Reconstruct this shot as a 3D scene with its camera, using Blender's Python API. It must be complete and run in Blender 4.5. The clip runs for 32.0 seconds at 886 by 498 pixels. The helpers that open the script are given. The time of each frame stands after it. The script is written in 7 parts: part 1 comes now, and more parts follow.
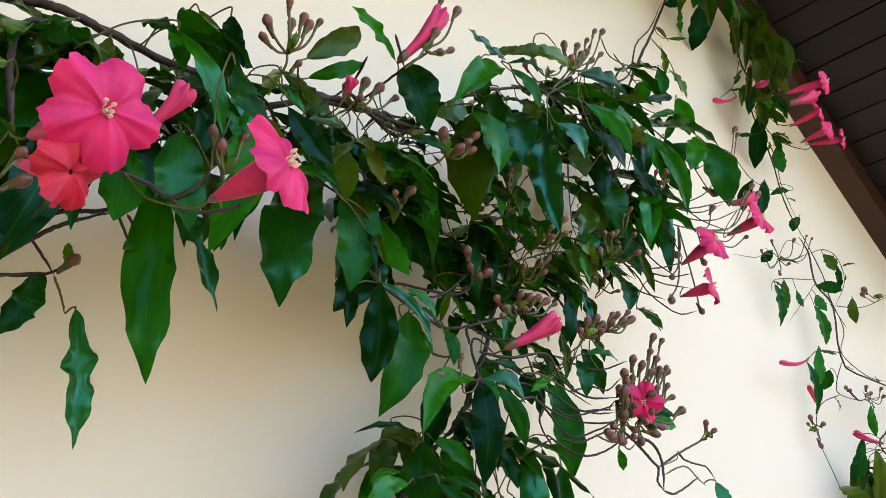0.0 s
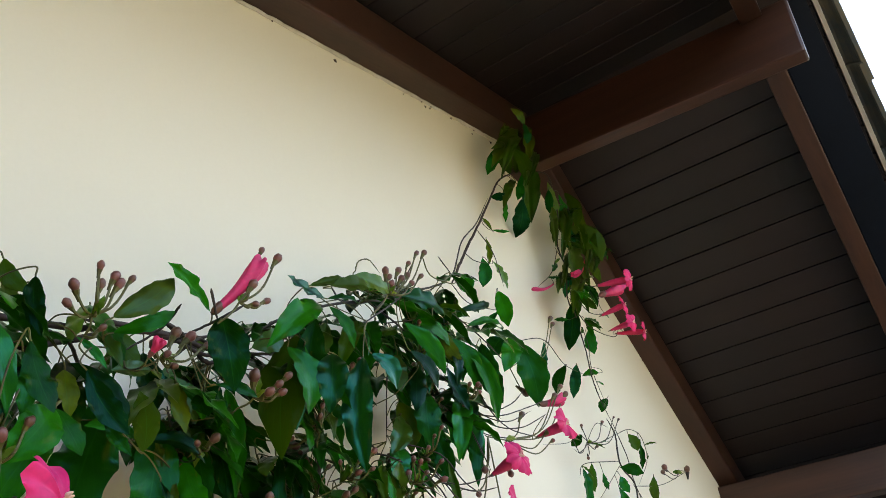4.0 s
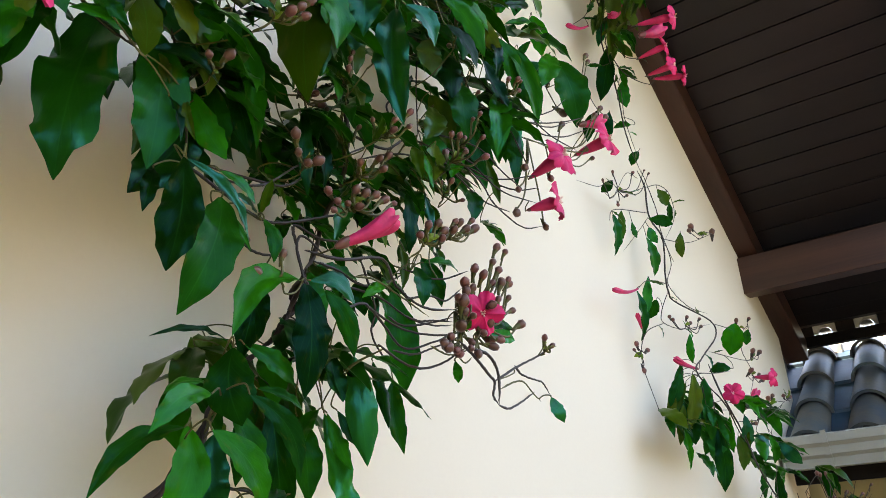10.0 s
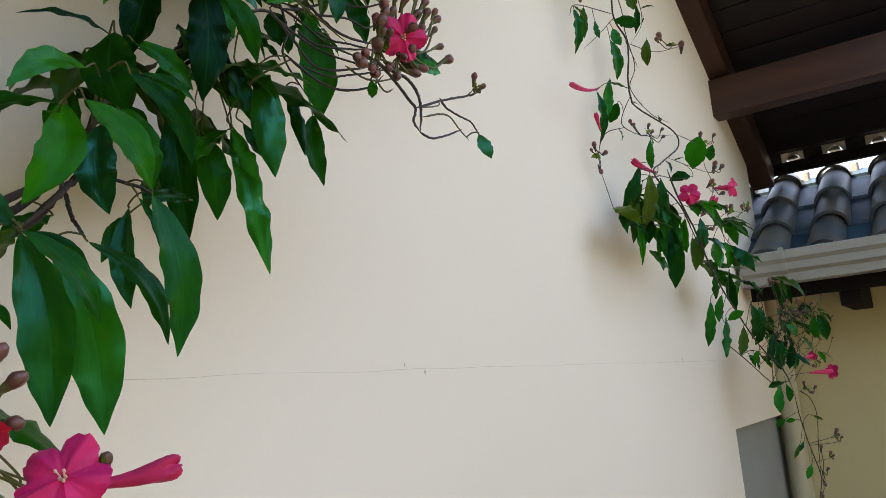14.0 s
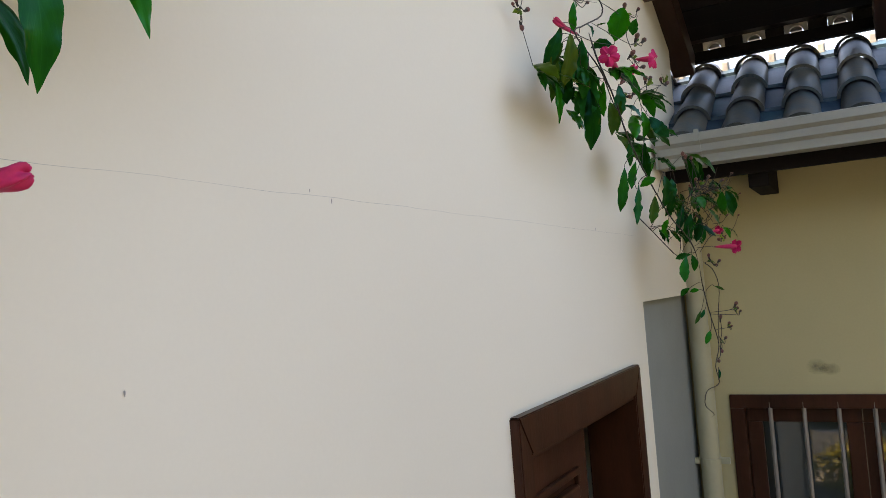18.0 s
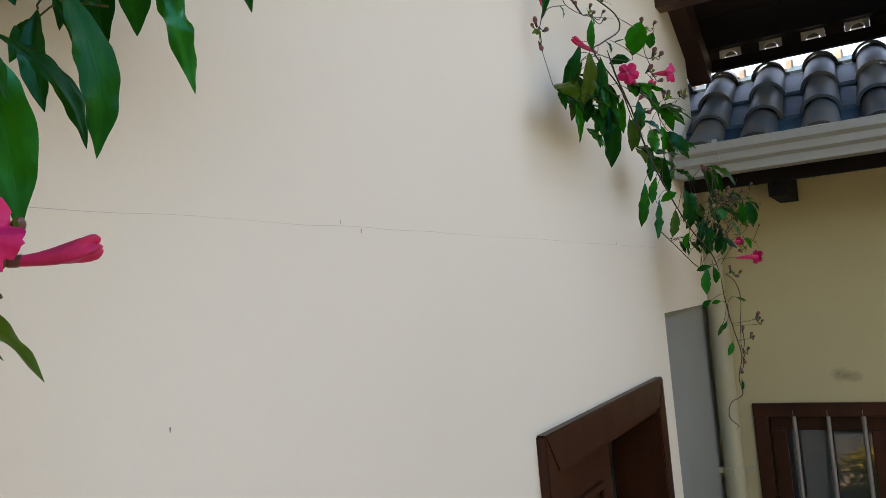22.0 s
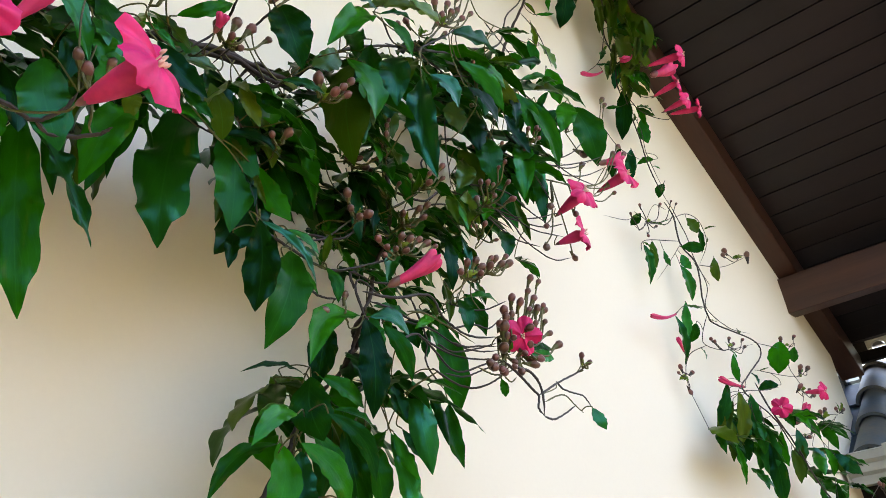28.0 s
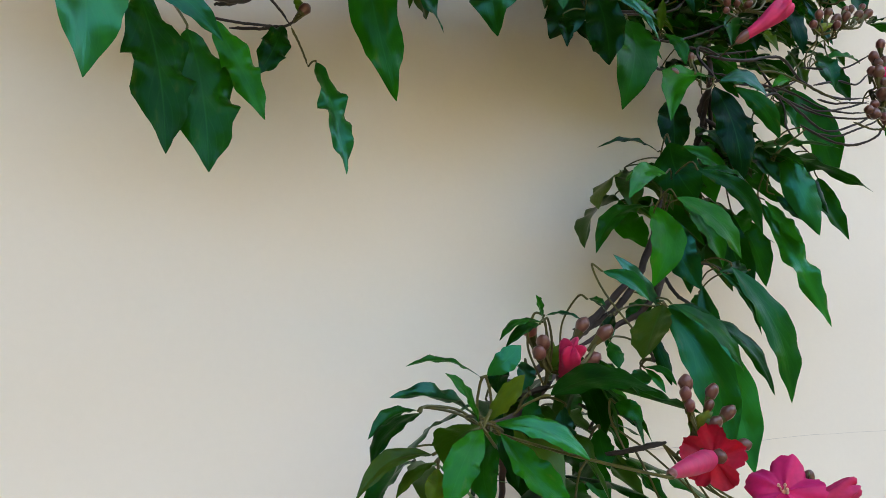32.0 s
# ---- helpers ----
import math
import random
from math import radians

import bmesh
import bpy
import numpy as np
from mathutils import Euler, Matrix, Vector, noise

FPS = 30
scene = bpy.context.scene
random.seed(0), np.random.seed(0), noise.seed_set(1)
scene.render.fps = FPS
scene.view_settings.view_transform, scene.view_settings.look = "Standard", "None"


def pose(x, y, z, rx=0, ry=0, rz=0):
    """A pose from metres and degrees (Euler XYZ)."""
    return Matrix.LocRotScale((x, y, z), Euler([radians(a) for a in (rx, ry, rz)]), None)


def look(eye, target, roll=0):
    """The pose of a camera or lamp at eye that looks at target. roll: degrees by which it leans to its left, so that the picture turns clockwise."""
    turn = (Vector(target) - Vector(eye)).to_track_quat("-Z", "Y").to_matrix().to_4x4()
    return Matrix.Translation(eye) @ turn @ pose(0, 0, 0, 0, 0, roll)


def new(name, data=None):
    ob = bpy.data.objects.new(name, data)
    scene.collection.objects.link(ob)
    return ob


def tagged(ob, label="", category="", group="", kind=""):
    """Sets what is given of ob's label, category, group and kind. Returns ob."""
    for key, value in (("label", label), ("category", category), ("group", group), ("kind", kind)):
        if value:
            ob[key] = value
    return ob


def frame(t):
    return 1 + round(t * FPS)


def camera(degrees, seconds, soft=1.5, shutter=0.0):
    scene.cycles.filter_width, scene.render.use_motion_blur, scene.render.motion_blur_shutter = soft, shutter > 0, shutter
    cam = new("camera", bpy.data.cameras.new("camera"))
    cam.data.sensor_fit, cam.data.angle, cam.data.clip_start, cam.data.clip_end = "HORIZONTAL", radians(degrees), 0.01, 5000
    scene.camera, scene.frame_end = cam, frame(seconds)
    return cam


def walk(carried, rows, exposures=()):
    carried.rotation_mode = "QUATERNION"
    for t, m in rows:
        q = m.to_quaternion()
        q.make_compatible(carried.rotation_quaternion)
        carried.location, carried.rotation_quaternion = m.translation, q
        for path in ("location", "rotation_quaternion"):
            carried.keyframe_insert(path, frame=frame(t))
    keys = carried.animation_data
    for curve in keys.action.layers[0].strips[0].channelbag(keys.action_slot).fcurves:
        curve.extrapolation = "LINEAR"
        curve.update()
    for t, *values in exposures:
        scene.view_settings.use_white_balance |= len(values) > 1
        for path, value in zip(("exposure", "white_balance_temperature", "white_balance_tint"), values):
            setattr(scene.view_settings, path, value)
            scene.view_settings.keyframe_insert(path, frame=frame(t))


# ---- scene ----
cam = camera(59.4, 32.0, soft=0.5)
PATH = [
    (0, (0.710, 0.691, 2.536), (-0.575, 1.940, 3.424), -1.7),
    (0.5, (0.728, 0.696, 2.541), (-0.516, 1.964, 3.460), -2.2),
    (1, (0.738, 0.703, 2.546), (-0.467, 2.000, 3.475), -2.5),
    (1.5, (0.768, 0.679, 2.565), (-0.370, 1.987, 3.561), -3.2),
    (2, (0.776, 0.656, 2.599), (-0.293, 1.961, 3.674), -3.1),
    (2.5, (0.806, 0.640, 2.618), (-0.159, 1.990, 3.734), -4.6),
    (3, (0.815, 0.644, 2.622), (-0.078, 2.025, 3.760), -5.2),
    (3.5, (0.804, 0.645, 2.627), (-0.062, 2.042, 3.767), -5.5),
    (5.5, (0.783, 0.658, 2.629), (-0.072, 2.058, 3.774), -5.6),
    (6, (0.778, 0.662, 2.627), (-0.075, 2.064, 3.771), -6.0),
    (6.5, (0.766, 0.673, 2.619), (-0.092, 2.081, 3.751), -6.0),
    (7, (0.741, 0.684, 2.608), (-0.142, 2.111, 3.695), -5.7),
    (7.5, (0.715, 0.698, 2.597), (-0.214, 2.138, 3.627), -5.1),
    (8, (0.694, 0.728, 2.576), (-0.273, 2.205, 3.517), -4.8),
    (8.5, (0.673, 0.746, 2.560), (-0.321, 2.249, 3.426), -4.6),
    (9, (0.662, 0.760, 2.549), (-0.351, 2.283, 3.357), -4.3),
    (9.5, (0.658, 0.772, 2.539), (-0.366, 2.311, 3.303), -4.3),
    (10, (0.652, 0.773, 2.535), (-0.383, 2.325, 3.255), -4.1),
    (10.5, (0.657, 0.783, 2.524), (-0.385, 2.346, 3.210), -4.5),
    (11, (0.662, 0.788, 2.512), (-0.390, 2.362, 3.158), -5.1),
    (11.5, (0.662, 0.806, 2.493), (-0.402, 2.393, 3.084), -5.3),
    (12, (0.654, 0.823, 2.472), (-0.422, 2.425, 2.996), -5.1),
    (12.5, (0.648, 0.829, 2.467), (-0.431, 2.445, 2.942), -4.5),
    (13, (0.650, 0.835, 2.457), (-0.434, 2.455, 2.906), -4.6),
    (13.5, (0.651, 0.847, 2.439), (-0.435, 2.475, 2.852), -4.6),
    (14, (0.656, 0.859, 2.413), (-0.418, 2.505, 2.785), -4.7),
    (14.5, (0.655, 0.856, 2.384), (-0.396, 2.524, 2.720), -4.8),
    (15, (0.650, 0.866, 2.367), (-0.392, 2.550, 2.652), -4.4),
    (15.5, (0.656, 0.886, 2.352), (-0.343, 2.603, 2.583), -4.0),
    (17.5, (0.660, 0.891, 2.302), (-0.273, 2.656, 2.421), -4.0),
    (18, (0.651, 0.900, 2.306), (-0.294, 2.659, 2.424), -4.2),
    (18.5, (0.645, 0.897, 2.309), (-0.312, 2.649, 2.430), -4.5),
    (19, (0.647, 0.900, 2.311), (-0.315, 2.650, 2.430), -4.3),
    (19.5, (0.649, 0.902, 2.311), (-0.310, 2.653, 2.431), -4.4),
    (20, (0.656, 0.900, 2.315), (-0.301, 2.652, 2.435), -4.6),
    (20.5, (0.654, 0.893, 2.321), (-0.304, 2.644, 2.441), -4.7),
    (21, (0.656, 0.888, 2.325), (-0.305, 2.637, 2.445), -4.8),
    (21.5, (0.653, 0.881, 2.331), (-0.314, 2.628, 2.455), -4.8),
    (22, (0.648, 0.873, 2.338), (-0.330, 2.612, 2.472), -5.0),
    (22.5, (0.647, 0.861, 2.345), (-0.347, 2.589, 2.500), -5.1),
    (23, (0.657, 0.850, 2.362), (-0.342, 2.571, 2.565), -5.6),
    (23.5, (0.669, 0.829, 2.382), (-0.311, 2.543, 2.699), -6.1),
    (24, (0.667, 0.821, 2.399), (-0.313, 2.512, 2.825), -6.7),
    (24.5, (0.672, 0.796, 2.416), (-0.300, 2.463, 2.940), -7.0),
    (25, (0.672, 0.767, 2.433), (-0.308, 2.401, 3.040), -7.0),
    (25.5, (0.700, 0.739, 2.440), (-0.287, 2.339, 3.121), -7.6),
    (27.5, (0.675, 0.710, 2.457), (-0.431, 2.196, 3.211), -8.0),
    (28, (0.707, 0.698, 2.473), (-0.372, 2.147, 3.334), -8.2),
    (28.5, (0.713, 0.687, 2.477), (-0.350, 2.109, 3.397), -8.9),
    (29, (0.699, 0.678, 2.480), (-0.408, 2.055, 3.418), -9.8),
    (29.5, (0.673, 0.677, 2.472), (-0.508, 1.982, 3.423), -10.6),
    (30, (0.663, 0.669, 2.468), (-0.606, 1.894, 3.409), -10.2),
    (30.5, (0.644, 0.665, 2.451), (-0.721, 1.807, 3.364), -9.5),
    (31, (0.624, 0.666, 2.432), (-0.836, 1.740, 3.277), -8.7),
    (31.5, (0.618, 0.675, 2.405), (-0.932, 1.662, 3.195), -8.3),
    (32, (0.611, 0.683, 2.376), (-1.005, 1.600, 3.117), -8.0),
]
# the clip's camera brightens and darkens on the way: seconds, stops, kelvin, tint
EXPOSURES = [(0, 4.02, 9770, 18), (1.5, 4.04, 9770, 17), (3, 3.86, 9650, 14), (6, 3.77, 9650, 12), (9, 4.0, 9650, 16), (11.5, 3.63, 9500, 19), (13, 3.53, 9600, 20), (15, 3.33, 9650, 20), (19, 3.28, 9720, 20), (20.5, 3.17, 9750, 20), (23, 3.26, 9780, 20), (24.3, 3.18, 10000, 21), (25.2, 3.53, 9900, 20), (28, 4.04, 9770, 19), (31, 3.75, 9300, 18), (32, 3.66, 9070, 18)]
walk(cam, [(t, look(eye, target, roll)) for t, eye, target, roll in PATH], EXPOSURES)

# world, sun, exposure
world = bpy.data.worlds.new("sky")
scene.world = world
world.use_nodes = True
wn = world.node_tree
wn.nodes.clear()
sky = wn.nodes.new("ShaderNodeTexSky")
sky.sky_type, sky.sun_disc = "NISHITA", False
sky.sun_elevation, sky.sun_rotation = radians(55), radians(270)
sky.dust_density, sky.ozone_density = 0.3, 2.5
bg = wn.nodes.new("ShaderNodeBackground")
bg.inputs["Strength"].default_value = 0.12
wo = wn.nodes.new("ShaderNodeOutputWorld")
wn.links.new(sky.outputs[0], bg.inputs[0])
wn.links.new(bg.outputs[0], wo.inputs[0])
sun_data = bpy.data.lights.new("sun", "SUN")
sun_data.energy, sun_data.angle, sun_data.color = 3.2, radians(0.5), (1.0, 0.95, 0.87)
sun = new("sun", sun_data)
sun.matrix_world = look((-6.5, -1.5, 9.5), (0, 0, 0))


# ---- materials ----
def mat(name, col, rough=0.6, metal=0.0, var=0.15, scale=8.0, fine=60.0, bump=0.2, col2=None, dist=0.004, spec=0.5, obj_var=0.0, stretch=None, sss=0.0, coat=0.0):
    m = bpy.data.materials.new(name)
    m.use_nodes = True
    nt = m.node_tree
    b = nt.nodes["Principled BSDF"]
    tc = nt.nodes.new("ShaderNodeTexCoord")
    mp = nt.nodes.new("ShaderNodeMapping")
    nt.links.new(tc.outputs["Object"], mp.inputs[0])
    if stretch:
        mp.inputs["Scale"].default_value = stretch
    n1 = nt.nodes.new("ShaderNodeTexNoise")
    n1.inputs["Scale"].default_value, n1.inputs["Detail"].default_value = scale, 5
    n2 = nt.nodes.new("ShaderNodeTexNoise")
    n2.inputs["Scale"].default_value, n2.inputs["Detail"].default_value = fine, 4
    for n in (n1, n2):
        nt.links.new(mp.outputs[0], n.inputs["Vector"])
    mixf = nt.nodes.new("ShaderNodeMath")
    mixf.operation = "MULTIPLY_ADD"
    nt.links.new(n2.outputs[0], mixf.inputs[0])
    mixf.inputs[1].default_value = 0.35
    nt.links.new(n1.outputs[0], mixf.inputs[2])
    ramp = nt.nodes.new("ShaderNodeValToRGB")
    ramp.color_ramp.elements[0].position, ramp.color_ramp.elements[1].position = 0.4, 0.95
    c2 = col2 or tuple(c * (1 - 2 * var) for c in col)
    ramp.color_ramp.elements[0].color = (*c2, 1)
    ramp.color_ramp.elements[1].color = (*col, 1)
    nt.links.new(mixf.outputs[0], ramp.inputs[0])
    out = ramp.outputs[0]
    if obj_var:
        oi = nt.nodes.new("ShaderNodeObjectInfo")
        hs = nt.nodes.new("ShaderNodeHueSaturation")
        mr = nt.nodes.new("ShaderNodeMapRange")
        mr.inputs["To Min"].default_value, mr.inputs["To Max"].default_value = 1 - obj_var, 1 + obj_var
        nt.links.new(oi.outputs["Random"], mr.inputs["Value"])
        nt.links.new(mr.outputs[0], hs.inputs["Value"])
        mr2 = nt.nodes.new("ShaderNodeMapRange")
        mr2.inputs["To Min"].default_value, mr2.inputs["To Max"].default_value = 0.5 + obj_var * 0.05, 0.5 - obj_var * 0.05
        nt.links.new(oi.outputs["Random"], mr2.inputs["Value"])
        nt.links.new(mr2.outputs[0], hs.inputs["Hue"])
        nt.links.new(out, hs.inputs["Color"])
        out = hs.outputs[0]
    nt.links.new(out, b.inputs["Base Color"])
    b.inputs["Roughness"].default_value, b.inputs["Metallic"].default_value = rough, metal
    b.inputs["Specular IOR Level"].default_value = spec
    if sss:
        b.inputs["Subsurface Weight"].default_value = sss
        b.inputs["Subsurface Radius"].default_value = (0.01, 0.004, 0.003)
    if coat:
        b.inputs["Coat Weight"].default_value, b.inputs["Coat Roughness"].default_value = coat, 0.25
    if bump:
        bp = nt.nodes.new("ShaderNodeBump")
        bp.inputs["Strength"].default_value, bp.inputs["Distance"].default_value = bump, dist
        nt.links.new(mixf.outputs[0], bp.inputs["Height"])
        nt.links.new(bp.outputs[0], b.inputs["Normal"])
    return m


M_WALL = mat("cream_wall_paint", (0.815, 0.752, 0.636), 0.75, var=0.025, scale=1.3, fine=140, bump=0.12, dist=0.002, spec=0.25)
# ochre paint whose tone also carries the low light of the house corner
M_WALL2 = mat("dimmed_ochre_wall_paint", (0.53, 0.455, 0.25), 0.8, var=0.05, scale=2.0, fine=120, bump=0.15, dist=0.002, spec=0.2)
M_GREY = mat("grey_recess_shade", (0.28, 0.30, 0.285), 0.85, var=0.08, scale=3, fine=90, bump=0.2)
M_BEAM = mat("stained_beam_wood", (0.062, 0.024, 0.015), 0.42, var=0.3, scale=6, fine=60, bump=0.3, stretch=(3, 0.4, 0.5), spec=0.4)
M_BEAM_X = mat("stained_beam_wood_long", (0.068, 0.025, 0.016), 0.4, var=0.3, scale=6, fine=60, bump=0.3, stretch=(0.15, 3, 3), spec=0.45)
M_BOARD = mat("dark_soffit_wood", (0.0165, 0.0092, 0.0088), 0.5, var=0.2, scale=4, fine=50, bump=0.2, obj_var=0.25, stretch=(0.2, 3, 3), spec=0.4)
M_EAVE = mat("near_black_eave_wood", (0.012, 0.008, 0.007), 0.85, var=0.25, scale=5, fine=60, bump=0.3, spec=0.15)
M_VERGE = mat("blue_black_verge_shade", (0.004, 0.008, 0.018), 0.5, spec=0.15, var=0.2, scale=4, fine=50, bump=0.1)
M_DOOR = mat("varnished_door_wood", (0.070, 0.021, 0.010), 0.38, var=0.3, scale=6, fine=70, bump=0.2, stretch=(2, 2, 0.4), spec=0.22)
# the sky's blue reflection is put into the base colour of both tiles
M_TILE = mat("weathered_sky_tinted_tile", (0.020, 0.060, 0.092), 0.46, var=0.35, scale=7, fine=70, bump=0.4, col2=(0.130, 0.102, 0.064), obj_var=0.3)
M_PAN = mat("sky_tinted_pan_tile", (0.012, 0.056, 0.098), 0.5, var=0.3, scale=8, fine=70, bump=0.3, obj_var=0.2)
M_PALE = mat("pale_mortar", (0.62, 0.58, 0.52), 0.9, var=0.15, scale=20, fine=90, bump=0.4)
M_GUTTER = mat("painted_gutter_metal", (0.30, 0.302, 0.268), 0.45, var=0.08, scale=5, fine=60, bump=0.05)
M_PIPE = mat("cream_pipe_plastic", (0.45, 0.42, 0.28), 0.4, var=0.06, scale=6, fine=60, bump=0.04)
M_DRIP = mat("grey_drip_edge", (0.36, 0.33, 0.30), 0.5, var=0.2, scale=12, fine=90)
M_STEEL = mat("grey_painted_steel", (0.27, 0.25, 0.23), 0.4, metal=0.3, var=0.1, scale=20, fine=120)
# near-black stands in for the darkness of unlit rooms
M_DARK = mat("unlit_room_dark", (0.03, 0.025, 0.022), 0.9, var=0.1)
M_GROUND = mat("garden_paving", (0.28, 0.255, 0.215), 0.85, var=0.2, scale=2, fine=50, bump=0.4)
M_CRACK = mat("dirty_crack", (0.60, 0.56, 0.50), 0.9, var=0.14, scale=30, fine=200)
M_STAIN = mat("damp_stain", (0.38, 0.335, 0.21), 0.9, var=0.2, scale=30, fine=120)
# the stain fades out towards its rim
_n = M_STAIN.node_tree
_gc = _n.nodes.new("ShaderNodeTexCoord")
_mp = _n.nodes.new("ShaderNodeMapping")
_mp.inputs["Location"].default_value, _mp.inputs["Scale"].default_value = (-1, -1, -1), (2, 2, 2)
_gr = _n.nodes.new("ShaderNodeTexGradient")
_gr.gradient_type = "SPHERICAL"
_nz = _n.nodes.new("ShaderNodeTexNoise")
_nz.inputs["Scale"].default_value = 60
_mu = _n.nodes.new("ShaderNodeMath")
_mu.operation = "MULTIPLY"
_mu.use_clamp = True
_tr = _n.nodes.new("ShaderNodeBsdfTransparent")
_ms = _n.nodes.new("ShaderNodeMixShader")
_n.links.new(_gc.outputs["Object"], _nz.inputs["Vector"])
_n.links.new(_gc.outputs["Generated"], _mp.inputs[0])
_n.links.new(_mp.outputs[0], _gr.inputs[0])
_n.links.new(_gr.outputs[1], _mu.inputs[0])
_n.links.new(_nz.outputs[0], _mu.inputs[1])
_n.links.new(_mu.outputs[0], _ms.inputs[0])
_n.links.new(_tr.outputs[0], _ms.inputs[1])
_n.links.new(_n.nodes["Principled BSDF"].outputs[0], _ms.inputs[2])
_n.links.new(_ms.outputs[0], _n.nodes["Material Output"].inputs[0])
M_GLASS = bpy.data.materials.new("window_glass")
M_GLASS.use_nodes = True
_g = M_GLASS.node_tree.nodes["Principled BSDF"]
_g.inputs["Base Color"].default_value = (0.03, 0.04, 0.04, 1)
_g.inputs["Roughness"].default_value, _g.inputs["Specular IOR Level"].default_value = 0.03, 1.0


# ---- mesh helpers ----
def mesh_of(name, bm, material, smooth=False):
    me = bpy.data.meshes.new(name)
    bm.to_mesh(me)
    bm.free()
    for mm in (material if isinstance(material, (list, tuple)) else (material,)):
        me.materials.append(mm)
    if smooth:
        for p in me.polygons:
            p.use_smooth = True
        me.set_sharp_from_angle(angle=radians(55))
    return me


def part(name, bm, material, parent=None, label="", smooth=False):
    ob = new(name, mesh_of(name, bm, material, smooth))
    if parent is not None:
        ob.parent = parent
    if label:
        ob["label"] = label
    return ob


def thing(name, label, category, at=(0, 0, 0), group="", kind=""):
    ob = new(name)
    ob.location = at
    return tagged(ob, label, category, group, kind)


def add_box(bm, lo, hi, bevel=0.0, m=None):
    r = bmesh.ops.create_cube(bm, size=1)
    vs = r["verts"]
    for v in vs:
        v.co = Vector([(lo[i] + hi[i]) / 2 + v.co[i] * (hi[i] - lo[i]) for i in range(3)])
    if bevel:
        es = list({e for v in vs for e in v.link_edges})
        r2 = bmesh.ops.bevel(bm, geom=es, offset=bevel, segments=2, affect="EDGES", profile=0.6)
        vs = list({v for f in r2["faces"] for v in f.verts} | {v for v in vs if v.is_valid})
    if m is not None:
        bmesh.ops.transform(bm, matrix=m, verts=vs)
    return bm


def box(lo, hi, bevel=0.0, m=None):
    return add_box(bmesh.new(), lo, hi, bevel, m)


def prism(outline, axis, lo, hi):
    """An outline of (u, v) pairs drawn out along an axis."""
    bm = bmesh.new()
    def at(u, v, w):
        return {"x": (w, u, v), "y": (u, w, v), "z": (u, v, w)}[axis]
    a = [bm.verts.new(at(u, v, lo)) for u, v in outline]
    b = [bm.verts.new(at(u, v, hi)) for u, v in outline]
    bm.faces.new(a)
    bm.faces.new(b[::-1])
    for i in range(len(a)):
        j = (i + 1) % len(a)
        bm.faces.new((a[i], b[i], b[j], a[j]))
    bmesh.ops.recalc_face_normals(bm, faces=bm.faces)
    return bm


def tube(bm, pts, radii, sides=6):
    """A round tube through points."""
    pts = [Vector(p) for p in pts]
    rings = []
    ref = Vector((0.31, 0.2, 0.93))
    for i, p in enumerate(pts):
        d = (pts[min(i + 1, len(pts) - 1)] - pts[max(i - 1, 0)])
        d = d.normalized() if d.length > 1e-9 else Vector((0, 0, 1))
        u = d.cross(ref)
        if u.length < 0.05:
            u = d.cross(Vector((1, 0, 0)))
        u.normalize()
        w = d.cross(u)
        r = radii if isinstance(radii, (int, float)) else radii[i]
        rings.append([bm.verts.new(p + r * (math.cos(6.2832 * k / sides) * u + math.sin(6.2832 * k / sides) * w)) for k in range(sides)])
    for a, b in zip(rings, rings[1:]):
        for k in range(sides):
            bm.faces.new((a[k], a[(k + 1) % sides], b[(k + 1) % sides], b[k]))
    bm.faces.new(rings[0][::-1])
    bm.faces.new(rings[-1])
    return bm


def spline(pts, n=6):
    """Points along a smooth curve through the given ones."""
    p = [Vector(q) for q in pts]
    p = [2 * p[0] - p[1]] + p + [2 * p[-1] - p[-2]]
    out = []
    for i in range(1, len(p) - 2):
        for k in range(n):
            t = k / n
            a, b, c, d = p[i - 1], p[i], p[i + 1], p[i + 2]
            out.append(0.5 * ((2 * b) + (c - a) * t + (2 * a - 5 * b + 4 * c - d) * t * t + (3 * b - a - 3 * c + d) * t ** 3))
    out.append(p[-2])
    return out


# ---- the house: plan ----
RIDGE_Y, RIDGE_Z, SL_L, SL_R = 2.45, 4.35, 0.365, 0.577
CORNER = 4.30           # face of the side wing
DOOR_A, DOOR_B, DOOR_T = 2.339, 3.292, 2.05
NICHE_A, NICHE_T = 3.48, 2.235
EAVE = 4.52
WALL_TOP = 0.06


def roof_line(y):
    return RIDGE_Z + (SL_L if y < RIDGE_Y else -SL_R) * (y - RIDGE_Y)


ground = part("ground", prism([(-60, -60), (60, -60), (60, 60), (-60, 60)], "z", -0.3, 0.0), M_GROUND)
tagged(ground, "sandy grey garden paving round the house", "ground", kind="structure")

# unseen hedges added to keep low sky light off the leaves and window glass
M_HEDGE = mat("clipped_hedge", (0.045, 0.06, 0.025), 0.9, var=0.35, scale=3, fine=25, bump=0.8, dist=0.05)
hedge = thing("backdrop", "unseen tall dark green hedge, added to block low sky light", "hedge", kind="structure")
for lo_, hi_ in (((6.5, -9.0, 0), (7.3, 14.0, 5.0)), ((-5.0, -3.6, 0), (7.3, -2.8, 4.0))):
    hb = box(lo_, hi_, 0.15)
    bmesh.ops.subdivide_edges(hb, edges=hb.edges, cuts=9, use_grid_fill=True)
    for v in hb.verts:
        v.co += Vector((noise.noise(v.co * 1.3), noise.noise(v.co * 1.3 + Vector((9, 0, 0))), 0.6 * noise.noise(v.co * 0.9))) * 0.22 * min(1, v.co.z)
    part("blocking_hedge_row", hb, M_HEDGE, hedge)

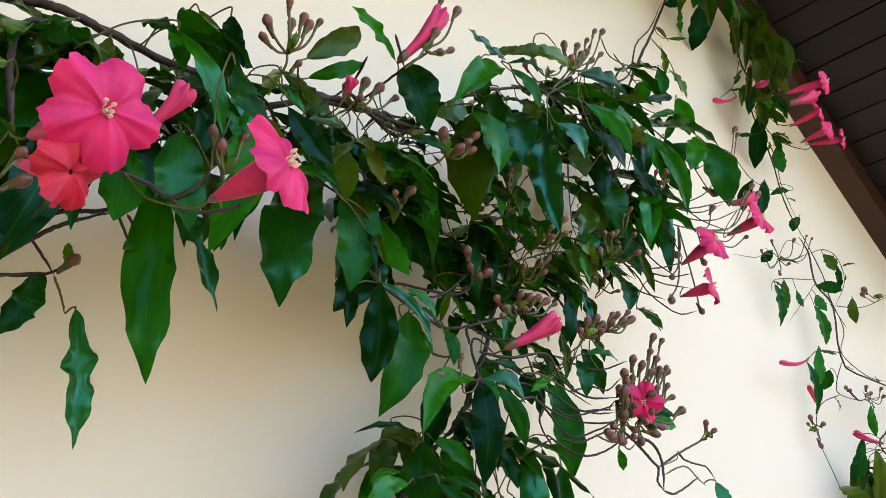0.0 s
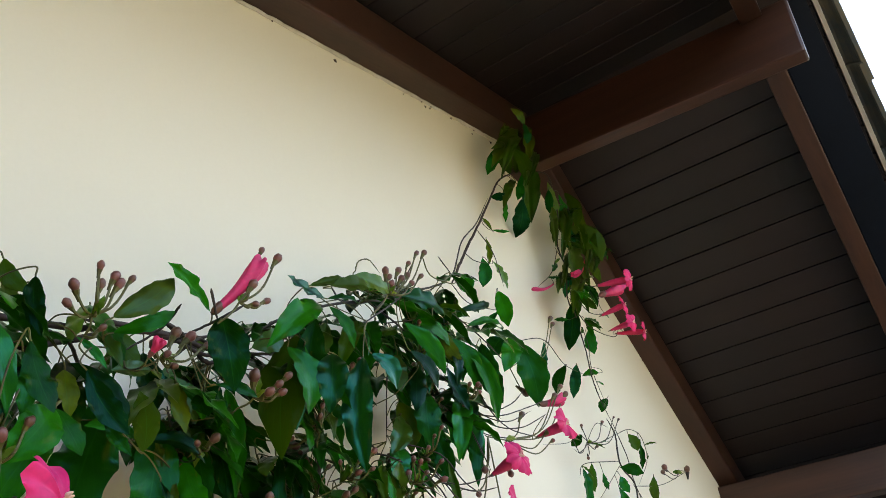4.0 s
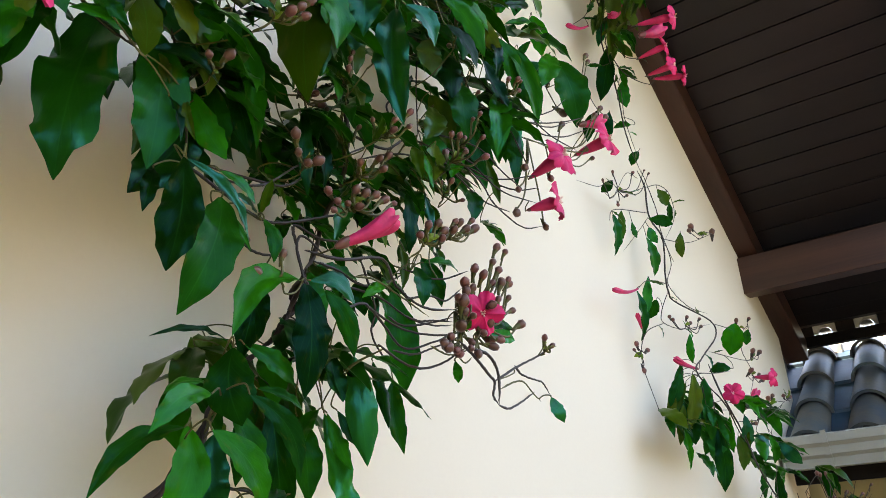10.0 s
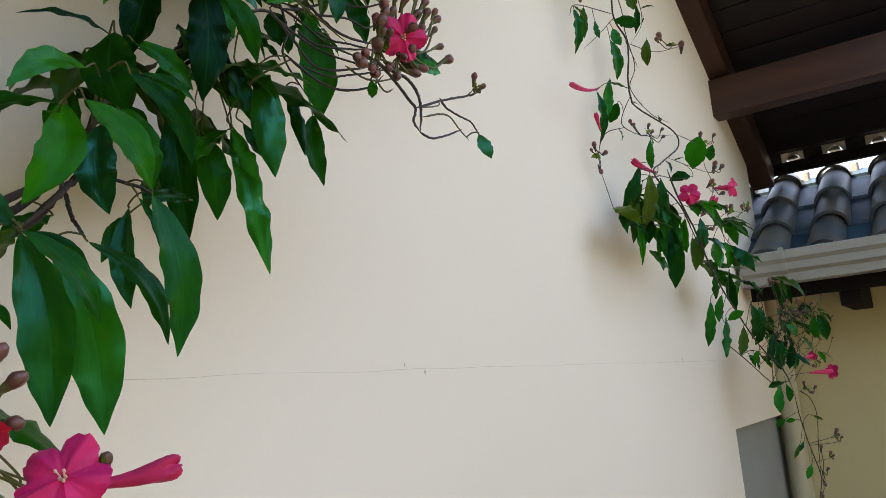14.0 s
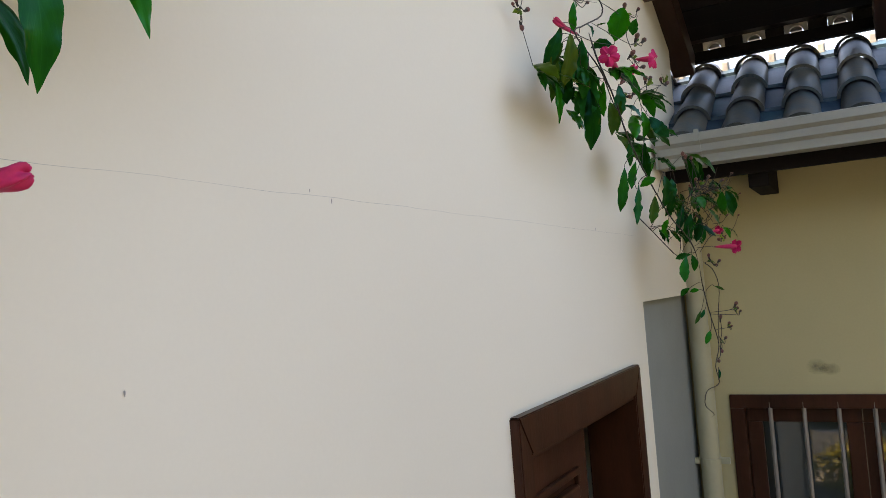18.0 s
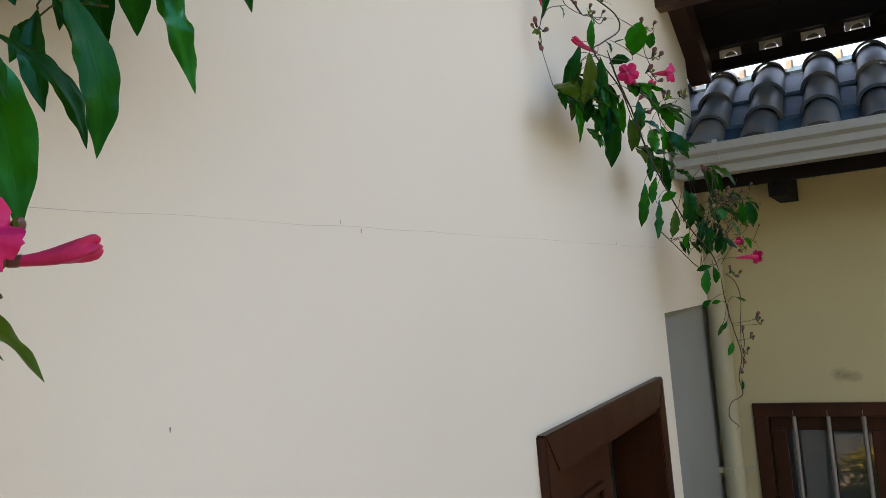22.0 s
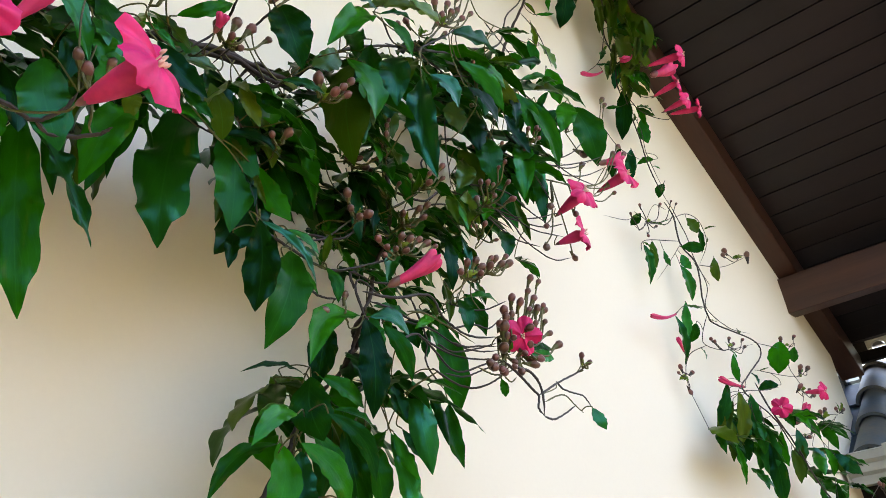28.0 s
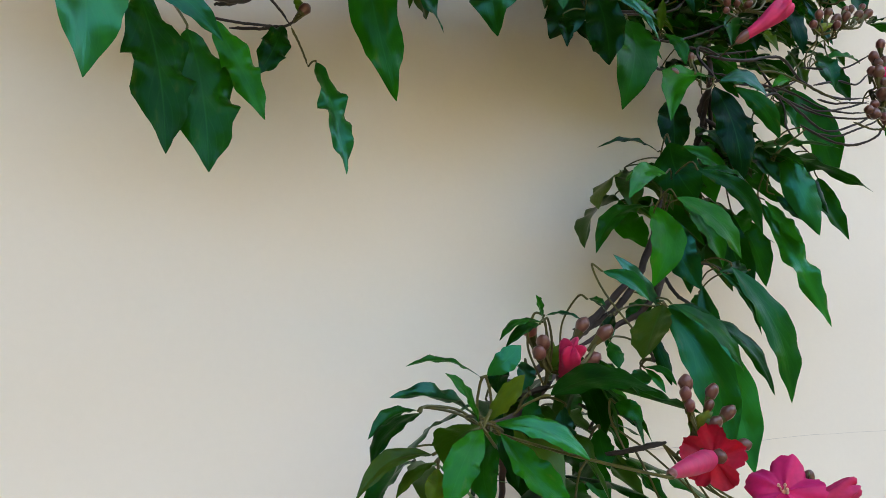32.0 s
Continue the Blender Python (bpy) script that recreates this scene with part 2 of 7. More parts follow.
wall = thing("wall_gable", "cream painted gable wall with a hairline crack", "wall", kind="structure")
y0 = -1.5
part("plaster_face", prism([(y0, 0), (DOOR_A + 0.02, 0), (DOOR_A + 0.02, roof_line(DOOR_A) + WALL_TOP), (y0, roof_line(y0) + WALL_TOP)], "x", -0.2, 0), M_WALL, wall)
part("plaster_face", prism([(DOOR_A + 0.02, DOOR_T - 0.02), (DOOR_B - 0.02, DOOR_T - 0.02), (DOOR_B - 0.02, roof_line(DOOR_B) + WALL_TOP), (RIDGE_Y, RIDGE_Z + WALL_TOP), (DOOR_A + 0.02, roof_line(DOOR_A) + WALL_TOP)], "x", -0.2, 0), M_WALL, wall)
part("plaster_face", prism([(DOOR_B - 0.02, 0), (NICHE_A, 0), (NICHE_A, roof_line(NICHE_A) + WALL_TOP), (DOOR_B - 0.02, roof_line(DOOR_B) + WALL_TOP)], "x", -0.2, 0), M_WALL, wall)
part("plaster_face", prism([(NICHE_A, NICHE_T), (CORNER, NICHE_T), (CORNER, roof_line(CORNER) + WALL_TOP), (NICHE_A, roof_line(NICHE_A) + WALL_TOP)], "x", -0.2, 0), M_WALL, wall)
# shallow back; the grey puts the shade of the recess into its colour
part("niche_back", prism([(NICHE_A, 0), (CORNER, 0), (CORNER, NICHE_T), (NICHE_A, NICHE_T)], "x", -0.26, -0.03), M_GREY, wall, "grey back of the recess, its shade put into the colour")

# hairline crack along the wall
bm = bmesh.new()
rng = random.Random(4)
ys = np.linspace(1.22, 3.45, 70)
zc = 2.452
up, lo = [], []
for k, yy in enumerate(ys):
    zc += rng.uniform(-0.0014, 0.0014)
    zc += (2.454 - zc) * 0.3
    w = max(0.00012, 0.00045 * (0.55 + 0.6 * noise.noise(Vector((yy * 3, 0, 0)))))
    up.append(bm.verts.new((0.0012, yy, zc + w)))
    lo.append(bm.verts.new((0.0012, yy, zc - w)))
for k in range(len(ys) - 1):
    bm.faces.new((lo[k], lo[k + 1], up[k + 1], up[k]))
part("crack", bm, M_CRACK, wall, "thin grey crack in the paint")
for yy, zz, r in ((1.788, 2.449, 0.004), (3.02, 2.458, 0.005), (1.426, 2.232, 0.0035), (1.74, 2.46, 0.003)):
    bm = bmesh.new()
    vs = [bm.verts.new((0.0015, yy + r * (0.35 + 0.2 * math.sin(3 * a)) * math.cos(a), zz + r * math.sin(a))) for a in np.linspace(0, 6.28, 9)[:-1]]
    bm.faces.new(vs)
    part("chip", bm, M_DRIP, wall)

# room behind the door; its lack of light is put into a near-black colour
room = thing("wall_back", "dark unlit room behind the open door", "wall", kind="structure")
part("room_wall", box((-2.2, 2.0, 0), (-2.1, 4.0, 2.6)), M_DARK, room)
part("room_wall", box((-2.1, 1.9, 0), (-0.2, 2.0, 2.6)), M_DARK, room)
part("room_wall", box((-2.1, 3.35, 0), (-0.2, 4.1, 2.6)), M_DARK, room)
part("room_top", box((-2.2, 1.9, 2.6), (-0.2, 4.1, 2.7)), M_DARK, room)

# lining of the doorway, the unlit room's darkness in its colour
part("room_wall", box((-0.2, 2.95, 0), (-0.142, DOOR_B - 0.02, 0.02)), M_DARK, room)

# door
door = thing("door_1", "brown varnished double door in a moulded frame, one leaf open", "door", (0, 0, 0), kind="structure")
J = 0.085
def frame_piece(name, outline):
    bm = prism(outline, "x", -0.14, 0.021)
    bmesh.ops.bevel(bm, geom=bm.edges[:], offset=0.003, segments=2, affect="EDGES")
    return part(name, bm, M_DOOR, door)


frame_piece("head", [(DOOR_A + 0.001, DOOR_T), (DOOR_B - 0.001, DOOR_T), (DOOR_B - 0.07, DOOR_T - J), (DOOR_A + 0.061, DOOR_T - J)])
part("head_moulding", box((0.0, DOOR_A + 0.02, DOOR_T - J - 0.012), (0.012, DOOR_B - 0.02, DOOR_T - J - 0.002), 0.003), M_DOOR, door)
frame_piece("jamb", [(DOOR_A, 0), (DOOR_A + 0.06, 0), (DOOR_A + 0.06, DOOR_T - J - 0.001), (DOOR_A, DOOR_T - 0.001)])
frame_piece("jamb", [(DOOR_B - 0.07, 0), (DOOR_B, 0), (DOOR_B, DOOR_T - 0.001), (DOOR_B - 0.07, DOOR_T - J - 0.001)])
leaf_y0, leaf_y1 = DOOR_A + 0.062, 2.93
lf = part("door_leaf", box((-0.085, leaf_y0, 0.02), (-0.05, leaf_y1, DOOR_T - J - 0.004), 0.004), M_DOOR, door)
for z0, z1 in ((1.12, 1.84), (0.25, 0.95)):
    for off, pr in ((0.0, 0.012), (0.035, 0.022)):
        a, b, c, d = leaf_y0 + 0.09 + off, leaf_y1 - 0.09 - off, z0 + off, z1 - off
        if off:
            part("panel", box((-0.05, a, c), (-0.05 + pr, b, d), 0.008), M_DOOR, lf)
        else:
            for lo_, hi_ in (((a, c), (b, c + 0.018)), ((a, d - 0.018), (b, d)), ((a, c + 0.018), (a + 0.018, d - 0.018)), ((b - 0.018, c + 0.018), (b, d - 0.018))):
                part("panel_moulding", box((-0.0502, lo_[0], lo_[1]), (-0.05 + pr, hi_[0], hi_[1]), 0.003), M_DOOR, lf)

# ---- upper roof ----
roof = thing("gable_roof", "dark stained timber gable roof with overhanging boarded eaves", "roof", (0, RIDGE_Y, RIDGE_Z), kind="structure")


def put(ob):
    """Parts are drawn in world places; move them under their thing."""
    ob.matrix_parent_inverse = Matrix.Translation(ob.parent.location).inverted()
    return ob


X_OUT = 0.982
H = 0.115
ca_l, ca_r = math.atan(SL_L), math.atan(SL_R)


def slope_frame(right):
    """Pose whose y runs down the slope from the ridge line and whose z leaves the boards upward."""
    a = -ca_r if right else ca_l
    m = Matrix.Translation((0, RIDGE_Y, RIDGE_Z)) @ Matrix.Rotation(a, 4, "X")
    return m if right else m @ Matrix.Rotation(math.pi, 4, "Z")


for right in (True, False):
    m = slope_frame(right)
    s = 1 if right else -1
    def bx(x0, x1, a, b, z0, z1, bev=0.004):
        xs = sorted((s * x0, s * x1))
        return box((xs[0], a, z0), (xs[1], b, z1), bev, m)
    length = (4.45 - RIDGE_Y) / math.cos(ca_r) if right else 4.2
    put(part("rafter", bx(-0.02, 0.075, -0.02, length, 0.0, H, 0.007), M_BEAM, roof, "brown rafter along the wall"))
    put(part("rafter", bx(0.778, 0.838, 0.03, length, 0.0, H), M_BEAM, roof))
    length = (4.385 - RIDGE_Y) / math.cos(ca_r) if right else 4.2
    n = int((length + 0.06) / 0.105)
    for k in range(n):
        a = -0.06 + k * 0.105
        put(part("soffit_board", bx(-0.25, X_OUT - 0.01, a + 0.002, a + 0.103, H + 0.001, H + 0.017, 0.003), M_BOARD, roof))
    put(part("soffit_backing", bx(-0.25, X_OUT - 0.01, -0.07, length, H + 0.019, H + 0.035, 0), M_BOARD, roof))
    put(part("drip_edge", bx(X_OUT - 0.008, X_OUT + 0.006, 0.0, length, H - 0.012, H + 0.04, 0.002), M_DRIP, roof, "thin grey metal drip edge"))
    # added strip: blue-black shade of the outer overhang is put into its colour
    put(part("verge_shade_strip", bx(0.842, X_OUT - 0.02, 0.0, length, H - 0.008, H - 0.001, 0.002), M_VERGE, roof, "thin added strip, the outer overhang's blue-black shade in its colour"))
    # verge tiles
    k = 0
    a = 0.0
    while a < length - 0.05:
        bm = bmesh.new()
        segs = 8
        L = 0.36
        for end, (yy, rr) in enumerate(((a - 0.02, 0.052), (a + L, 0.064))):
            for q in range(segs + 1):
                th = math.pi * q / segs
                for rad in (rr, rr - 0.013):
                    bm.verts.new((s * (X_OUT + 0.005) + rad * math.cos(th), yy, H + 0.035 + 0.015 * end + rad * math.sin(th)))
        bm.verts.ensure_lookup_table()
        row = 2 * (segs + 1)
        for q in range(segs):
            i = 2 * q
            bm.faces.new((bm.verts[i], bm.verts[i + 2], bm.verts[row + i + 2], bm.verts[row + i]))
            bm.faces.new((bm.verts[i + 1], bm.verts[row + i + 1], bm.verts[row + i + 3], bm.verts[i + 3]))
            bm.faces.new((bm.verts[row + i], bm.verts[row + i + 2], bm.verts[row + i + 3], bm.verts[row + i + 1]))
            bm.faces.new((bm.verts[i], bm.verts[i + 1], bm.verts[i + 3], bm.verts[i + 2]))
        bm.faces.new((bm.verts[0], bm.verts[row], bm.verts[row + 1], bm.verts[1]))
        i = 2 * segs
        bm.faces.new((bm.verts[i], bm.verts[i + 1], bm.verts[row + i + 1], bm.verts[row + i]))
        bmesh.ops.recalc_face_normals(bm, faces=bm.faces)
        bmesh.ops.transform(bm, matrix=m, verts=bm.verts)
        put(part("verge_tile", bm, M_TILE, roof))
        a += 0.31
    put(part("roof_covering", bx(-4.5, X_OUT - 0.03, -0.08, length + 0.02, H + 0.04, H + 0.075, 0), M_TILE, roof))

put(part("ridge_beam", box((-0.1, -0.012, -0.10), (0.905, 0.04, 0.105), 0.008, Matrix.Translation((0, 2.395, 4.305)) @ Matrix.Rotation(radians(4.0), 4, "Y")), M_BEAM_X, roof, "heavy brown ridge beam with a square end"))
put(part("purlin", box((-0.1, 3.83, 3.380), (0.93, 3.915, 3.528), 0.005), M_BEAM_X, roof, "brown purlin jutting from the wall"))
put(part("purlin", box((-0.1, 0.35, 3.42), (0.93, 0.43, 3.58), 0.005), M_BEAM, roof))
bar_z = roof_line(EAVE) + 0.144
put(part("eave_bar", box((-0.15, EAVE - 0.02, bar_z - 0.036), (1.05, EAVE + 0.03, bar_z + 0.01), 0.004), M_EAVE, roof, "dark eave bar under the tile ends"))


# ---- barrel tiles ----
def barrel(bm, x, ya, za, yb, zb, ra, rb, up=True, th=0.012, segs=8):
    base = len(bm.verts)
    d = Vector((0, yb - ya, zb - za)).normalized()
    nrm = Vector((0, -d.z, d.y))
    sg = 1 if up else -1
    for (yy, zz, rr) in ((ya, za, ra), (yb, zb, rb)):
        for q in range(segs + 1):
            t = math.pi * q / segs
            for rad in (rr, rr - th):
                bm.verts.new(Vector((x + rad * math.cos(t), yy, zz)) + nrm * (sg * rad * math.sin(t)))
    bm.verts.ensure_lookup_table()
    row = 2 * (segs + 1)
    V = bm.verts
    for q in range(segs):
        i = base + 2 * q
        bm.faces.new((V[i], V[i + 2], V[i + row + 2], V[i + row]))
        bm.faces.new((V[i + 1], V[i + row + 1], V[i + row + 3], V[i + 3]))
        bm.faces.new((V[i + row], V[i + row + 2], V[i + row + 3], V[i + row + 1]))
        bm.faces.new((V[i], V[i + 1], V[i + 3], V[i + 2]))
    for i in (base, base + 2 * segs):
        bm.faces.new((V[i], V[i + 1], V[i + row + 1], V[i + row]))
    bmesh.ops.recalc_face_normals(bm, faces=bm.faces)
    return bm


# tile ends of the upper eave, seen against the light above the bar
for k in range(7):
    x = -0.02 + k * 0.17
    zb = bar_z + 0.026
    arch = [(x - 0.029 * math.cos(math.pi * q / 10), zb + 0.030 * math.sin(math.pi * q / 10)) for q in range(11)]
    put(part("mortar_block", prism([(x - 0.046, zb), *arch, (x + 0.046, zb), (x + 0.046, zb + 0.038), (x - 0.046, zb + 0.038)], "y", EAVE + 0.035, EAVE + 0.07), M_PALE, roof, "pale mortar round a tile end"))
    arch = [(x - 0.024 * math.cos(math.pi * q / 10), zb + 0.008 + 0.018 * math.sin(math.pi * q / 10)) for q in range(11)]
    put(part("eave_tile", prism(arch, "y", EAVE + 0.05, EAVE + 0.09), M_DRIP, roof, "grey tile end"))
    put(part("eave_filler", box((x + 0.047, EAVE + 0.035, bar_z - 0.02), (x + 0.123, EAVE + 0.06, bar_z + 0.12), 0.003), M_BOARD, roof))
put(part("eave_board", box((-0.2, EAVE - 0.08, bar_z + 0.063), (1.1, EAVE + 0.08, bar_z + 0.105)), M_BOARD, roof))

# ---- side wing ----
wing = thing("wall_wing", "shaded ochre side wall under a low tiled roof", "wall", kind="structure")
WX0, WX1, WT = 0.115, 1.215, 1.81     # window
WB = 0.75
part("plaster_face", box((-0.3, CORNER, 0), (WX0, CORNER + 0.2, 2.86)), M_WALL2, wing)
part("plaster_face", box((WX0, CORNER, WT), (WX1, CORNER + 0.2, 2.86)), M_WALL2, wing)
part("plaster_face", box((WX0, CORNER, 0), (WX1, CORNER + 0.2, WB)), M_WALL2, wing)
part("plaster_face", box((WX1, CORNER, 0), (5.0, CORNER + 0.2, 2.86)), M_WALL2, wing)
part("room_wall", box((WX0 - 0.1, CORNER + 0.6, 0.4), (WX1 + 0.1, CORNER + 0.65, 2.2)), M_DARK, wing, "near-black panel standing in for the unlit room behind the window")

lroof = thing("wing_roof", "low roof of weathered grey barrel tiles over the side wall", "roof", (0, 3.9, 2.83), kind="structure")
RY, RZ, RS = 3.93, 2.785, 0.585
RTOP = 4.735
put(part("roof_deck", prism([(RY + 0.02, RZ - 0.035), (RTOP - 0.05, RZ - 0.035 + RS * (RTOP - 0.07 - RY)), (RTOP - 0.05, RZ - 0.06 + RS * (RTOP - 0.07 - RY)), (RY + 0.02, RZ - 0.06)], "x", -0.3, 5.0), M_BOARD, lroof))
put(part("fascia_board", box((0.02, 3.905, 2.664), (5.0, 3.93, 2.80), 0.003), M_EAVE, lroof))
put(part("soffit", box((0.02, 3.93, 2.745), (5.0, CORNER, 2.76)), M_EAVE, lroof))
for x in (0.31, 0.95, 1.6):
    put(part("rafter_tail", box((x, 3.932, 2.615), (x + 0.07, CORNER, 2.744), 0.004), M_EAVE, lroof))
trng = random.Random(11)
PITCH = 0.203
COURSES = 4
STEP = 0.2425
for k in range(-2, 24):
    x = 0.092 + k * PITCH
    for c in range(COURSES):
        ya = RY - 0.03 + c * STEP
        yb = min(ya + STEP + 0.06, RTOP)
        za, zb = RZ + RS * (ya - RY), RZ + RS * (yb - RY)
        j = trng.uniform(-0.006, 0.006)
        put(part("cover_tile", barrel(bmesh.new(), x + j, ya, za + 0.018, yb, zb, 0.073, 0.060, segs=14), M_TILE, lroof, smooth=True))
        put(part("pan_tile", prism([(ya + 0.01, za + 0.030), (yb + 0.01, zb + 0.012), (yb + 0.01, zb - 0.002), (ya + 0.01, za + 0.016)], "x", x + 0.03, x + PITCH - 0.03), M_PAN, lroof))
    put(part("mortar_block", box((x + 0.058, RTOP - 0.02, RZ + RS * (RTOP - RY) - 0.01), (x + 0.095, RTOP + 0.02, RZ + RS * (RTOP - RY) + 0.045), 0.008), M_PALE, lroof))

gut = thing("gutter", "off-white painted metal box gutter along the eave", "gutter", (0, 3.82, 2.71))
prof = [(3.81, 2.712), (3.90, 2.712), (3.90, 2.80), (3.896, 2.80), (3.896, 2.717), (3.816, 2.717), (3.816, 2.748), (3.800, 2.758), (3.800, 2.782), (3.786, 2.796), (3.786, 2.816), (3.800, 2.82), (3.800, 2.826), (3.776, 2.820), (3.776, 2.792), (3.792, 2.779), (3.792, 2.753), (3.81, 2.742)]
put(part("trough", prism(prof, "x", 0.02, 4.9), M_GUTTER, gut))
for x in (0.16, 1.0):
    put(part("joint_strap", prism([(3.770, 2.832), (3.770, 2.790), (3.786, 2.777), (3.786, 2.75), (3.804, 2.74), (3.804, 2.706), (3.90, 2.706), (3.90, 2.71), (3.808, 2.71), (3.808, 2.74), (3.79, 2.752), (3.79, 2.778), (3.774, 2.792), (3.774, 2.832)], "x", x, x + 0.018), M_GUTTER, gut))
put(part("end_cap", box((0.014, 3.786, 2.71), (0.02, 3.90, 2.815), 0.002), M_GUTTER, gut))

pipe = thing("downpipe", "cream plastic downpipe in the wall corner", "downpipe", (0.05, 4.24, 0))
put(part("pipe", tube(bmesh.new(), [(0.028, 4.245, 0.02), (0.028, 4.245, 1.2), (0.028, 4.245, 2.74)], 0.040, 14), M_PIPE, pipe, smooth=True))
for z in (1.55, 0.5):
    put(part("clamp", tube(bmesh.new(), [(0.028, 4.245, z - 0.012), (0.028, 4.245, z + 0.012)], 0.0445, 14), M_PIPE, pipe))
    put(part("clamp_ear", box((0.07, 4.235, z - 0.012), (0.105, 4.255, z + 0.012), 0.003), M_PIPE, pipe))
    put(part("clamp_ear", box((-0.042, 4.22, z - 0.012), (-0.012, 4.24, z + 0.012), 0.003), M_PIPE, pipe))

win = thing("window_1", "brown wooden casement window behind upright steel bars", "window", kind="structure")
for lo_, hi_ in (((WX0, WT - 0.055), (WX1, WT)), ((WX0, WB), (WX1, WB + 0.055)), ((WX0, WB + 0.055), (WX0 + 0.055, WT - 0.055)), ((WX1 - 0.055, WB + 0.055), (WX1, WT - 0.055))):
    part("window_frame", box((lo_[0], CORNER - 0.012, lo_[1]), (hi_[0], CORNER + 0.12, hi_[1]), 0.004), M_DOOR, win)
for a, b in ((WX0 + 0.057, 0.594), (0.596, WX1 - 0.057)):
    st = 0.058
    sash = part("sash", box((a, CORNER + 0.03, WT - 0.057 - st), (b, CORNER + 0.07, WT - 0.057), 0.004), M_DOOR, win)
    part("rail", box((a, CORNER + 0.03, WB + 0.057), (b, CORNER + 0.07, WB + 0.057 + st), 0.004), M_DOOR, sash)
    part("stile", box((a, CORNER + 0.03, WB + 0.057 + st), (a + st, CORNER + 0.07, WT - 0.057 - st), 0.004), M_DOOR, sash)
    part("stile", box((b - st, CORNER + 0.03, WB + 0.057 + st), (b, CORNER + 0.07, WT - 0.057 - st), 0.004), M_DOOR, sash)
    part("pane", box((a + st - 0.005, CORNER + 0.047, WB + 0.052 + st), (b - st + 0.005, CORNER + 0.052, WT - 0.052 - st)), M_GLASS, sash)
for k in range(8):
    x = 0.268 + k * 0.124
    part("bar", tube(bmesh.new(), [(x, CORNER - 0.004, WB + 0.03), (x, CORNER - 0.004, WT - 0.03)], 0.0085, 8), M_STEEL, win, smooth=True)

# low sunny shrub beyond the end of the house, mirrored in the window
M_SHRUB = mat("yellow_green_shrub_leaf", (0.52, 0.44, 0.02), 0.5, var=0.35, scale=12, fine=60, bump=0.1)
shrub = thing("shrub", "low yellow-green leafy shrub on the sunny paving", "shrub", (0.82, -1.45, 0.0))
srng = random.Random(5)
bm = bmesh.new()
for k in range(9):
    a = srng.uniform(0, 6.28)
    tube(bm, spline([(0, 0, 0), (0.1 * math.cos(a), 0.1 * math.sin(a), 0.14), (0.32 * math.cos(a), 0.32 * math.sin(a), srng.uniform(0.2, 0.3))], 4), [0.012 - 0.001 * q for q in range(9)], 5)
part("branch", bm, M_BEAM, shrub)
bm = bmesh.new()
for k in range(4200):
    a, h = srng.uniform(0, 6.28), srng.uniform(0.03, 0.34)
    rr = 0.78 * math.sqrt(srng.random()) * (0.6 + 0.5 * math.sin(h * 8.0))
    c = Vector((rr * math.cos(a), 1.55 * rr * math.sin(a), h))
    d = Vector((srng.uniform(-1, 1), srng.uniform(-1, 1), srng.uniform(-0.3, 0.9))).normalized()
    w = d.cross(Vector((srng.uniform(-1, 1), srng.uniform(-1, 1), 0.4))).normalized()
    s = srng.uniform(0.05, 0.09)
    bm.faces.new([bm.verts.new(v) for v in (c, c + d * s * 0.5 + w * s * 0.28, c + d * s, c + d * s * 0.5 - w * s * 0.28)])
tagged(part("foliage", bm, M_SHRUB, shrub), kind="stuff")

# added wall, there only to give the pane a pale mirrored band
mirrored_band_wall = tagged(part("mirrored_band_wall", box((-2.5, -2.62, 0), (4.5, -2.48, 0.36), 0.02), M_PALE), "low pale wall added for the band mirrored in the window", "wall", kind="structure")

# damp smudges over the window
for cx, cz, rx, rz in ((0.455, 1.918, 0.042, 0.034), (0.50, 1.908, 0.040, 0.026)):
    bm = bmesh.new()
    vs = [bm.verts.new((cx + rx * math.cos(6.2832 * q / 18), CORNER - 0.0015 - 0.0006 * (cx > 0.48), cz + rz * math.sin(6.2832 * q / 18))) for q in range(18)]
    bm.faces.new(vs[::-1])
    part("smudge", bm, M_STAIN, wing, "faint grey smudge on the paint")

# ragged bead of pale filler in the joint between wall and rafter
bm = bmesh.new()
prg = random.Random(12)
pts, rad = [], []
for k in range(90):
    d = 0.03 + k * 0.024
    pts.append((0.002, RIDGE_Y - d, RIDGE_Z - SL_L * d - 0.003 + prg.uniform(-0.002, 0.002)))
    rad.append(0.0035 + 0.006 * max(0.0, noise.noise(Vector((k * 0.35, 3.0, 0.0)))) + prg.uniform(0, 0.0015))
part("filler_bead", tube(bm, pts, rad, 6), M_PALE, wall, "ragged pale filler under the rafter", True)

# specks of dirt in the joint between wall and rafter
bm = bmesh.new()
drng = random.Random(8)
for k in range(46):
    d = 0.02 + 1.9 * drng.random() ** 1.4
    yy, zz = RIDGE_Y - 0.03 - d, RIDGE_Z - SL_L * d - 0.012 - drng.random() ** 3 * 0.03
    r = drng.uniform(0.0015, 0.005) * (1.6 if d < 0.3 else 1)
    top = bm.verts.new((0.004, yy, zz))
    ring = [bm.verts.new((0.0003, yy + r * drng.uniform(0.7, 1.5) * math.cos(a), zz + r * drng.uniform(0.6, 1.1) * math.sin(a))) for a in np.linspace(0, 6.2832, 8)[:-1]]
    for a, b in zip(ring, ring[1:] + ring[:1]):
        bm.faces.new((top, a, b))
tagged(part("dirt_specks", bm, M_BEAM, wall, "brown specks of dirt under the rafter"), kind="stuff")

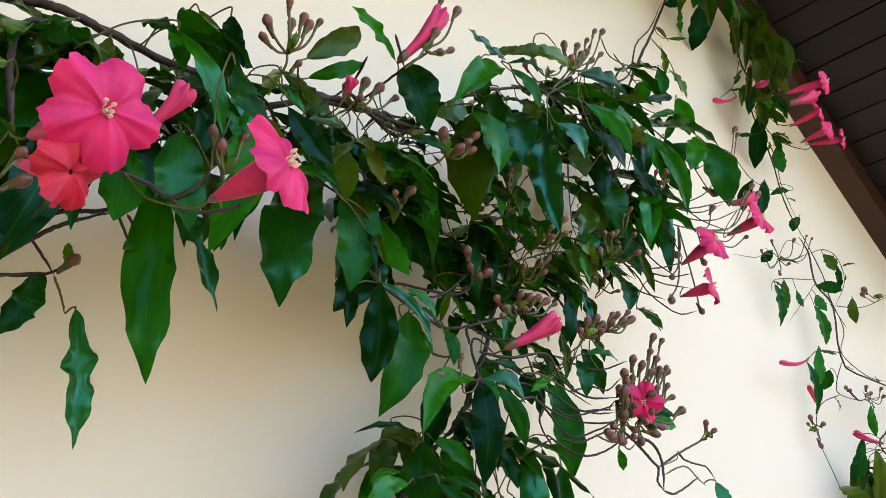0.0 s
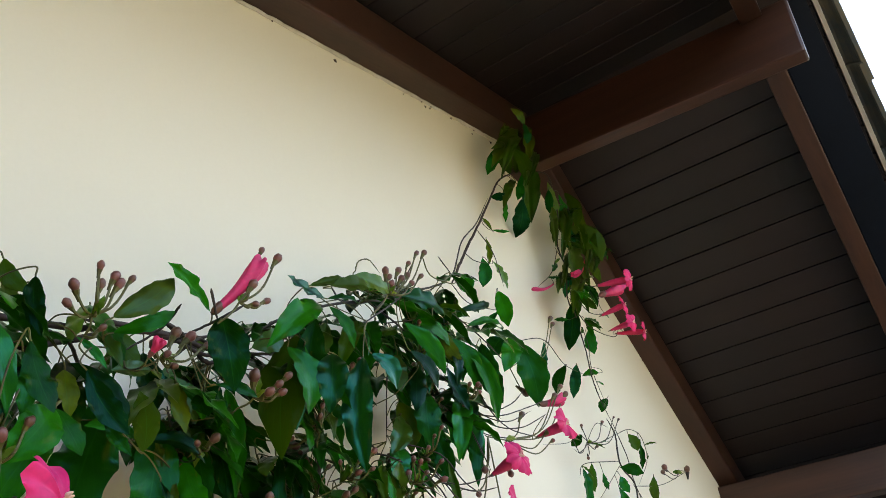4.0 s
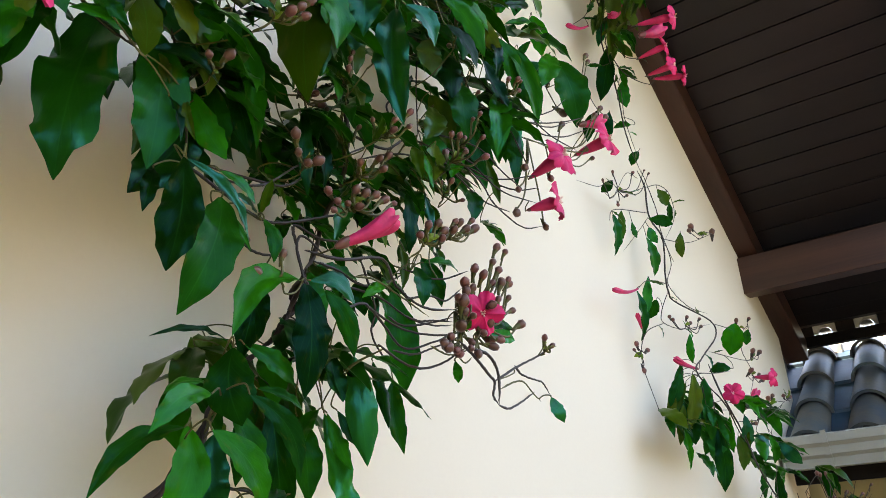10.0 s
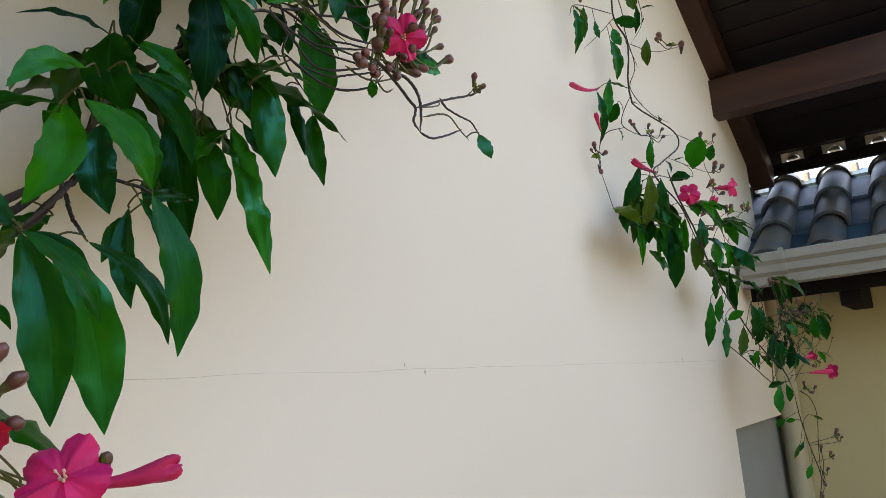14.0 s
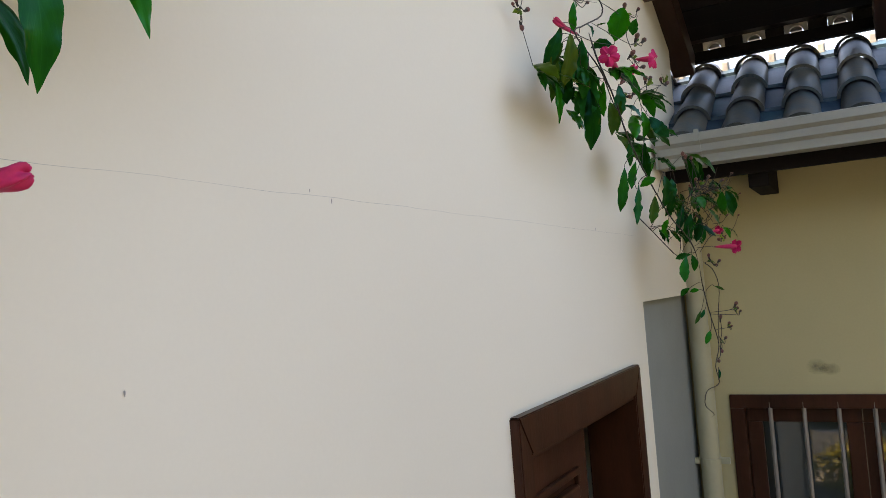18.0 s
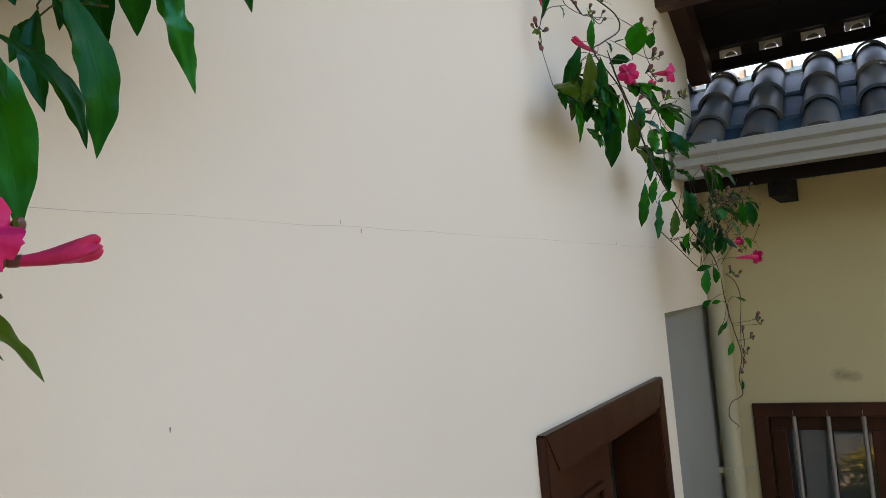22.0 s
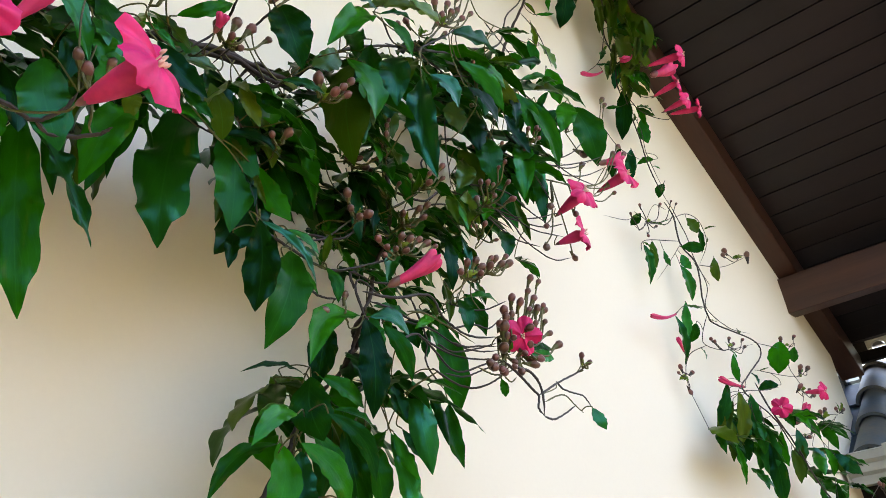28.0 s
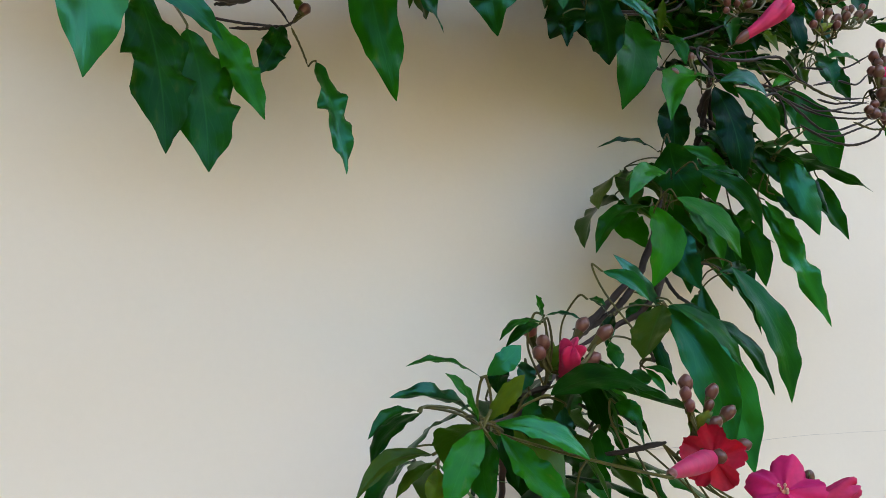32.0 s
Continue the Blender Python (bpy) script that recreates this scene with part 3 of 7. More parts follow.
# ---- plants ----
def leaf_material(name, col, col2, joined=False, gloss=0.16):
    m = bpy.data.materials.new(name)
    m.use_nodes = True
    nt = m.node_tree
    N, Lk = nt.nodes, nt.links
    b = N["Principled BSDF"]
    out = N["Material Output"]
    uv = N.new("ShaderNodeUVMap")
    sep = N.new("ShaderNodeSeparateXYZ")
    Lk.new(uv.outputs[0], sep.inputs[0])
    def math_(op, a, b_=None, c=None):
        n = N.new("ShaderNodeMath")
        n.operation = op
        for i, v in enumerate((a, b_, c)):
            if v is None:
                continue
            if isinstance(v, (int, float)):
                n.inputs[i].default_value = v
            else:
                Lk.new(v, n.inputs[i])
        return n.outputs[0]
    off = math_("ABSOLUTE", math_("SUBTRACT", sep.outputs[0], 0.5))
    rib = math_("MAXIMUM", math_("SUBTRACT", 1.0, math_("MULTIPLY", off, 38.0)), 0.0)
    run = math_("ADD", math_("MULTIPLY", sep.outputs[1], 7.0), math_("MULTIPLY", off, -6.0))
    vein = math_("POWER", math_("ABSOLUTE", math_("SINE", math_("MULTIPLY", run, 3.1416))), 40.0)
    lines = math_("MAXIMUM", rib, math_("MULTIPLY", vein, 0.30))
    tc = N.new("ShaderNodeTexCoord")
    nz = N.new("ShaderNodeTexNoise")
    nz.inputs["Scale"].default_value, nz.inputs["Detail"].default_value = (30.0 if joined else 3.0), 4
    oi = N.new("ShaderNodeObjectInfo")
    rnd = N.new("ShaderNodeNewGeometry").outputs["Random Per Island"] if joined else oi.outputs["Random"]
    addv = N.new("ShaderNodeVectorMath")
    addv.operation = "ADD"
    Lk.new(tc.outputs["Object"], addv.inputs[0])
    Lk.new(oi.outputs["Location"], addv.inputs[1])
    Lk.new(addv.outputs[0], nz.inputs["Vector"])
    r = N.new("ShaderNodeValToRGB")
    r.color_ramp.elements[0].position, r.color_ramp.elements[1].position = 0.28, 0.94
    r.color_ramp.elements[0].color, r.color_ramp.elements[1].color = (*col, 1), (*col2, 1)
    mid = r.color_ramp.elements.new(0.60)
    mid.color = (col2[0] * 0.38, col2[1] * 0.36, col2[2] * 0.9, 1)
    Lk.new(math_("ADD", math_("MULTIPLY", nz.outputs[0], 0.45), math_("MULTIPLY", rnd, 0.62)), r.inputs[0])
    mix = N.new("ShaderNodeMix")
    mix.data_type = "RGBA"
    Lk.new(math_("MULTIPLY", lines, 0.20), mix.inputs["Factor"])
    Lk.new(r.outputs[0], mix.inputs[6])
    mix.inputs[7].default_value = (0.015, 0.20, 0.035, 1)
    # dry spots near the margin
    sp = N.new("ShaderNodeTexNoise")
    sp.inputs["Scale"].default_value, sp.inputs["Detail"].default_value = (55.0 if joined else 5.5), 3
    Lk.new(addv.outputs[0], sp.inputs["Vector"])
    spot = math_("MULTIPLY", math_("MAXIMUM", math_("SUBTRACT", sp.outputs[0], 0.60), 0.0), 5.0)
    mix2 = N.new("ShaderNodeMix")
    mix2.data_type = "RGBA"
    Lk.new(math_("MINIMUM", math_("MULTIPLY", spot, math_("MULTIPLY", off, 1.6)), 0.35), mix2.inputs["Factor"])
    Lk.new(mix.outputs[2], mix2.inputs[6])
    mix2.inputs[7].default_value = (0.09, 0.09, 0.012, 1)
    Lk.new(mix2.outputs[2], b.inputs["Base Color"])
    b.inputs["Roughness"].default_value = 0.30
    # the sky's reflected teal is put into the tint; its strength varies by leaf
    b.inputs["Specular Tint"].default_value = (0.0, 0.74, 0.60, 1)
    sheen = math_("POWER", math_("FRACT", math_("MULTIPLY", rnd, 7.31)), 2.6)
    Lk.new(math_("MULTIPLY_ADD", sheen, gloss * 3.2, gloss * 0.4), b.inputs["Specular IOR Level"])
    bp = N.new("ShaderNodeBump")
    bp.inputs["Strength"].default_value, bp.inputs["Distance"].default_value = 0.075, 0.02
    Lk.new(math_("ADD", math_("MULTIPLY", lines, -0.12), math_("MULTIPLY", nz.outputs[0], 0.7)), bp.inputs["Height"])
    Lk.new(bp.outputs[0], b.inputs["Normal"])
    tr = N.new("ShaderNodeBsdfTranslucent")
    tr.inputs[0].default_value = (col2[1] * 0.05, col2[1] * 1.9, col2[2] * 0.8, 1)
    ms = N.new("ShaderNodeMixShader")
    ms.inputs[0].default_value = 0.10
    Lk.new(b.outputs[0], ms.inputs[1])
    Lk.new(tr.outputs[0], ms.inputs[2])
    Lk.new(ms.outputs[0], out.inputs[0])
    return m


M_LEAF = leaf_material("creeper_leaf", (0.0001, 0.0060, 0.0006), (0.002, 0.165, 0.004), gloss=0.26)
M_MASS = leaf_material("creeper_leaf_mass", (0.0002, 0.005, 0.0005), (0.004, 0.150, 0.003), True)
M_MASS2 = leaf_material("olive_leaf_mass", (0.014, 0.050, 0.003), (0.075, 0.130, 0.006), True)
M_LEAF2 = leaf_material("young_creeper_leaf", (0.026, 0.056, 0.003), (0.105, 0.155, 0.008))
M_BRACT = leaf_material("yellow_green_bract", (0.06, 0.10, 0.006), (0.22, 0.26, 0.02))
M_PETAL = mat("pink_petal", (0.80, 0.022, 0.160), 0.5, var=0.2, scale=40, fine=300, bump=0.25, dist=0.001, sss=0.08, spec=0.25)
_pn = M_PETAL.node_tree
_pb = _pn.nodes["Principled BSDF"]
_old = _pb.inputs["Base Color"].links[0].from_socket
_uv = _pn.nodes.new("ShaderNodeUVMap")
_sx = _pn.nodes.new("ShaderNodeSeparateXYZ")
_pn.links.new(_uv.outputs[0], _sx.inputs[0])
_rp = _pn.nodes.new("ShaderNodeValToRGB")
for _e, (_p, _v) in zip((_rp.color_ramp.elements[0], _rp.color_ramp.elements.new(0.36), _rp.color_ramp.elements.new(0.5), _rp.color_ramp.elements.new(0.64), _rp.color_ramp.elements[1]), ((0.0, 0.0), (0.40, 0.22), (0.5, 1.0), (0.60, 0.22), (1.0, 0.0))):
    _e.position, _e.color = _p, (_v, _v, _v, 1)
_pn.links.new(_sx.outputs[0], _rp.inputs[0])
_mx = _pn.nodes.new("ShaderNodeMix")
_mx.data_type = "RGBA"
_sc = _pn.nodes.new("ShaderNodeMath")
_sc.operation = "MULTIPLY"
_sc.inputs[1].default_value = 0.55
_pn.links.new(_rp.outputs[0], _sc.inputs[0])
_pn.links.new(_sc.outputs[0], _mx.inputs["Factor"])
_pn.links.new(_old, _mx.inputs[6])
_mx.inputs[7].default_value = (0.95, 0.17, 0.36, 1)
_pn.links.new(_mx.outputs[2], _pb.inputs["Base Color"])
M_TUBE = mat("deep_pink_flower_tube", (0.70, 0.030, 0.13), 0.5, var=0.18, scale=60, fine=300, bump=0.1, dist=0.001, sss=0.2, spec=0.3)
M_FURL = mat("furled_petal", (0.76, 0.032, 0.15), 0.5, var=0.2, scale=60, fine=300, bump=0.15, dist=0.001, sss=0.2, spec=0.3)
# deep red of the fading flower, shared with one lit through from behind
M_RED_PETAL = mat("deep_red_petal", (0.70, 0.014, 0.055), 0.55, var=0.3, scale=60, fine=300, bump=0.3, dist=0.001, sss=0.2, spec=0.3)
M_THROAT = mat("pale_pink_throat", (0.90, 0.32, 0.46), 0.5, var=0.1, scale=40, fine=300, bump=0.1, dist=0.001, sss=0.2, spec=0.3)
M_STAMEN = mat("cream_stamen", (0.86, 0.60, 0.50), 0.6, var=0.05)
M_BUD = mat("russet_bud", (0.19, 0.068, 0.052), 0.32, var=0.25, scale=60, fine=300, bump=0.1, dist=0.001, obj_var=0.25)
M_STALK = mat("green_brown_stalk", (0.095, 0.092, 0.012), 0.55, var=0.3, scale=40, fine=200, bump=0.2, dist=0.001)
M_TWIG = mat("dark_twig", (0.028, 0.017, 0.012), 0.6, var=0.3, scale=40, fine=200, bump=0.3, dist=0.001)
M_BARK = mat("purple_brown_bark", (0.05, 0.026, 0.022), 0.7, var=0.35, scale=30, fine=160, bump=0.6, dist=0.002)

EYE = Vector((1.1, 0.6, 2.55))      # open side that the leaves face
prng = random.Random(7)


def leaflet_mesh(seed, mat_, slim=0.85, bow=0.10, fold=0.25, wave=0.02, side=0.0, hook=0.0, lobed=0.045):
    """A pointed elliptic leaflet with a drawn-out tip, one unit long along y and one wide along x."""
    r = random.Random(seed)
    bm = bmesh.new()
    uvl = bm.loops.layers.uv.new("UVMap")
    n, cols = 24, (-1, -0.72, -0.38, 0, 0.38, 0.72, 1)
    ph, ph2 = r.uniform(0, 6), r.uniform(0, 6)
    twist = r.uniform(-0.35, 0.35)
    camber = r.uniform(0.02, 0.07)
    rows = []
    for i in range(n + 1):
        t = i / n
        k = max(0.0, min(1.0, (t - 0.78) / 0.20))
        body = max(math.sin(math.pi * t ** slim), 0.0) ** 0.72 * (1 - 0.28 * k * k * (3 - 2 * k))
        w = 0.5 * max(body, 0.014)
        row = []
        for u in cols:
            edge = u * u
            rip = wave * edge * body * (math.sin(t * 19 + ph + (2.1 if u > 0 else 0)) + 0.5 * math.sin(t * 34 + ph2 + u))
            ww = w * (1 + edge * (lobed * math.sin(t * 23 + ph2 + 2 * u + 4 * t * t) + 0.02 * math.sin(t * 33 + ph + u)))
            z = bow * 4 * t * (1 - t) - 1.6 * bow * max(t - 0.55, 0) ** 2 + fold * 0.30 * abs(u) * w - camber * edge * body + rip + hook * t ** 3 + twist * 0.30 * u * w * (t - 0.3)
            row.append((bm.verts.new((u * ww + side * math.sin(t * 3.1416), t, z)), (u * 0.5 + 0.5, t)))
        rows.append(row)
    for a, b in zip(rows, rows[1:]):
        for k in range(len(cols) - 1):
            q = (a[k], a[k + 1], b[k + 1], b[k])
            f = bm.faces.new([v for v, _ in q])
            for lp, (_, uvc) in zip(f.loops, q):
                lp[uvl].uv = uvc
    return mesh_of("leaf", bm, mat_, True)


def leaf_kinds(first, count, mat_):
    r = random.Random(first)
    return [leaflet_mesh(first + k, mat_, r.uniform(0.92, 1.22), r.uniform(0.02, 0.12), r.uniform(0.15, 0.8), r.uniform(0.014, 0.036), r.uniform(-0.22, 0.22), r.uniform(-0.08, 0.10)) for k in range(count)]


LEAVES = leaf_kinds(1, 18, M_LEAF)
YOUNG = leaf_kinds(40, 6, M_LEAF2)
BRACTS = leaf_kinds(60, 3, M_BRACT)


def bent_kinds(first, mat_):
    """Leaflets that curve sideways, by side and by how far."""
    return [[[leaflet_mesh(first + k, mat_, 1.0, 0.08, 0.3 + 0.15 * k, 0.014, s * h * (0.85 + 0.15 * k)) for k in range(3)] for h in (0.3, 0.62)] for s in (-1, 1)]


WAVY = [leaflet_mesh(90 + k, M_LEAF, 1.02, 0.05, 0.35, 0.045, 0.05 * (k - 1), 0.0, 0.08) for k in range(4)]
BENT, BENT_OLIVE = bent_kinds(70, M_LEAF), bent_kinds(80, M_LEAF2)


class Plant:
    """Keeps a creeper's stem points, to join its leaf stalks to them."""
    def __init__(self, root):
        self.root, self.points, self.stalks, self.wants, self.mass, self.count = root, [], bmesh.new(), [], [], 0


def local(plant, m):
    return Matrix.Translation(-plant.root.location) @ m


def leaf_pose(base, tip, width, normal):
    base, tip = Vector(base), Vector(tip)
    y = tip - base
    L = y.length
    y.normalize()
    x = y.cross(normal)
    if x.length < 1e-3:
        x = y.cross(Vector((0.3, 0.9, 0.2)))
    x.normalize()
    z = x.cross(y)
    return Matrix(((x.x * width, y.x * L, z.x * L, base.x), (x.y * width, y.y * L, z.y * L, base.y), (x.z * width, y.z * L, z.z * L, base.z), (0, 0, 0, 1)))


def put_leaf(plant, base, tip, width, normal, meshes, join=True):
    ob = new("bract" if meshes is BRACTS else "leaf", prng.choice(meshes))
    plant.count += meshes is not BRACTS
    ob.parent = plant.root
    ob.matrix_local = local(plant, leaf_pose(base, tip, width, normal))
    if join:
        plant.wants.append((Vector(base), (Vector(base) - Vector(tip)).normalized()))
    return ob


def join_mass(plant):
    """The leaves behind, too many to count, as one mesh."""
    if not plant.mass:
        return
    src = []
    for me in LEAVES:
        co = np.empty(len(me.vertices) * 3)
        me.vertices.foreach_get("co", co)
        uv = np.empty(len(me.loops) * 2)
        me.uv_layers[0].data.foreach_get("uv", uv)
        src.append((co.reshape(-1, 3), np.array([tuple(p.vertices) for p in me.polygons]), uv))
    vs, fs, uvs, n = [], [], [], 0
    for k, m in enumerate(plant.mass):
        co, f, uv = src[k % len(src)]
        a = np.array(m)
        vs.append(co @ a[:3, :3].T + a[:3, 3])
        fs.append(f + n)
        uvs.append(uv)
        n += len(co)
    me = bpy.data.meshes.new("leaf_mass")
    me.from_pydata(np.concatenate(vs).tolist(), [], np.concatenate(fs).tolist())
    me.uv_layers.new(name="UVMap").data.foreach_set("uv", np.concatenate(uvs))
    me.polygons.foreach_set("use_smooth", [True] * len(me.polygons))
    me.materials.append(M_MASS)
    me.materials.append(M_MASS2)
    rg = random.Random(3)
    kinds = np.repeat([1 if rg.random() < 0.3 else 0 for _ in plant.mass], len(src[0][1]))
    me.polygons.foreach_set("material_index", kinds)
    ob = new("leaf_mass", me)
    ob.parent = plant.root
    ob.matrix_local = local(plant, Matrix.Identity(4))
    tagged(ob, "dense leaves against the wall", kind="stuff")


def leaf(plant, base, tip, width, roll=None, bend=None, olive=None, wavy=False):
    b, t = Vector(base), Vector(tip)
    mid = (b + t) / 2
    n = (EYE - mid).normalized() + Vector((0.1, 0, 0.45))
    d = (t - b).normalized()
    if roll is None:
        roll = prng.uniform(-0.62, 0.62) if bend is None else prng.uniform(-0.4, 0.4)
    turn = Matrix.Rotation(roll, 3, d)
    if olive is None:
        olive = prng.random() < (0.03 if plant is MAIN else 0.16)
    kinds = YOUNG if olive else LEAVES
    if bend and abs(bend) > 0.15:
        kinds = (BENT_OLIVE if olive else BENT)[bend > 0][abs(bend) > 0.35]
    if wavy:
        kinds = WAVY
    put_leaf(plant, b, t, width * prng.uniform(0.95, 1.04), turn @ n, kinds)


def stem(plant, r, *pts):
    thin = plant.root.name.startswith("trailing")
    r = r * 1.25 if thin else r
    line = spline(pts, 9)
    rg = random.Random(int(abs(pts[0][1]) * 9999))
    bent = [p + Vector((rg.uniform(-1, 1), rg.uniform(-1, 1), rg.uniform(-1, 1))) * min(0.0009, r * 0.22) for p in line]
    bent[0], bent[-1] = line[0], line[-1]
    n = len(bent)
    radii = [r * (1.08 - 0.35 * k / n) * min(1.0, 0.25 + 0.75 * (n - 1 - k) / (0.12 * n), 0.35 + 0.65 * k / (0.08 * n)) * (1 + rg.uniform(-0.05, 0.09)) for k in range(n)]
    ob = part("stem", tube(bmesh.new(), bent, radii, 7 if r > 0.002 else 5), M_BARK if r >= 0.0024 else (M_TWIG if r > 0.00115 or thin else M_STALK), None, smooth=True)
    ob.parent = plant.root
    ob.matrix_local = local(plant, Matrix.Identity(4))
    plant.points += bent[1:]


def along(p, q):
    z = (Vector(q) - Vector(p)).normalized()
    return z.to_track_quat("Z", "Y").to_matrix().to_4x4()


def lathe(bm, prof, sides=12, m=None, squash=None):
    rings = []
    for z, r in prof:
        rings.append([bm.verts.new(Vector((r * math.cos(6.2832 * k / sides), r * math.sin(6.2832 * k / sides), z))) for k in range(sides)])
    for a, b in zip(rings, rings[1:]):
        for k in range(sides):
            bm.faces.new((a[k], a[(k + 1) % sides], b[(k + 1) % sides], b[k]))
    bm.faces.new(rings[0][::-1])
    bm.faces.new(rings[-1])
    if m is not None:
        bmesh.ops.transform(bm, matrix=m, verts=bm.verts)
    return bm


def bud_mesh(k):
    bm = lathe(bmesh.new(), [(-1.2, 0.22), (-0.8, 0.36), (-0.35, 0.66), (0.1, 0.88), (0.6, 0.98), (1.1, 0.86), (1.55, 0.52), (1.8, 0.16)], 9)
    for v in bm.verts:
        v.co += Vector((noise.noise(v.co * 1.7 + Vector((k, 0, 0))), noise.noise(v.co * 1.7 + Vector((0, k, 5))), 0)) * 0.16
    return mesh_of("bud", bm, M_BUD, True)


BUDS = [bud_mesh(k) for k in range(5)]


def buds(plant, base, r, *ends):
    """A loose cluster: a stalk from base to each bud."""
    base = Vector(base)
    mid = sum((Vector(e) for e in ends), Vector()) / len(ends)
    fork = base.lerp(mid, 0.45)
    tube(plant.stalks, spline([base, base.lerp(fork, 0.5) + Vector((0.003, 0, -0.002)), fork], 3), min(0.0011, r * 0.45), 5)
    plant.wants.append((base, (base - mid).normalized()))
    for q in range(min(3, len(ends))):
        way = (mid - base + Vector((prng.uniform(-1, 1), prng.uniform(-1, 1), prng.uniform(-1, 1))) * (mid - base).length * 0.8).normalized() * r * prng.uniform(2.2, 4.0)
        put_leaf(plant, fork, fork + way, way.length * 0.42, Vector((1, 0, 0.5)), BRACTS, False)
    for e in ends:
        e = Vector(e)
        start = fork if (e - fork).length < (e - base).length else base
        d = (e - start)
        d = (d.normalized() if d.length > 1e-6 else Vector((0, 0, 1))) + Vector((0.2, 0, 0.35))
        d.normalize()
        rr = r * prng.uniform(0.6, 0.95)
        foot = e - d * rr * 0.8
        tube(plant.stalks, spline([start, start.lerp(foot, 0.55) + Vector((0.003, 0, -0.004 - 0.12 * (foot - start).length)), foot], 6), min(0.0012, r * 0.38), 5)
        tube(plant.stalks, [foot - d * rr * 1.9, foot - d * rr * 0.9, foot, foot + d * rr * 0.35], [rr * 0.22, rr * 0.40, rr * 0.62, rr * 0.70], 6)
        ob = new("bud", prng.choice(BUDS))
        ob.parent = plant.root
        ob.matrix_local = local(plant, Matrix.Translation(e) @ along((0, 0, 0), d) @ Matrix.Diagonal((rr, rr, rr, 1)))


def flower(plant, base, centre, size, reddened=False):
    """An open trumpet: a narrow tube that flares into five broad pleated lobes."""
    base, centre = Vector(base), Vector(centre)
    L = max((centre - base).length, size * 0.45)
    R = size / 2
    rg = random.Random(int(size * 1e5) + int(abs(centre.y) * 1000))
    bm = bmesh.new()
    uvl = bm.loops.layers.uv.new("UVMap")
    sides = 75
    rings = []
    tw = rg.uniform(0, 6)
    prof = [(-L, 0.10), (-L * 0.78, 0.19), (-L * 0.5, 0.27), (-L * 0.22, 0.31), (-0.09 * R, 0.22), (-0.01 * R, 0.055)]
    for z, rr in prof:
        rings.append([(bm.verts.new((rr * R * math.cos(6.2832 * k / sides), rr * R * math.sin(6.2832 * k / sides), z)), (0.5, 0.0)) for k in range(sides)])
    curl = [rg.uniform(-0.24, 0.16) for _ in range(5)]
    wide = [rg.uniform(0.88, 1.08) for _ in range(5)]
    lean = [rg.uniform(-0.10, 0.10) for _ in range(5)]
    for s in (0.11, 0.20, 0.32, 0.42, 0.52, 0.62, 0.72, 0.82, 0.9, 0.96, 1.0):
        ring = []
        for k in range(sides):
            th = 6.2832 * k / sides
            ph = ((th + tw) / 1.25664) % 5
            i, u = int(ph), ph - int(ph)
            lobe = math.sin(math.pi * u)
            reach = 0.66 + 0.34 * lobe ** 0.6 * wide[i] - 0.05 * math.exp(-((u - 0.5) / 0.07) ** 2)
            rad = s * (1 + (reach - 1) * max(0.0, (s - 0.35) / 0.65) ** 1.3) * (1 + (0.020 * math.sin(23 * th + tw) + 0.022 * math.sin(37 * th + 2 * tw)) * s ** 3)
            band = math.exp(-((u - 0.5) / 0.10) ** 2)
            side_ = math.exp(-((u - 0.5 - lean[i]) / 0.30) ** 2)
            z = 0.20 * s ** 0.6 - 0.30 * s * s + 0.075 * s ** 0.6 * band + 0.17 * s * (side_ - 0.6) + curl[i] * s ** 3 * lobe + 0.045 * s ** 3 * math.sin(14 * th + tw * 3) + 0.016 * s * math.sin(19 * th + tw)
            ring.append((bm.verts.new((rad * R * math.cos(th), rad * R * math.sin(th), z * R)), (u, s)))
        rings.append(ring)
    for j, (a, c) in enumerate(zip(rings, rings[1:])):
        for k in range(sides):
            q = (a[k], a[(k + 1) % sides], c[(k + 1) % sides], c[k])
            f = bm.faces.new([v for v, _ in q])
            f.material_index = 1 if j < 4 else (2 if j < 5 else 0)
            for lp, (_, uvc) in zip(f.loops, q):
                lp[uvl].uv = uvc
    ob = part("flower", bm, (M_RED_PETAL if reddened else M_PETAL, M_TUBE, M_THROAT), plant.root, "deep red crumpled trumpet flower" if reddened else "bright pink trumpet flower with five lobes", True)
    ob.matrix_local = local(plant, Matrix.Translation(centre) @ along(base, centre))
    for k in range(0 if reddened else 5):
        a = k * 1.2566
        rr = R * 0.075 * (0.5 + 0.4 * (k % 3))
        h = R * (0.10 + 0.06 * (k % 3))
        tip = Vector((rr * math.cos(a) * 1.6, rr * math.sin(a) * 1.6, h))
        bm = lathe(bmesh.new(), [(-R * 0.06, R * 0.018), (-R * 0.02, R * 0.042), (R * 0.04, R * 0.036), (R * 0.09, R * 0.014)], 6, Matrix.Translation(tip))
        tube(bm, [(rr * 0.5 * math.cos(a), rr * 0.5 * math.sin(a), -R * 0.15), tip * 0.7, tip], R * 0.022, 5)
        part("stamen", bm, M_STAMEN, ob, "cream stamen", True)
    r = max(R * 0.10, 0.0022)
    bm = lathe(bmesh.new(), [(-L - r * 2.0, r * 0.35), (-L - r * 1.2, r * 0.75), (-L, r * 1.05), (-L + r * 1.5, r * 1.15), (-L + r * 3.0, r * 0.95)], 9)
    part("calyx", bm, M_BUD, ob, "russet calyx", True)
    plant.wants.append((base - (centre - base).normalized() * r * 1.8, (base - centre).normalized()))


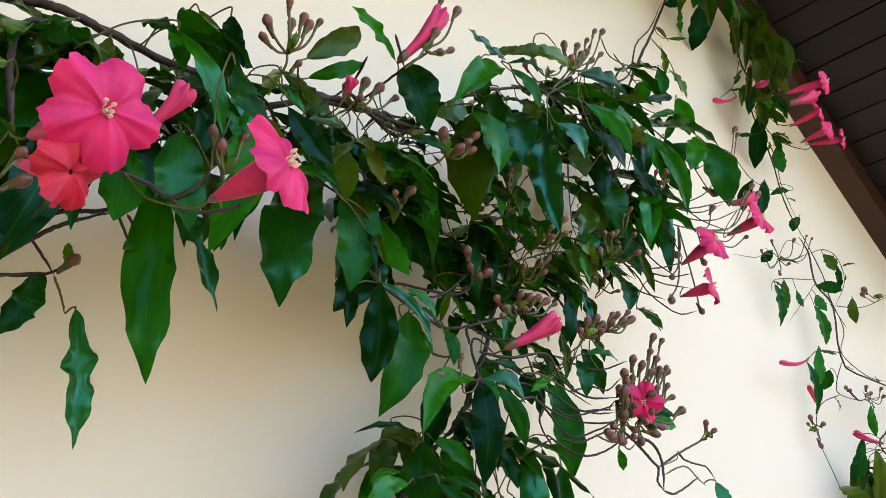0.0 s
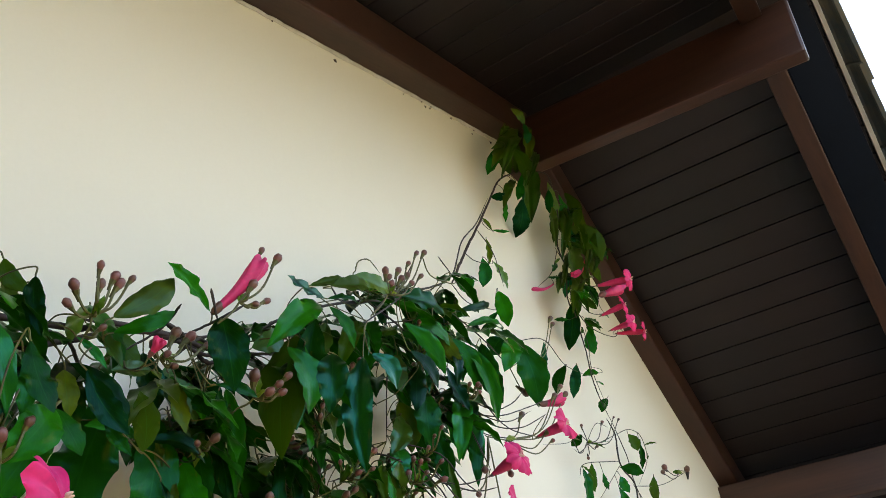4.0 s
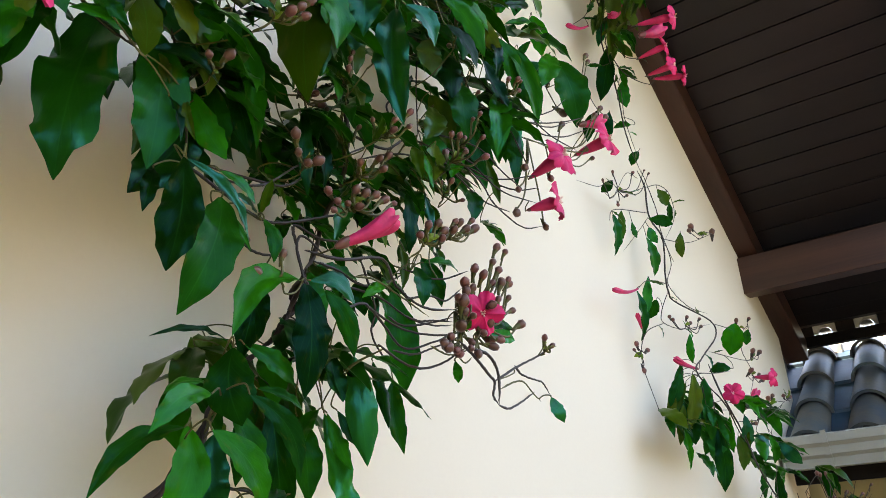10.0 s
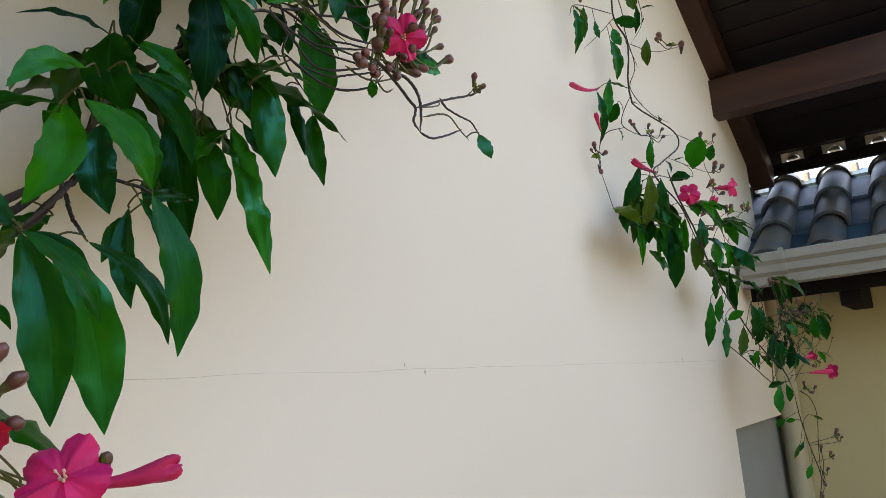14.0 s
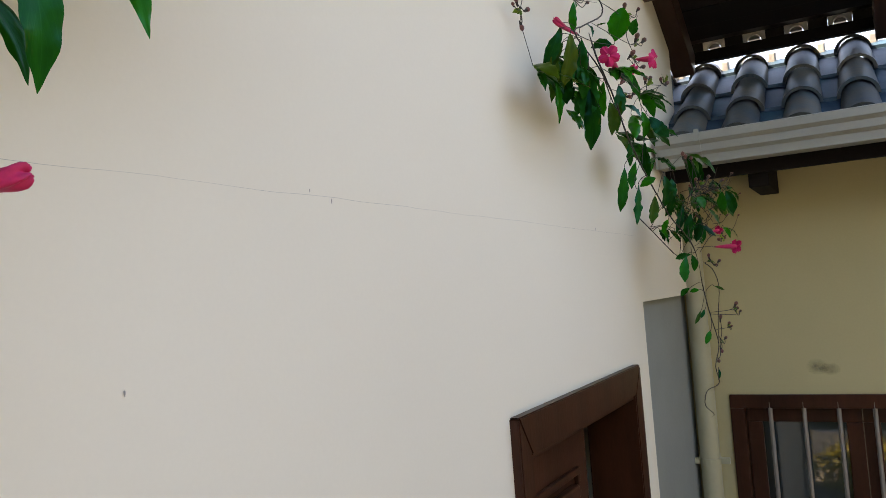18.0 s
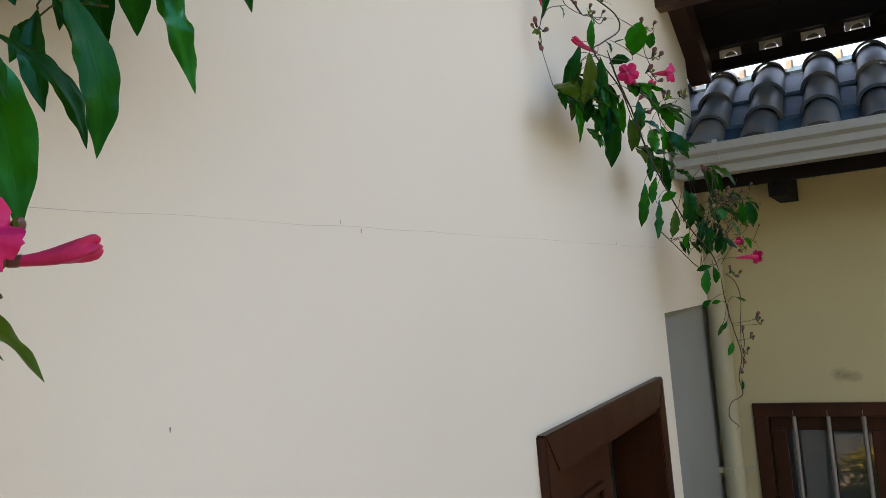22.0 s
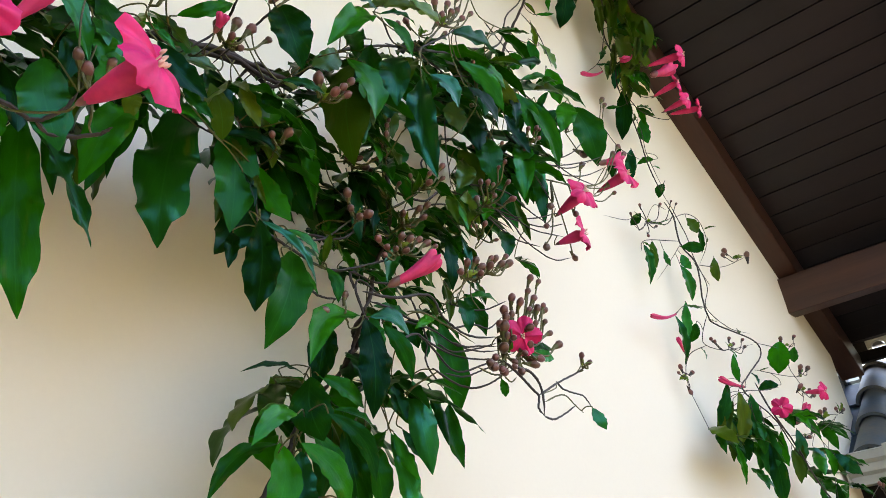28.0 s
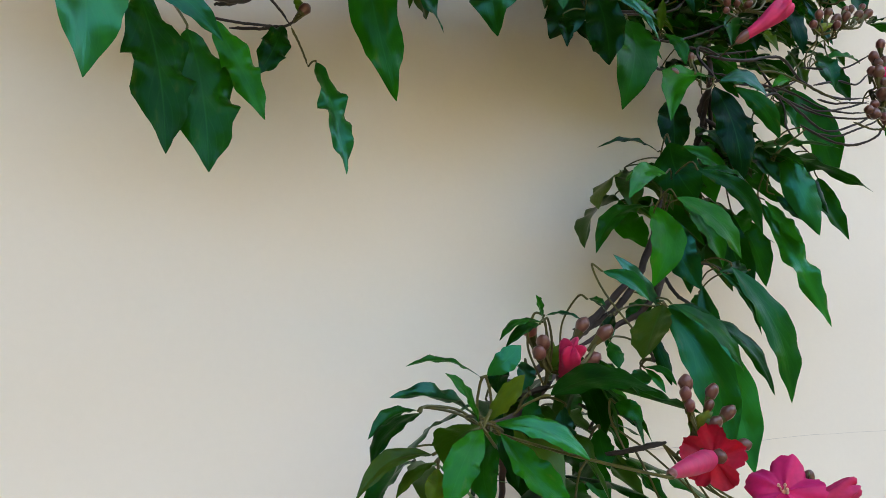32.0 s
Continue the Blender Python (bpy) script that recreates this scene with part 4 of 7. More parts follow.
def bloom_bud(plant, base, tip, size):
    """A furled flower: a tube that swells towards a puckered tip."""
    base, tip = Vector(base), Vector(tip)
    L, r = (tip - base).length, size * 0.44
    bm = bmesh.new()
    sides = 40
    rings = []
    for t, rr in ((0.0, 0.40), (0.12, 0.46), (0.28, 0.54), (0.45, 0.66), (0.62, 0.80), (0.75, 0.90), (0.85, 0.93), (0.92, 0.86), (0.97, 0.70), (1.0, 0.45), (0.985, 0.15), (0.95, 0.05)):
        bend = 0.10 * L * math.sin(math.pi * t)
        ring = []
        for k in range(sides):
            a = 6.2832 * k / sides
            q = r * rr * (1 + (0.10 * t + 0.30 * t ** 5) * math.cos(5 * (a + 1.6 * t)) + 0.05 * t * math.sin(9 * a + 7 * t))
            ring.append(bm.verts.new((q * math.cos(a), q * math.sin(a) - bend * 0.4, L * t - 0.25 * r * t ** 4 * math.cos(5 * (a + 2.2 * t)))))
        rings.append(ring)
    for a, b in zip(rings, rings[1:]):
        for k in range(sides):
            bm.faces.new((a[k], a[(k + 1) % sides], b[(k + 1) % sides], b[k]))
    bm.faces.new(rings[-1])
    ob = part("flower_bud", bm, M_FURL, plant.root, "furled deep pink flower bud", True)
    ob.matrix_local = local(plant, Matrix.Translation(base) @ along(base, tip))
    c = r * 0.5
    part("calyx", lathe(bmesh.new(), [(-c * 1.6, c * 0.35), (-c * 0.7, c * 0.85), (c * 0.4, c * 1.05), (c * 1.5, c * 0.9)], 9), M_BUD, ob, "russet calyx", True)
    plant.wants.append((base - (tip - base).normalized() * c * 1.4, (base - tip).normalized()))


def inside(poly, y, z):
    hit = False
    for (a, b), (c, d) in zip(poly, poly[1:] + poly[:1]):
        if (b > z) != (d > z) and y < (c - a) * (z - b) / (d - b) + a:
            hit = not hit
    return hit


def fill(plant, poly, count, depth, size, rg, gaps=()):
    """Hanging leaves in hand-shaped clusters, inside an outline on the wall."""
    ys, zs = [p[0] for p in poly], [p[1] for p in poly]
    made = 0
    while made < count:
        y, z = rg.uniform(min(ys), max(ys)), rg.uniform(min(zs), max(zs))
        if not inside(poly, y, z):
            continue
        hub = Vector((rg.uniform(*depth), y, z))
        L0 = rg.uniform(*size)
        lobes = rg.choice((3, 4, 5))
        made += 1
        turn0 = rg.uniform(-0.5, 0.5)
        droop = rg.uniform(0.35, 1.3)
        for k in range(lobes):
            az = turn0 + (k - (lobes - 1) / 2) * (2.9 / lobes) + rg.uniform(-0.2, 0.2)
            L = L0 * rg.uniform(0.72, 1.08)
            d = Vector((math.cos(az) * droop, math.sin(az) * droop, -1.0 + rg.uniform(-0.1, 0.55))).normalized()
            n = Vector((math.cos(az), math.sin(az), droop + 0.2))
            tip = hub + d * L
            tip.x = max(tip.x, 0.015)
            if any(math.hypot(q.y - gy, q.z - gz) < gr for gy, gz, gr in gaps for q in (hub, tip, (hub + tip) / 2)):
                continue
            nn = n + Vector((rg.uniform(-0.3, 0.3), rg.uniform(-0.4, 0.4), rg.uniform(-0.3, 0.3)))
            wide = L * rg.uniform(0.22, 0.34)
            if plant.count < 300:
                put_leaf(plant, hub, tip, wide, nn, YOUNG if rg.random() < (0.26 if plant is MAIN else 0.3) else LEAVES, False)
            else:
                plant.mass.append(leaf_pose(hub, tip, wide, nn))
            if k == 0:
                plant.wants.append((hub, Vector((-0.2, 0, 1))))


def finish(plant):
    """Leaf stalks from every leaf and flower to the nearest stem, as one mesh."""
    join_mass(plant)
    pts = np.array([tuple(p) for p in plant.points])
    for base, back in plant.wants:
        d = np.linalg.norm(pts - np.array(tuple(base)), axis=1)
        k = int(d.argmin())
        if 0.002 < d[k] < 0.11:
            q = Vector(pts[k])
            s = min(0.02, d[k] * 0.3)
            tube(plant.stalks, spline([base, base + back * s * 0.5, base.lerp(q, 0.45) + back * s * 0.75, q], 9), 0.0008, 5)
    ob = part("stalk_tangle", plant.stalks, M_TWIG if plant is FAR else M_STALK, plant.root, "thin leaf and bud stalks", True)
    ob.matrix_local = local(plant, Matrix.Identity(4))
    tagged(ob, kind="stuff")


MAIN = Plant(thing("flowering_creeper", "glossy dark green creeper with pink trumpet flowers spreading on the wall", "climbing plant", (0.1, 0.93, 0.0)))
FAR = Plant(thing("trailing_creeper", "thin creeper with pink flowers trailing under the eave", "climbing plant", (0.05, 4.2, 0.0)))
stem(MAIN, 0.0085, (0.10, 0.93, 0.0), (0.09, 0.96, 0.6), (0.11, 0.93, 1.2), (0.10, 0.97, 1.8), (0.11, 1.0, 2.2), (0.11, 0.976, 2.379))
stem(MAIN, 0.0060, (0.13, 0.90, 0.0), (0.12, 0.93, 0.7), (0.08, 0.97, 1.3), (0.12, 0.96, 1.9), (0.12, 1.0, 2.3), (0.13, 1.055, 2.521))

# leaves of the wall creeper, and the clusters among them
leaf(MAIN, (0.250, 0.866, 2.951), (0.262, 0.906, 2.868), 0.018, bend=-0.3)
leaf(MAIN, (0.200, 0.876, 2.995), (0.212, 0.890, 2.945), 0.015, bend=0.0)
leaf(MAIN, (0.200, 0.905, 3.006), (0.212, 0.915, 2.973), 0.017, bend=0.0, olive=True)
leaf(MAIN, (0.200, 0.927, 3.011), (0.212, 0.939, 2.964), 0.014, bend=0.3, olive=True)
leaf(MAIN, (0.240, 0.916, 2.931), (0.252, 0.935, 2.894), 0.018, bend=0.0)
leaf(MAIN, (0.200, 0.835, 2.953), (0.212, 0.837, 2.917), 0.021, bend=0.0)
leaf(MAIN, (0.200, 0.814, 2.952), (0.212, 0.785, 2.899), 0.021, bend=0.0)
leaf(MAIN, (0.200, 0.977, 2.958), (0.212, 1.039, 2.910), 0.023, bend=-0.2)
leaf(MAIN, (0.220, 0.973, 2.988), (0.232, 1.006, 2.950), 0.016, bend=0.0, olive=True)
leaf(MAIN, (0.265, 1.546, 2.683), (0.277, 1.548, 2.654), 0.017, bend=0.0)
leaf(MAIN, (0.150, 1.111, 2.839), (0.162, 1.096, 2.793), 0.014, bend=0.0)
leaf(MAIN, (0.180, 1.151, 2.809), (0.192, 1.179, 2.774), 0.007, bend=-0.3)
leaf(MAIN, (0.190, 1.188, 2.808), (0.202, 1.152, 2.814), 0.012, bend=0.0)
leaf(MAIN, (0.190, 1.194, 2.808), (0.202, 1.195, 2.766), 0.013, bend=-0.3)
leaf(MAIN, (0.180, 1.199, 2.817), (0.192, 1.201, 2.848), 0.009, bend=0.0, olive=True)
leaf(MAIN, (0.140, 1.192, 2.828), (0.152, 1.199, 2.795), 0.025, bend=0.0)
leaf(MAIN, (0.200, 1.228, 2.758), (0.212, 1.146, 2.694), 0.028, bend=0.5)
leaf(MAIN, (0.140, 1.235, 2.773), (0.152, 1.206, 2.699), 0.031, bend=0.0)
leaf(MAIN, (0.130, 1.209, 2.716), (0.142, 1.124, 2.704), 0.007, bend=0.6)
leaf(MAIN, (0.175, 1.178, 2.696), (0.187, 1.178, 2.633), 0.039, bend=0.0)
leaf(MAIN, (0.150, 1.211, 2.709), (0.162, 1.259, 2.678), 0.018, bend=0.0)
leaf(MAIN, (0.190, 1.190, 2.662), (0.202, 1.230, 2.646), 0.010, bend=0.0)
leaf(MAIN, (0.160, 1.174, 2.666), (0.172, 1.118, 2.653), 0.011, bend=0.5)
leaf(MAIN, (0.190, 1.146, 2.653), (0.202, 1.088, 2.619), 0.018, bend=0.4)
leaf(MAIN, (0.174, 1.261, 2.772), (0.186, 1.250, 2.664), 0.034, bend=0.0)
leaf(MAIN, (0.190, 1.250, 2.766), (0.202, 1.297, 2.750), 0.019, bend=-0.4)
leaf(MAIN, (0.190, 1.269, 2.762), (0.202, 1.293, 2.701), 0.019, bend=-0.3)
leaf(MAIN, (0.200, 1.174, 2.654), (0.212, 1.216, 2.593), 0.019, bend=-0.4)
leaf(MAIN, (0.170, 1.298, 2.714), (0.182, 1.297, 2.663), 0.021, bend=0.0)
leaf(MAIN, (0.180, 1.317, 2.710), (0.192, 1.318, 2.608), 0.030, bend=0.0)
leaf(MAIN, (0.150, 1.381, 2.720), (0.162, 1.389, 2.650), 0.014, bend=0.0)
leaf(MAIN, (0.150, 1.308, 2.660), (0.162, 1.337, 2.530), 0.022, bend=0.0, wavy=True)
leaf(MAIN, (0.170, 1.392, 2.794), (0.182, 1.391, 2.682), 0.035, bend=0.0)
leaf(MAIN, (0.140, 1.426, 2.707), (0.152, 1.425, 2.629), 0.024, bend=0.3)
leaf(MAIN, (0.210, 1.381, 2.808), (0.222, 1.375, 2.761), 0.018, bend=0.0)
leaf(MAIN, (0.180, 1.439, 2.835), (0.192, 1.493, 2.835), 0.014, bend=0.0)
leaf(MAIN, (0.160, 1.464, 2.853), (0.172, 1.483, 2.795), 0.023, bend=0.0)
leaf(MAIN, (0.190, 1.361, 2.789), (0.202, 1.302, 2.757), 0.011, bend=0.0)
leaf(MAIN, (0.140, 1.407, 2.801), (0.152, 1.382, 2.756), 0.012, bend=0.0)
leaf(MAIN, (0.130, 1.322, 2.668), (0.142, 1.275, 2.622), 0.020, bend=0.0)
leaf(MAIN, (0.160, 1.301, 2.658), (0.172, 1.317, 2.606), 0.015, bend=0.0)
leaf(MAIN, (0.170, 1.304, 2.659), (0.182, 1.320, 2.624), 0.013, bend=0.0)
leaf(MAIN, (0.240, 1.467, 2.746), (0.252, 1.502, 2.742), 0.015, bend=0.0)
leaf(MAIN, (0.240, 1.398, 2.706), (0.252, 1.383, 2.678), 0.010, bend=0.0)
leaf(MAIN, (0.170, 1.139, 2.631), (0.182, 1.060, 2.580), 0.018, bend=0.4)
leaf(MAIN, (0.170, 1.142, 2.632), (0.182, 1.109, 2.553), 0.029, bend=-0.2)
leaf(MAIN, (0.200, 1.140, 2.625), (0.212, 1.182, 2.569), 0.025, bend=-0.3)
leaf(MAIN, (0.150, 1.183, 2.632), (0.162, 1.182, 2.561), 0.029, bend=0.0)
leaf(MAIN, (0.150, 1.202, 2.651), (0.162, 1.218, 2.584), 0.026, bend=0.0)
leaf(MAIN, (0.130, 1.261, 2.668), (0.142, 1.266, 2.558), 0.031, bend=0.0)
leaf(MAIN, (0.120, 1.303, 2.661), (0.132, 1.308, 2.583), 0.028, bend=0.0)
leaf(MAIN, (0.150, 1.261, 2.587), (0.162, 1.211, 2.579), 0.012, bend=0.0)
leaf(MAIN, (0.180, 1.205, 2.575), (0.192, 1.217, 2.456), 0.028, bend=-0.2)
leaf(MAIN, (0.170, 1.200, 2.575), (0.182, 1.216, 2.515), 0.007, bend=-0.5)
leaf(MAIN, (0.130, 1.220, 2.578), (0.142, 1.214, 2.495), 0.019, bend=0.0)
leaf(MAIN, (0.120, 1.225, 2.573), (0.132, 1.195, 2.532), 0.017, bend=0.0)
leaf(MAIN, (0.160, 1.167, 2.539), (0.172, 1.225, 2.467), 0.020, bend=-0.6)
leaf(MAIN, (0.190, 1.103, 2.533), (0.202, 1.059, 2.569), 0.014, bend=-0.3)
leaf(MAIN, (0.200, 1.096, 2.531), (0.212, 1.054, 2.483), 0.028, bend=0.0)
leaf(MAIN, (0.200, 1.100, 2.530), (0.212, 1.138, 2.505), 0.012, bend=-0.3)
leaf(MAIN, (0.140, 1.135, 2.531), (0.152, 1.133, 2.481), 0.012, bend=0.0)
leaf(MAIN, (0.160, 1.079, 2.534), (0.172, 1.064, 2.514), 0.010, bend=0.0)
leaf(MAIN, (0.170, 1.074, 2.532), (0.182, 1.049, 2.502), 0.010, bend=0.0)
leaf(MAIN, (0.160, 1.077, 2.535), (0.172, 1.053, 2.544), 0.007, bend=0.0)
leaf(MAIN, (0.120, 1.162, 2.565), (0.132, 1.119, 2.541), 0.018, bend=0.0)
leaf(MAIN, (0.180, 1.083, 2.489), (0.192, 1.099, 2.472), 0.007, bend=-0.4)
leaf(MAIN, (0.180, 1.083, 2.488), (0.192, 1.086, 2.466), 0.006, bend=0.0)
leaf(MAIN, (0.170, 1.088, 2.490), (0.182, 1.072, 2.474), 0.015, bend=0.0)
leaf(MAIN, (0.285, 0.673, 2.691), (0.297, 0.695, 2.592), 0.038, roll=-0.35, bend=0.0)
leaf(MAIN, (0.280, 0.671, 2.700), (0.292, 0.717, 2.650), 0.012, bend=-0.2)
leaf(MAIN, (0.240, 0.722, 2.693), (0.252, 0.736, 2.584), 0.033, bend=0.0, wavy=True)
leaf(MAIN, (0.220, 0.752, 2.688), (0.232, 0.761, 2.587), 0.037, bend=0.0, wavy=True)
leaf(MAIN, (0.260, 0.719, 2.684), (0.272, 0.761, 2.644), 0.015, bend=-0.2)
leaf(MAIN, (0.230, 0.765, 2.690), (0.242, 0.790, 2.618), 0.018, bend=0.0, wavy=True)
leaf(MAIN, (0.220, 0.756, 2.722), (0.232, 0.720, 2.709), 0.006, bend=0.5)
leaf(MAIN, (0.150, 0.788, 2.838), (0.162, 0.801, 2.770), 0.018, bend=-0.2)
leaf(MAIN, (0.130, 0.782, 2.845), (0.142, 0.787, 2.814), 0.012, bend=0.0)
leaf(MAIN, (0.170, 0.848, 2.904), (0.182, 0.838, 2.799), 0.021, bend=0.0)
leaf(MAIN, (0.180, 0.861, 2.897), (0.192, 0.860, 2.805), 0.036, bend=0.0)
leaf(MAIN, (0.240, 0.883, 2.873), (0.252, 0.895, 2.793), 0.036, bend=0.0)
leaf(MAIN, (0.145, 0.908, 2.890), (0.157, 0.918, 2.708), 0.040, bend=0.0, wavy=True)
leaf(MAIN, (0.160, 0.909, 2.880), (0.172, 0.962, 2.771), 0.018, bend=0.0, wavy=True)
leaf(MAIN, (0.150, 1.013, 2.976), (0.162, 0.956, 2.836), 0.033, bend=0.0)
leaf(MAIN, (0.170, 1.017, 2.953), (0.182, 0.962, 2.838), 0.022, bend=0.0)
leaf(MAIN, (0.136, 1.066, 2.982), (0.148, 1.031, 2.802), 0.058, bend=0.0, wavy=True)
leaf(MAIN, (0.170, 1.094, 2.953), (0.182, 1.085, 2.820), 0.047, bend=0.0)
leaf(MAIN, (0.130, 1.137, 2.942), (0.142, 1.094, 2.843), 0.021, bend=0.0, olive=True)
leaf(MAIN, (0.120, 1.184, 2.949), (0.132, 1.096, 2.809), 0.044, bend=0.0)
leaf(MAIN, (0.120, 0.844, 2.788), (0.132, 0.820, 2.730), 0.023, bend=0.0, wavy=True)
leaf(MAIN, (0.100, 0.877, 2.774), (0.112, 0.891, 2.664), 0.022, bend=0.0, wavy=True)
leaf(MAIN, (0.190, 1.074, 2.917), (0.202, 1.133, 2.907), 0.021, bend=-0.3)
leaf(MAIN, (0.170, 1.086, 2.931), (0.182, 1.098, 2.896), 0.013, bend=0.0, olive=True)
leaf(MAIN, (0.190, 1.063, 2.915), (0.202, 1.001, 2.907), 0.018, bend=0.3)
leaf(MAIN, (0.200, 1.087, 2.981), (0.212, 1.098, 2.924), 0.021, bend=0.0, olive=True)
leaf(MAIN, (0.150, 1.081, 3.025), (0.162, 1.087, 2.940), 0.032, bend=0.0)
leaf(MAIN, (0.250, 0.989, 2.893), (0.262, 1.010, 2.866), 0.012, bend=0.0)
leaf(MAIN, (0.190, 1.093, 2.882), (0.202, 1.098, 2.839), 0.008, bend=0.0)
leaf(MAIN, (0.190, 1.109, 2.886), (0.202, 1.110, 2.847), 0.008, bend=0.0, olive=True)
leaf(MAIN, (0.140, 1.154, 2.936), (0.152, 1.183, 2.875), 0.027, bend=0.0)
leaf(MAIN, (0.130, 1.180, 2.962), (0.142, 1.193, 2.896), 0.025, bend=0.0)
leaf(MAIN, (0.130, 1.198, 2.971), (0.142, 1.217, 2.898), 0.025, bend=0.0)
leaf(MAIN, (0.140, 1.202, 3.028), (0.152, 1.219, 2.901), 0.024, bend=0.0)
leaf(MAIN, (0.200, 1.277, 3.115), (0.212, 1.225, 2.929), 0.062, bend=0.0, olive=True)
leaf(MAIN, (0.220, 1.266, 3.118), (0.232, 1.252, 3.002), 0.037, bend=0.0)
leaf(MAIN, (0.170, 1.354, 3.112), (0.182, 1.331, 3.027), 0.023, bend=0.0, olive=True)
leaf(MAIN, (0.290, 1.215, 3.024), (0.302, 1.200, 2.951), 0.033, bend=0.0)
leaf(MAIN, (0.250, 1.318, 3.073), (0.262, 1.305, 2.923), 0.038, bend=0.0)
leaf(MAIN, (0.260, 1.323, 3.076), (0.272, 1.356, 3.036), 0.026, bend=-0.2)
leaf(MAIN, (0.200, 1.538, 3.267), (0.212, 1.513, 3.130), 0.040, bend=0.0)
leaf(MAIN, (0.220, 1.582, 3.198), (0.232, 1.567, 3.126), 0.019, bend=0.0)
leaf(MAIN, (0.120, 1.396, 3.091), (0.132, 1.378, 3.028), 0.038, bend=0.0)
leaf(MAIN, (0.170, 1.264, 2.961), (0.182, 1.255, 2.853), 0.016, bend=0.0)
leaf(MAIN, (0.160, 1.291, 2.942), (0.172, 1.289, 2.878), 0.015, bend=0.0)
leaf(MAIN, (0.090, 1.378, 2.953), (0.102, 1.337, 2.877), 0.033, bend=0.0)
leaf(MAIN, (0.180, 1.318, 2.868), (0.192, 1.278, 2.809), 0.016, bend=0.0)
leaf(MAIN, (0.190, 1.465, 2.993), (0.202, 1.429, 2.918), 0.023, bend=0.0)
leaf(MAIN, (0.180, 1.554, 2.965), (0.192, 1.535, 2.912), 0.025, bend=0.0)
leaf(MAIN, (0.170, 1.429, 2.923), (0.182, 1.413, 2.838), 0.019, bend=0.0)
leaf(MAIN, (0.180, 1.449, 2.926), (0.192, 1.446, 2.843), 0.012, bend=0.0)
leaf(MAIN, (0.190, 1.637, 3.148), (0.202, 1.599, 3.029), 0.033, bend=0.0)
leaf(MAIN, (0.190, 1.585, 3.021), (0.202, 1.589, 2.948), 0.012, bend=0.0, olive=True)
leaf(MAIN, (0.180, 1.687, 3.151), (0.192, 1.677, 3.038), 0.016, bend=0.0)
leaf(MAIN, (0.150, 1.615, 3.113), (0.162, 1.630, 3.004), 0.033, bend=0.0)
leaf(MAIN, (0.140, 1.537, 3.118), (0.152, 1.548, 3.036), 0.035, bend=0.0, olive=True)
leaf(MAIN, (0.200, 0.900, 3.028), (0.212, 0.923, 2.999), 0.016, bend=0.3, olive=True)
leaf(MAIN, (0.250, 0.906, 2.991), (0.262, 0.916, 2.936), 0.016, bend=0.0)
leaf(MAIN, (0.280, 0.900, 2.919), (0.292, 0.923, 2.867), 0.024, bend=0.0)
leaf(MAIN, (0.260, 0.973, 2.978), (0.272, 1.019, 3.036), 0.027, bend=0.2, olive=True)
leaf(MAIN, (0.270, 1.065, 3.019), (0.282, 0.999, 3.037), 0.017, bend=0.0)
leaf(MAIN, (0.170, 1.018, 3.027), (0.182, 1.058, 2.991), 0.028, bend=0.0, olive=True)
leaf(MAIN, (0.220, 0.967, 2.972), (0.232, 0.993, 2.946), 0.008, bend=0.0)
leaf(MAIN, (0.200, 0.974, 2.950), (0.212, 0.982, 2.906), 0.021, bend=0.0, olive=True)
leaf(MAIN, (0.250, 0.965, 2.929), (0.262, 1.004, 2.881), 0.022, bend=0.0)
leaf(MAIN, (0.260, 0.939, 2.885), (0.272, 0.907, 2.833), 0.033, bend=0.0)
leaf(MAIN, (0.240, 0.952, 2.895), (0.252, 0.974, 2.860), 0.023, bend=0.0)
leaf(MAIN, (0.200, 0.980, 2.912), (0.212, 0.965, 2.869), 0.015, bend=0.0, olive=True)
leaf(MAIN, (0.200, 1.063, 2.900), (0.212, 1.042, 2.949), 0.027, bend=0.0, olive=True)
leaf(MAIN, (0.284, 1.067, 3.009), (0.296, 1.080, 2.934), 0.037, bend=0.0)
leaf(MAIN, (0.220, 1.105, 2.967), (0.232, 1.106, 2.938), 0.020, bend=0.0)
leaf(MAIN, (0.240, 1.104, 2.967), (0.252, 1.147, 2.963), 0.012, bend=0.0)
leaf(MAIN, (0.200, 1.142, 2.986), (0.212, 1.137, 2.941), 0.013, bend=0.0)
leaf(MAIN, (0.200, 1.058, 2.980), (0.212, 1.007, 2.956), 0.016, bend=0.0, olive=True)
leaf(MAIN, (0.160, 1.108, 3.008), (0.172, 1.137, 2.955), 0.031, bend=0.0, olive=True)
leaf(MAIN, (0.200, 1.183, 3.052), (0.212, 1.218, 3.087), 0.027, bend=0.0, olive=True)
leaf(MAIN, (0.280, 1.215, 3.099), (0.292, 1.134, 3.083), 0.013, bend=0.0)
leaf(MAIN, (0.270, 1.217, 3.095), (0.282, 1.135, 3.014), 0.031, bend=0.0)
leaf(MAIN, (0.240, 1.232, 3.141), (0.252, 1.288, 3.174), 0.018, bend=0.3, olive=True)
leaf(MAIN, (0.260, 1.250, 3.140), (0.272, 1.308, 3.168), 0.027, bend=0.0, olive=True)
leaf(MAIN, (0.280, 1.222, 3.091), (0.292, 1.252, 3.045), 0.017, bend=-0.2)
leaf(MAIN, (0.270, 1.230, 3.109), (0.282, 1.282, 3.119), 0.010, bend=0.0)
leaf(MAIN, (0.250, 1.303, 3.186), (0.262, 1.368, 3.188), 0.029, bend=0.0, olive=True)
leaf(MAIN, (0.240, 1.414, 3.211), (0.252, 1.518, 3.217), 0.035, bend=0.0)
leaf(MAIN, (0.180, 1.435, 3.202), (0.192, 1.400, 3.099), 0.048, bend=0.0)
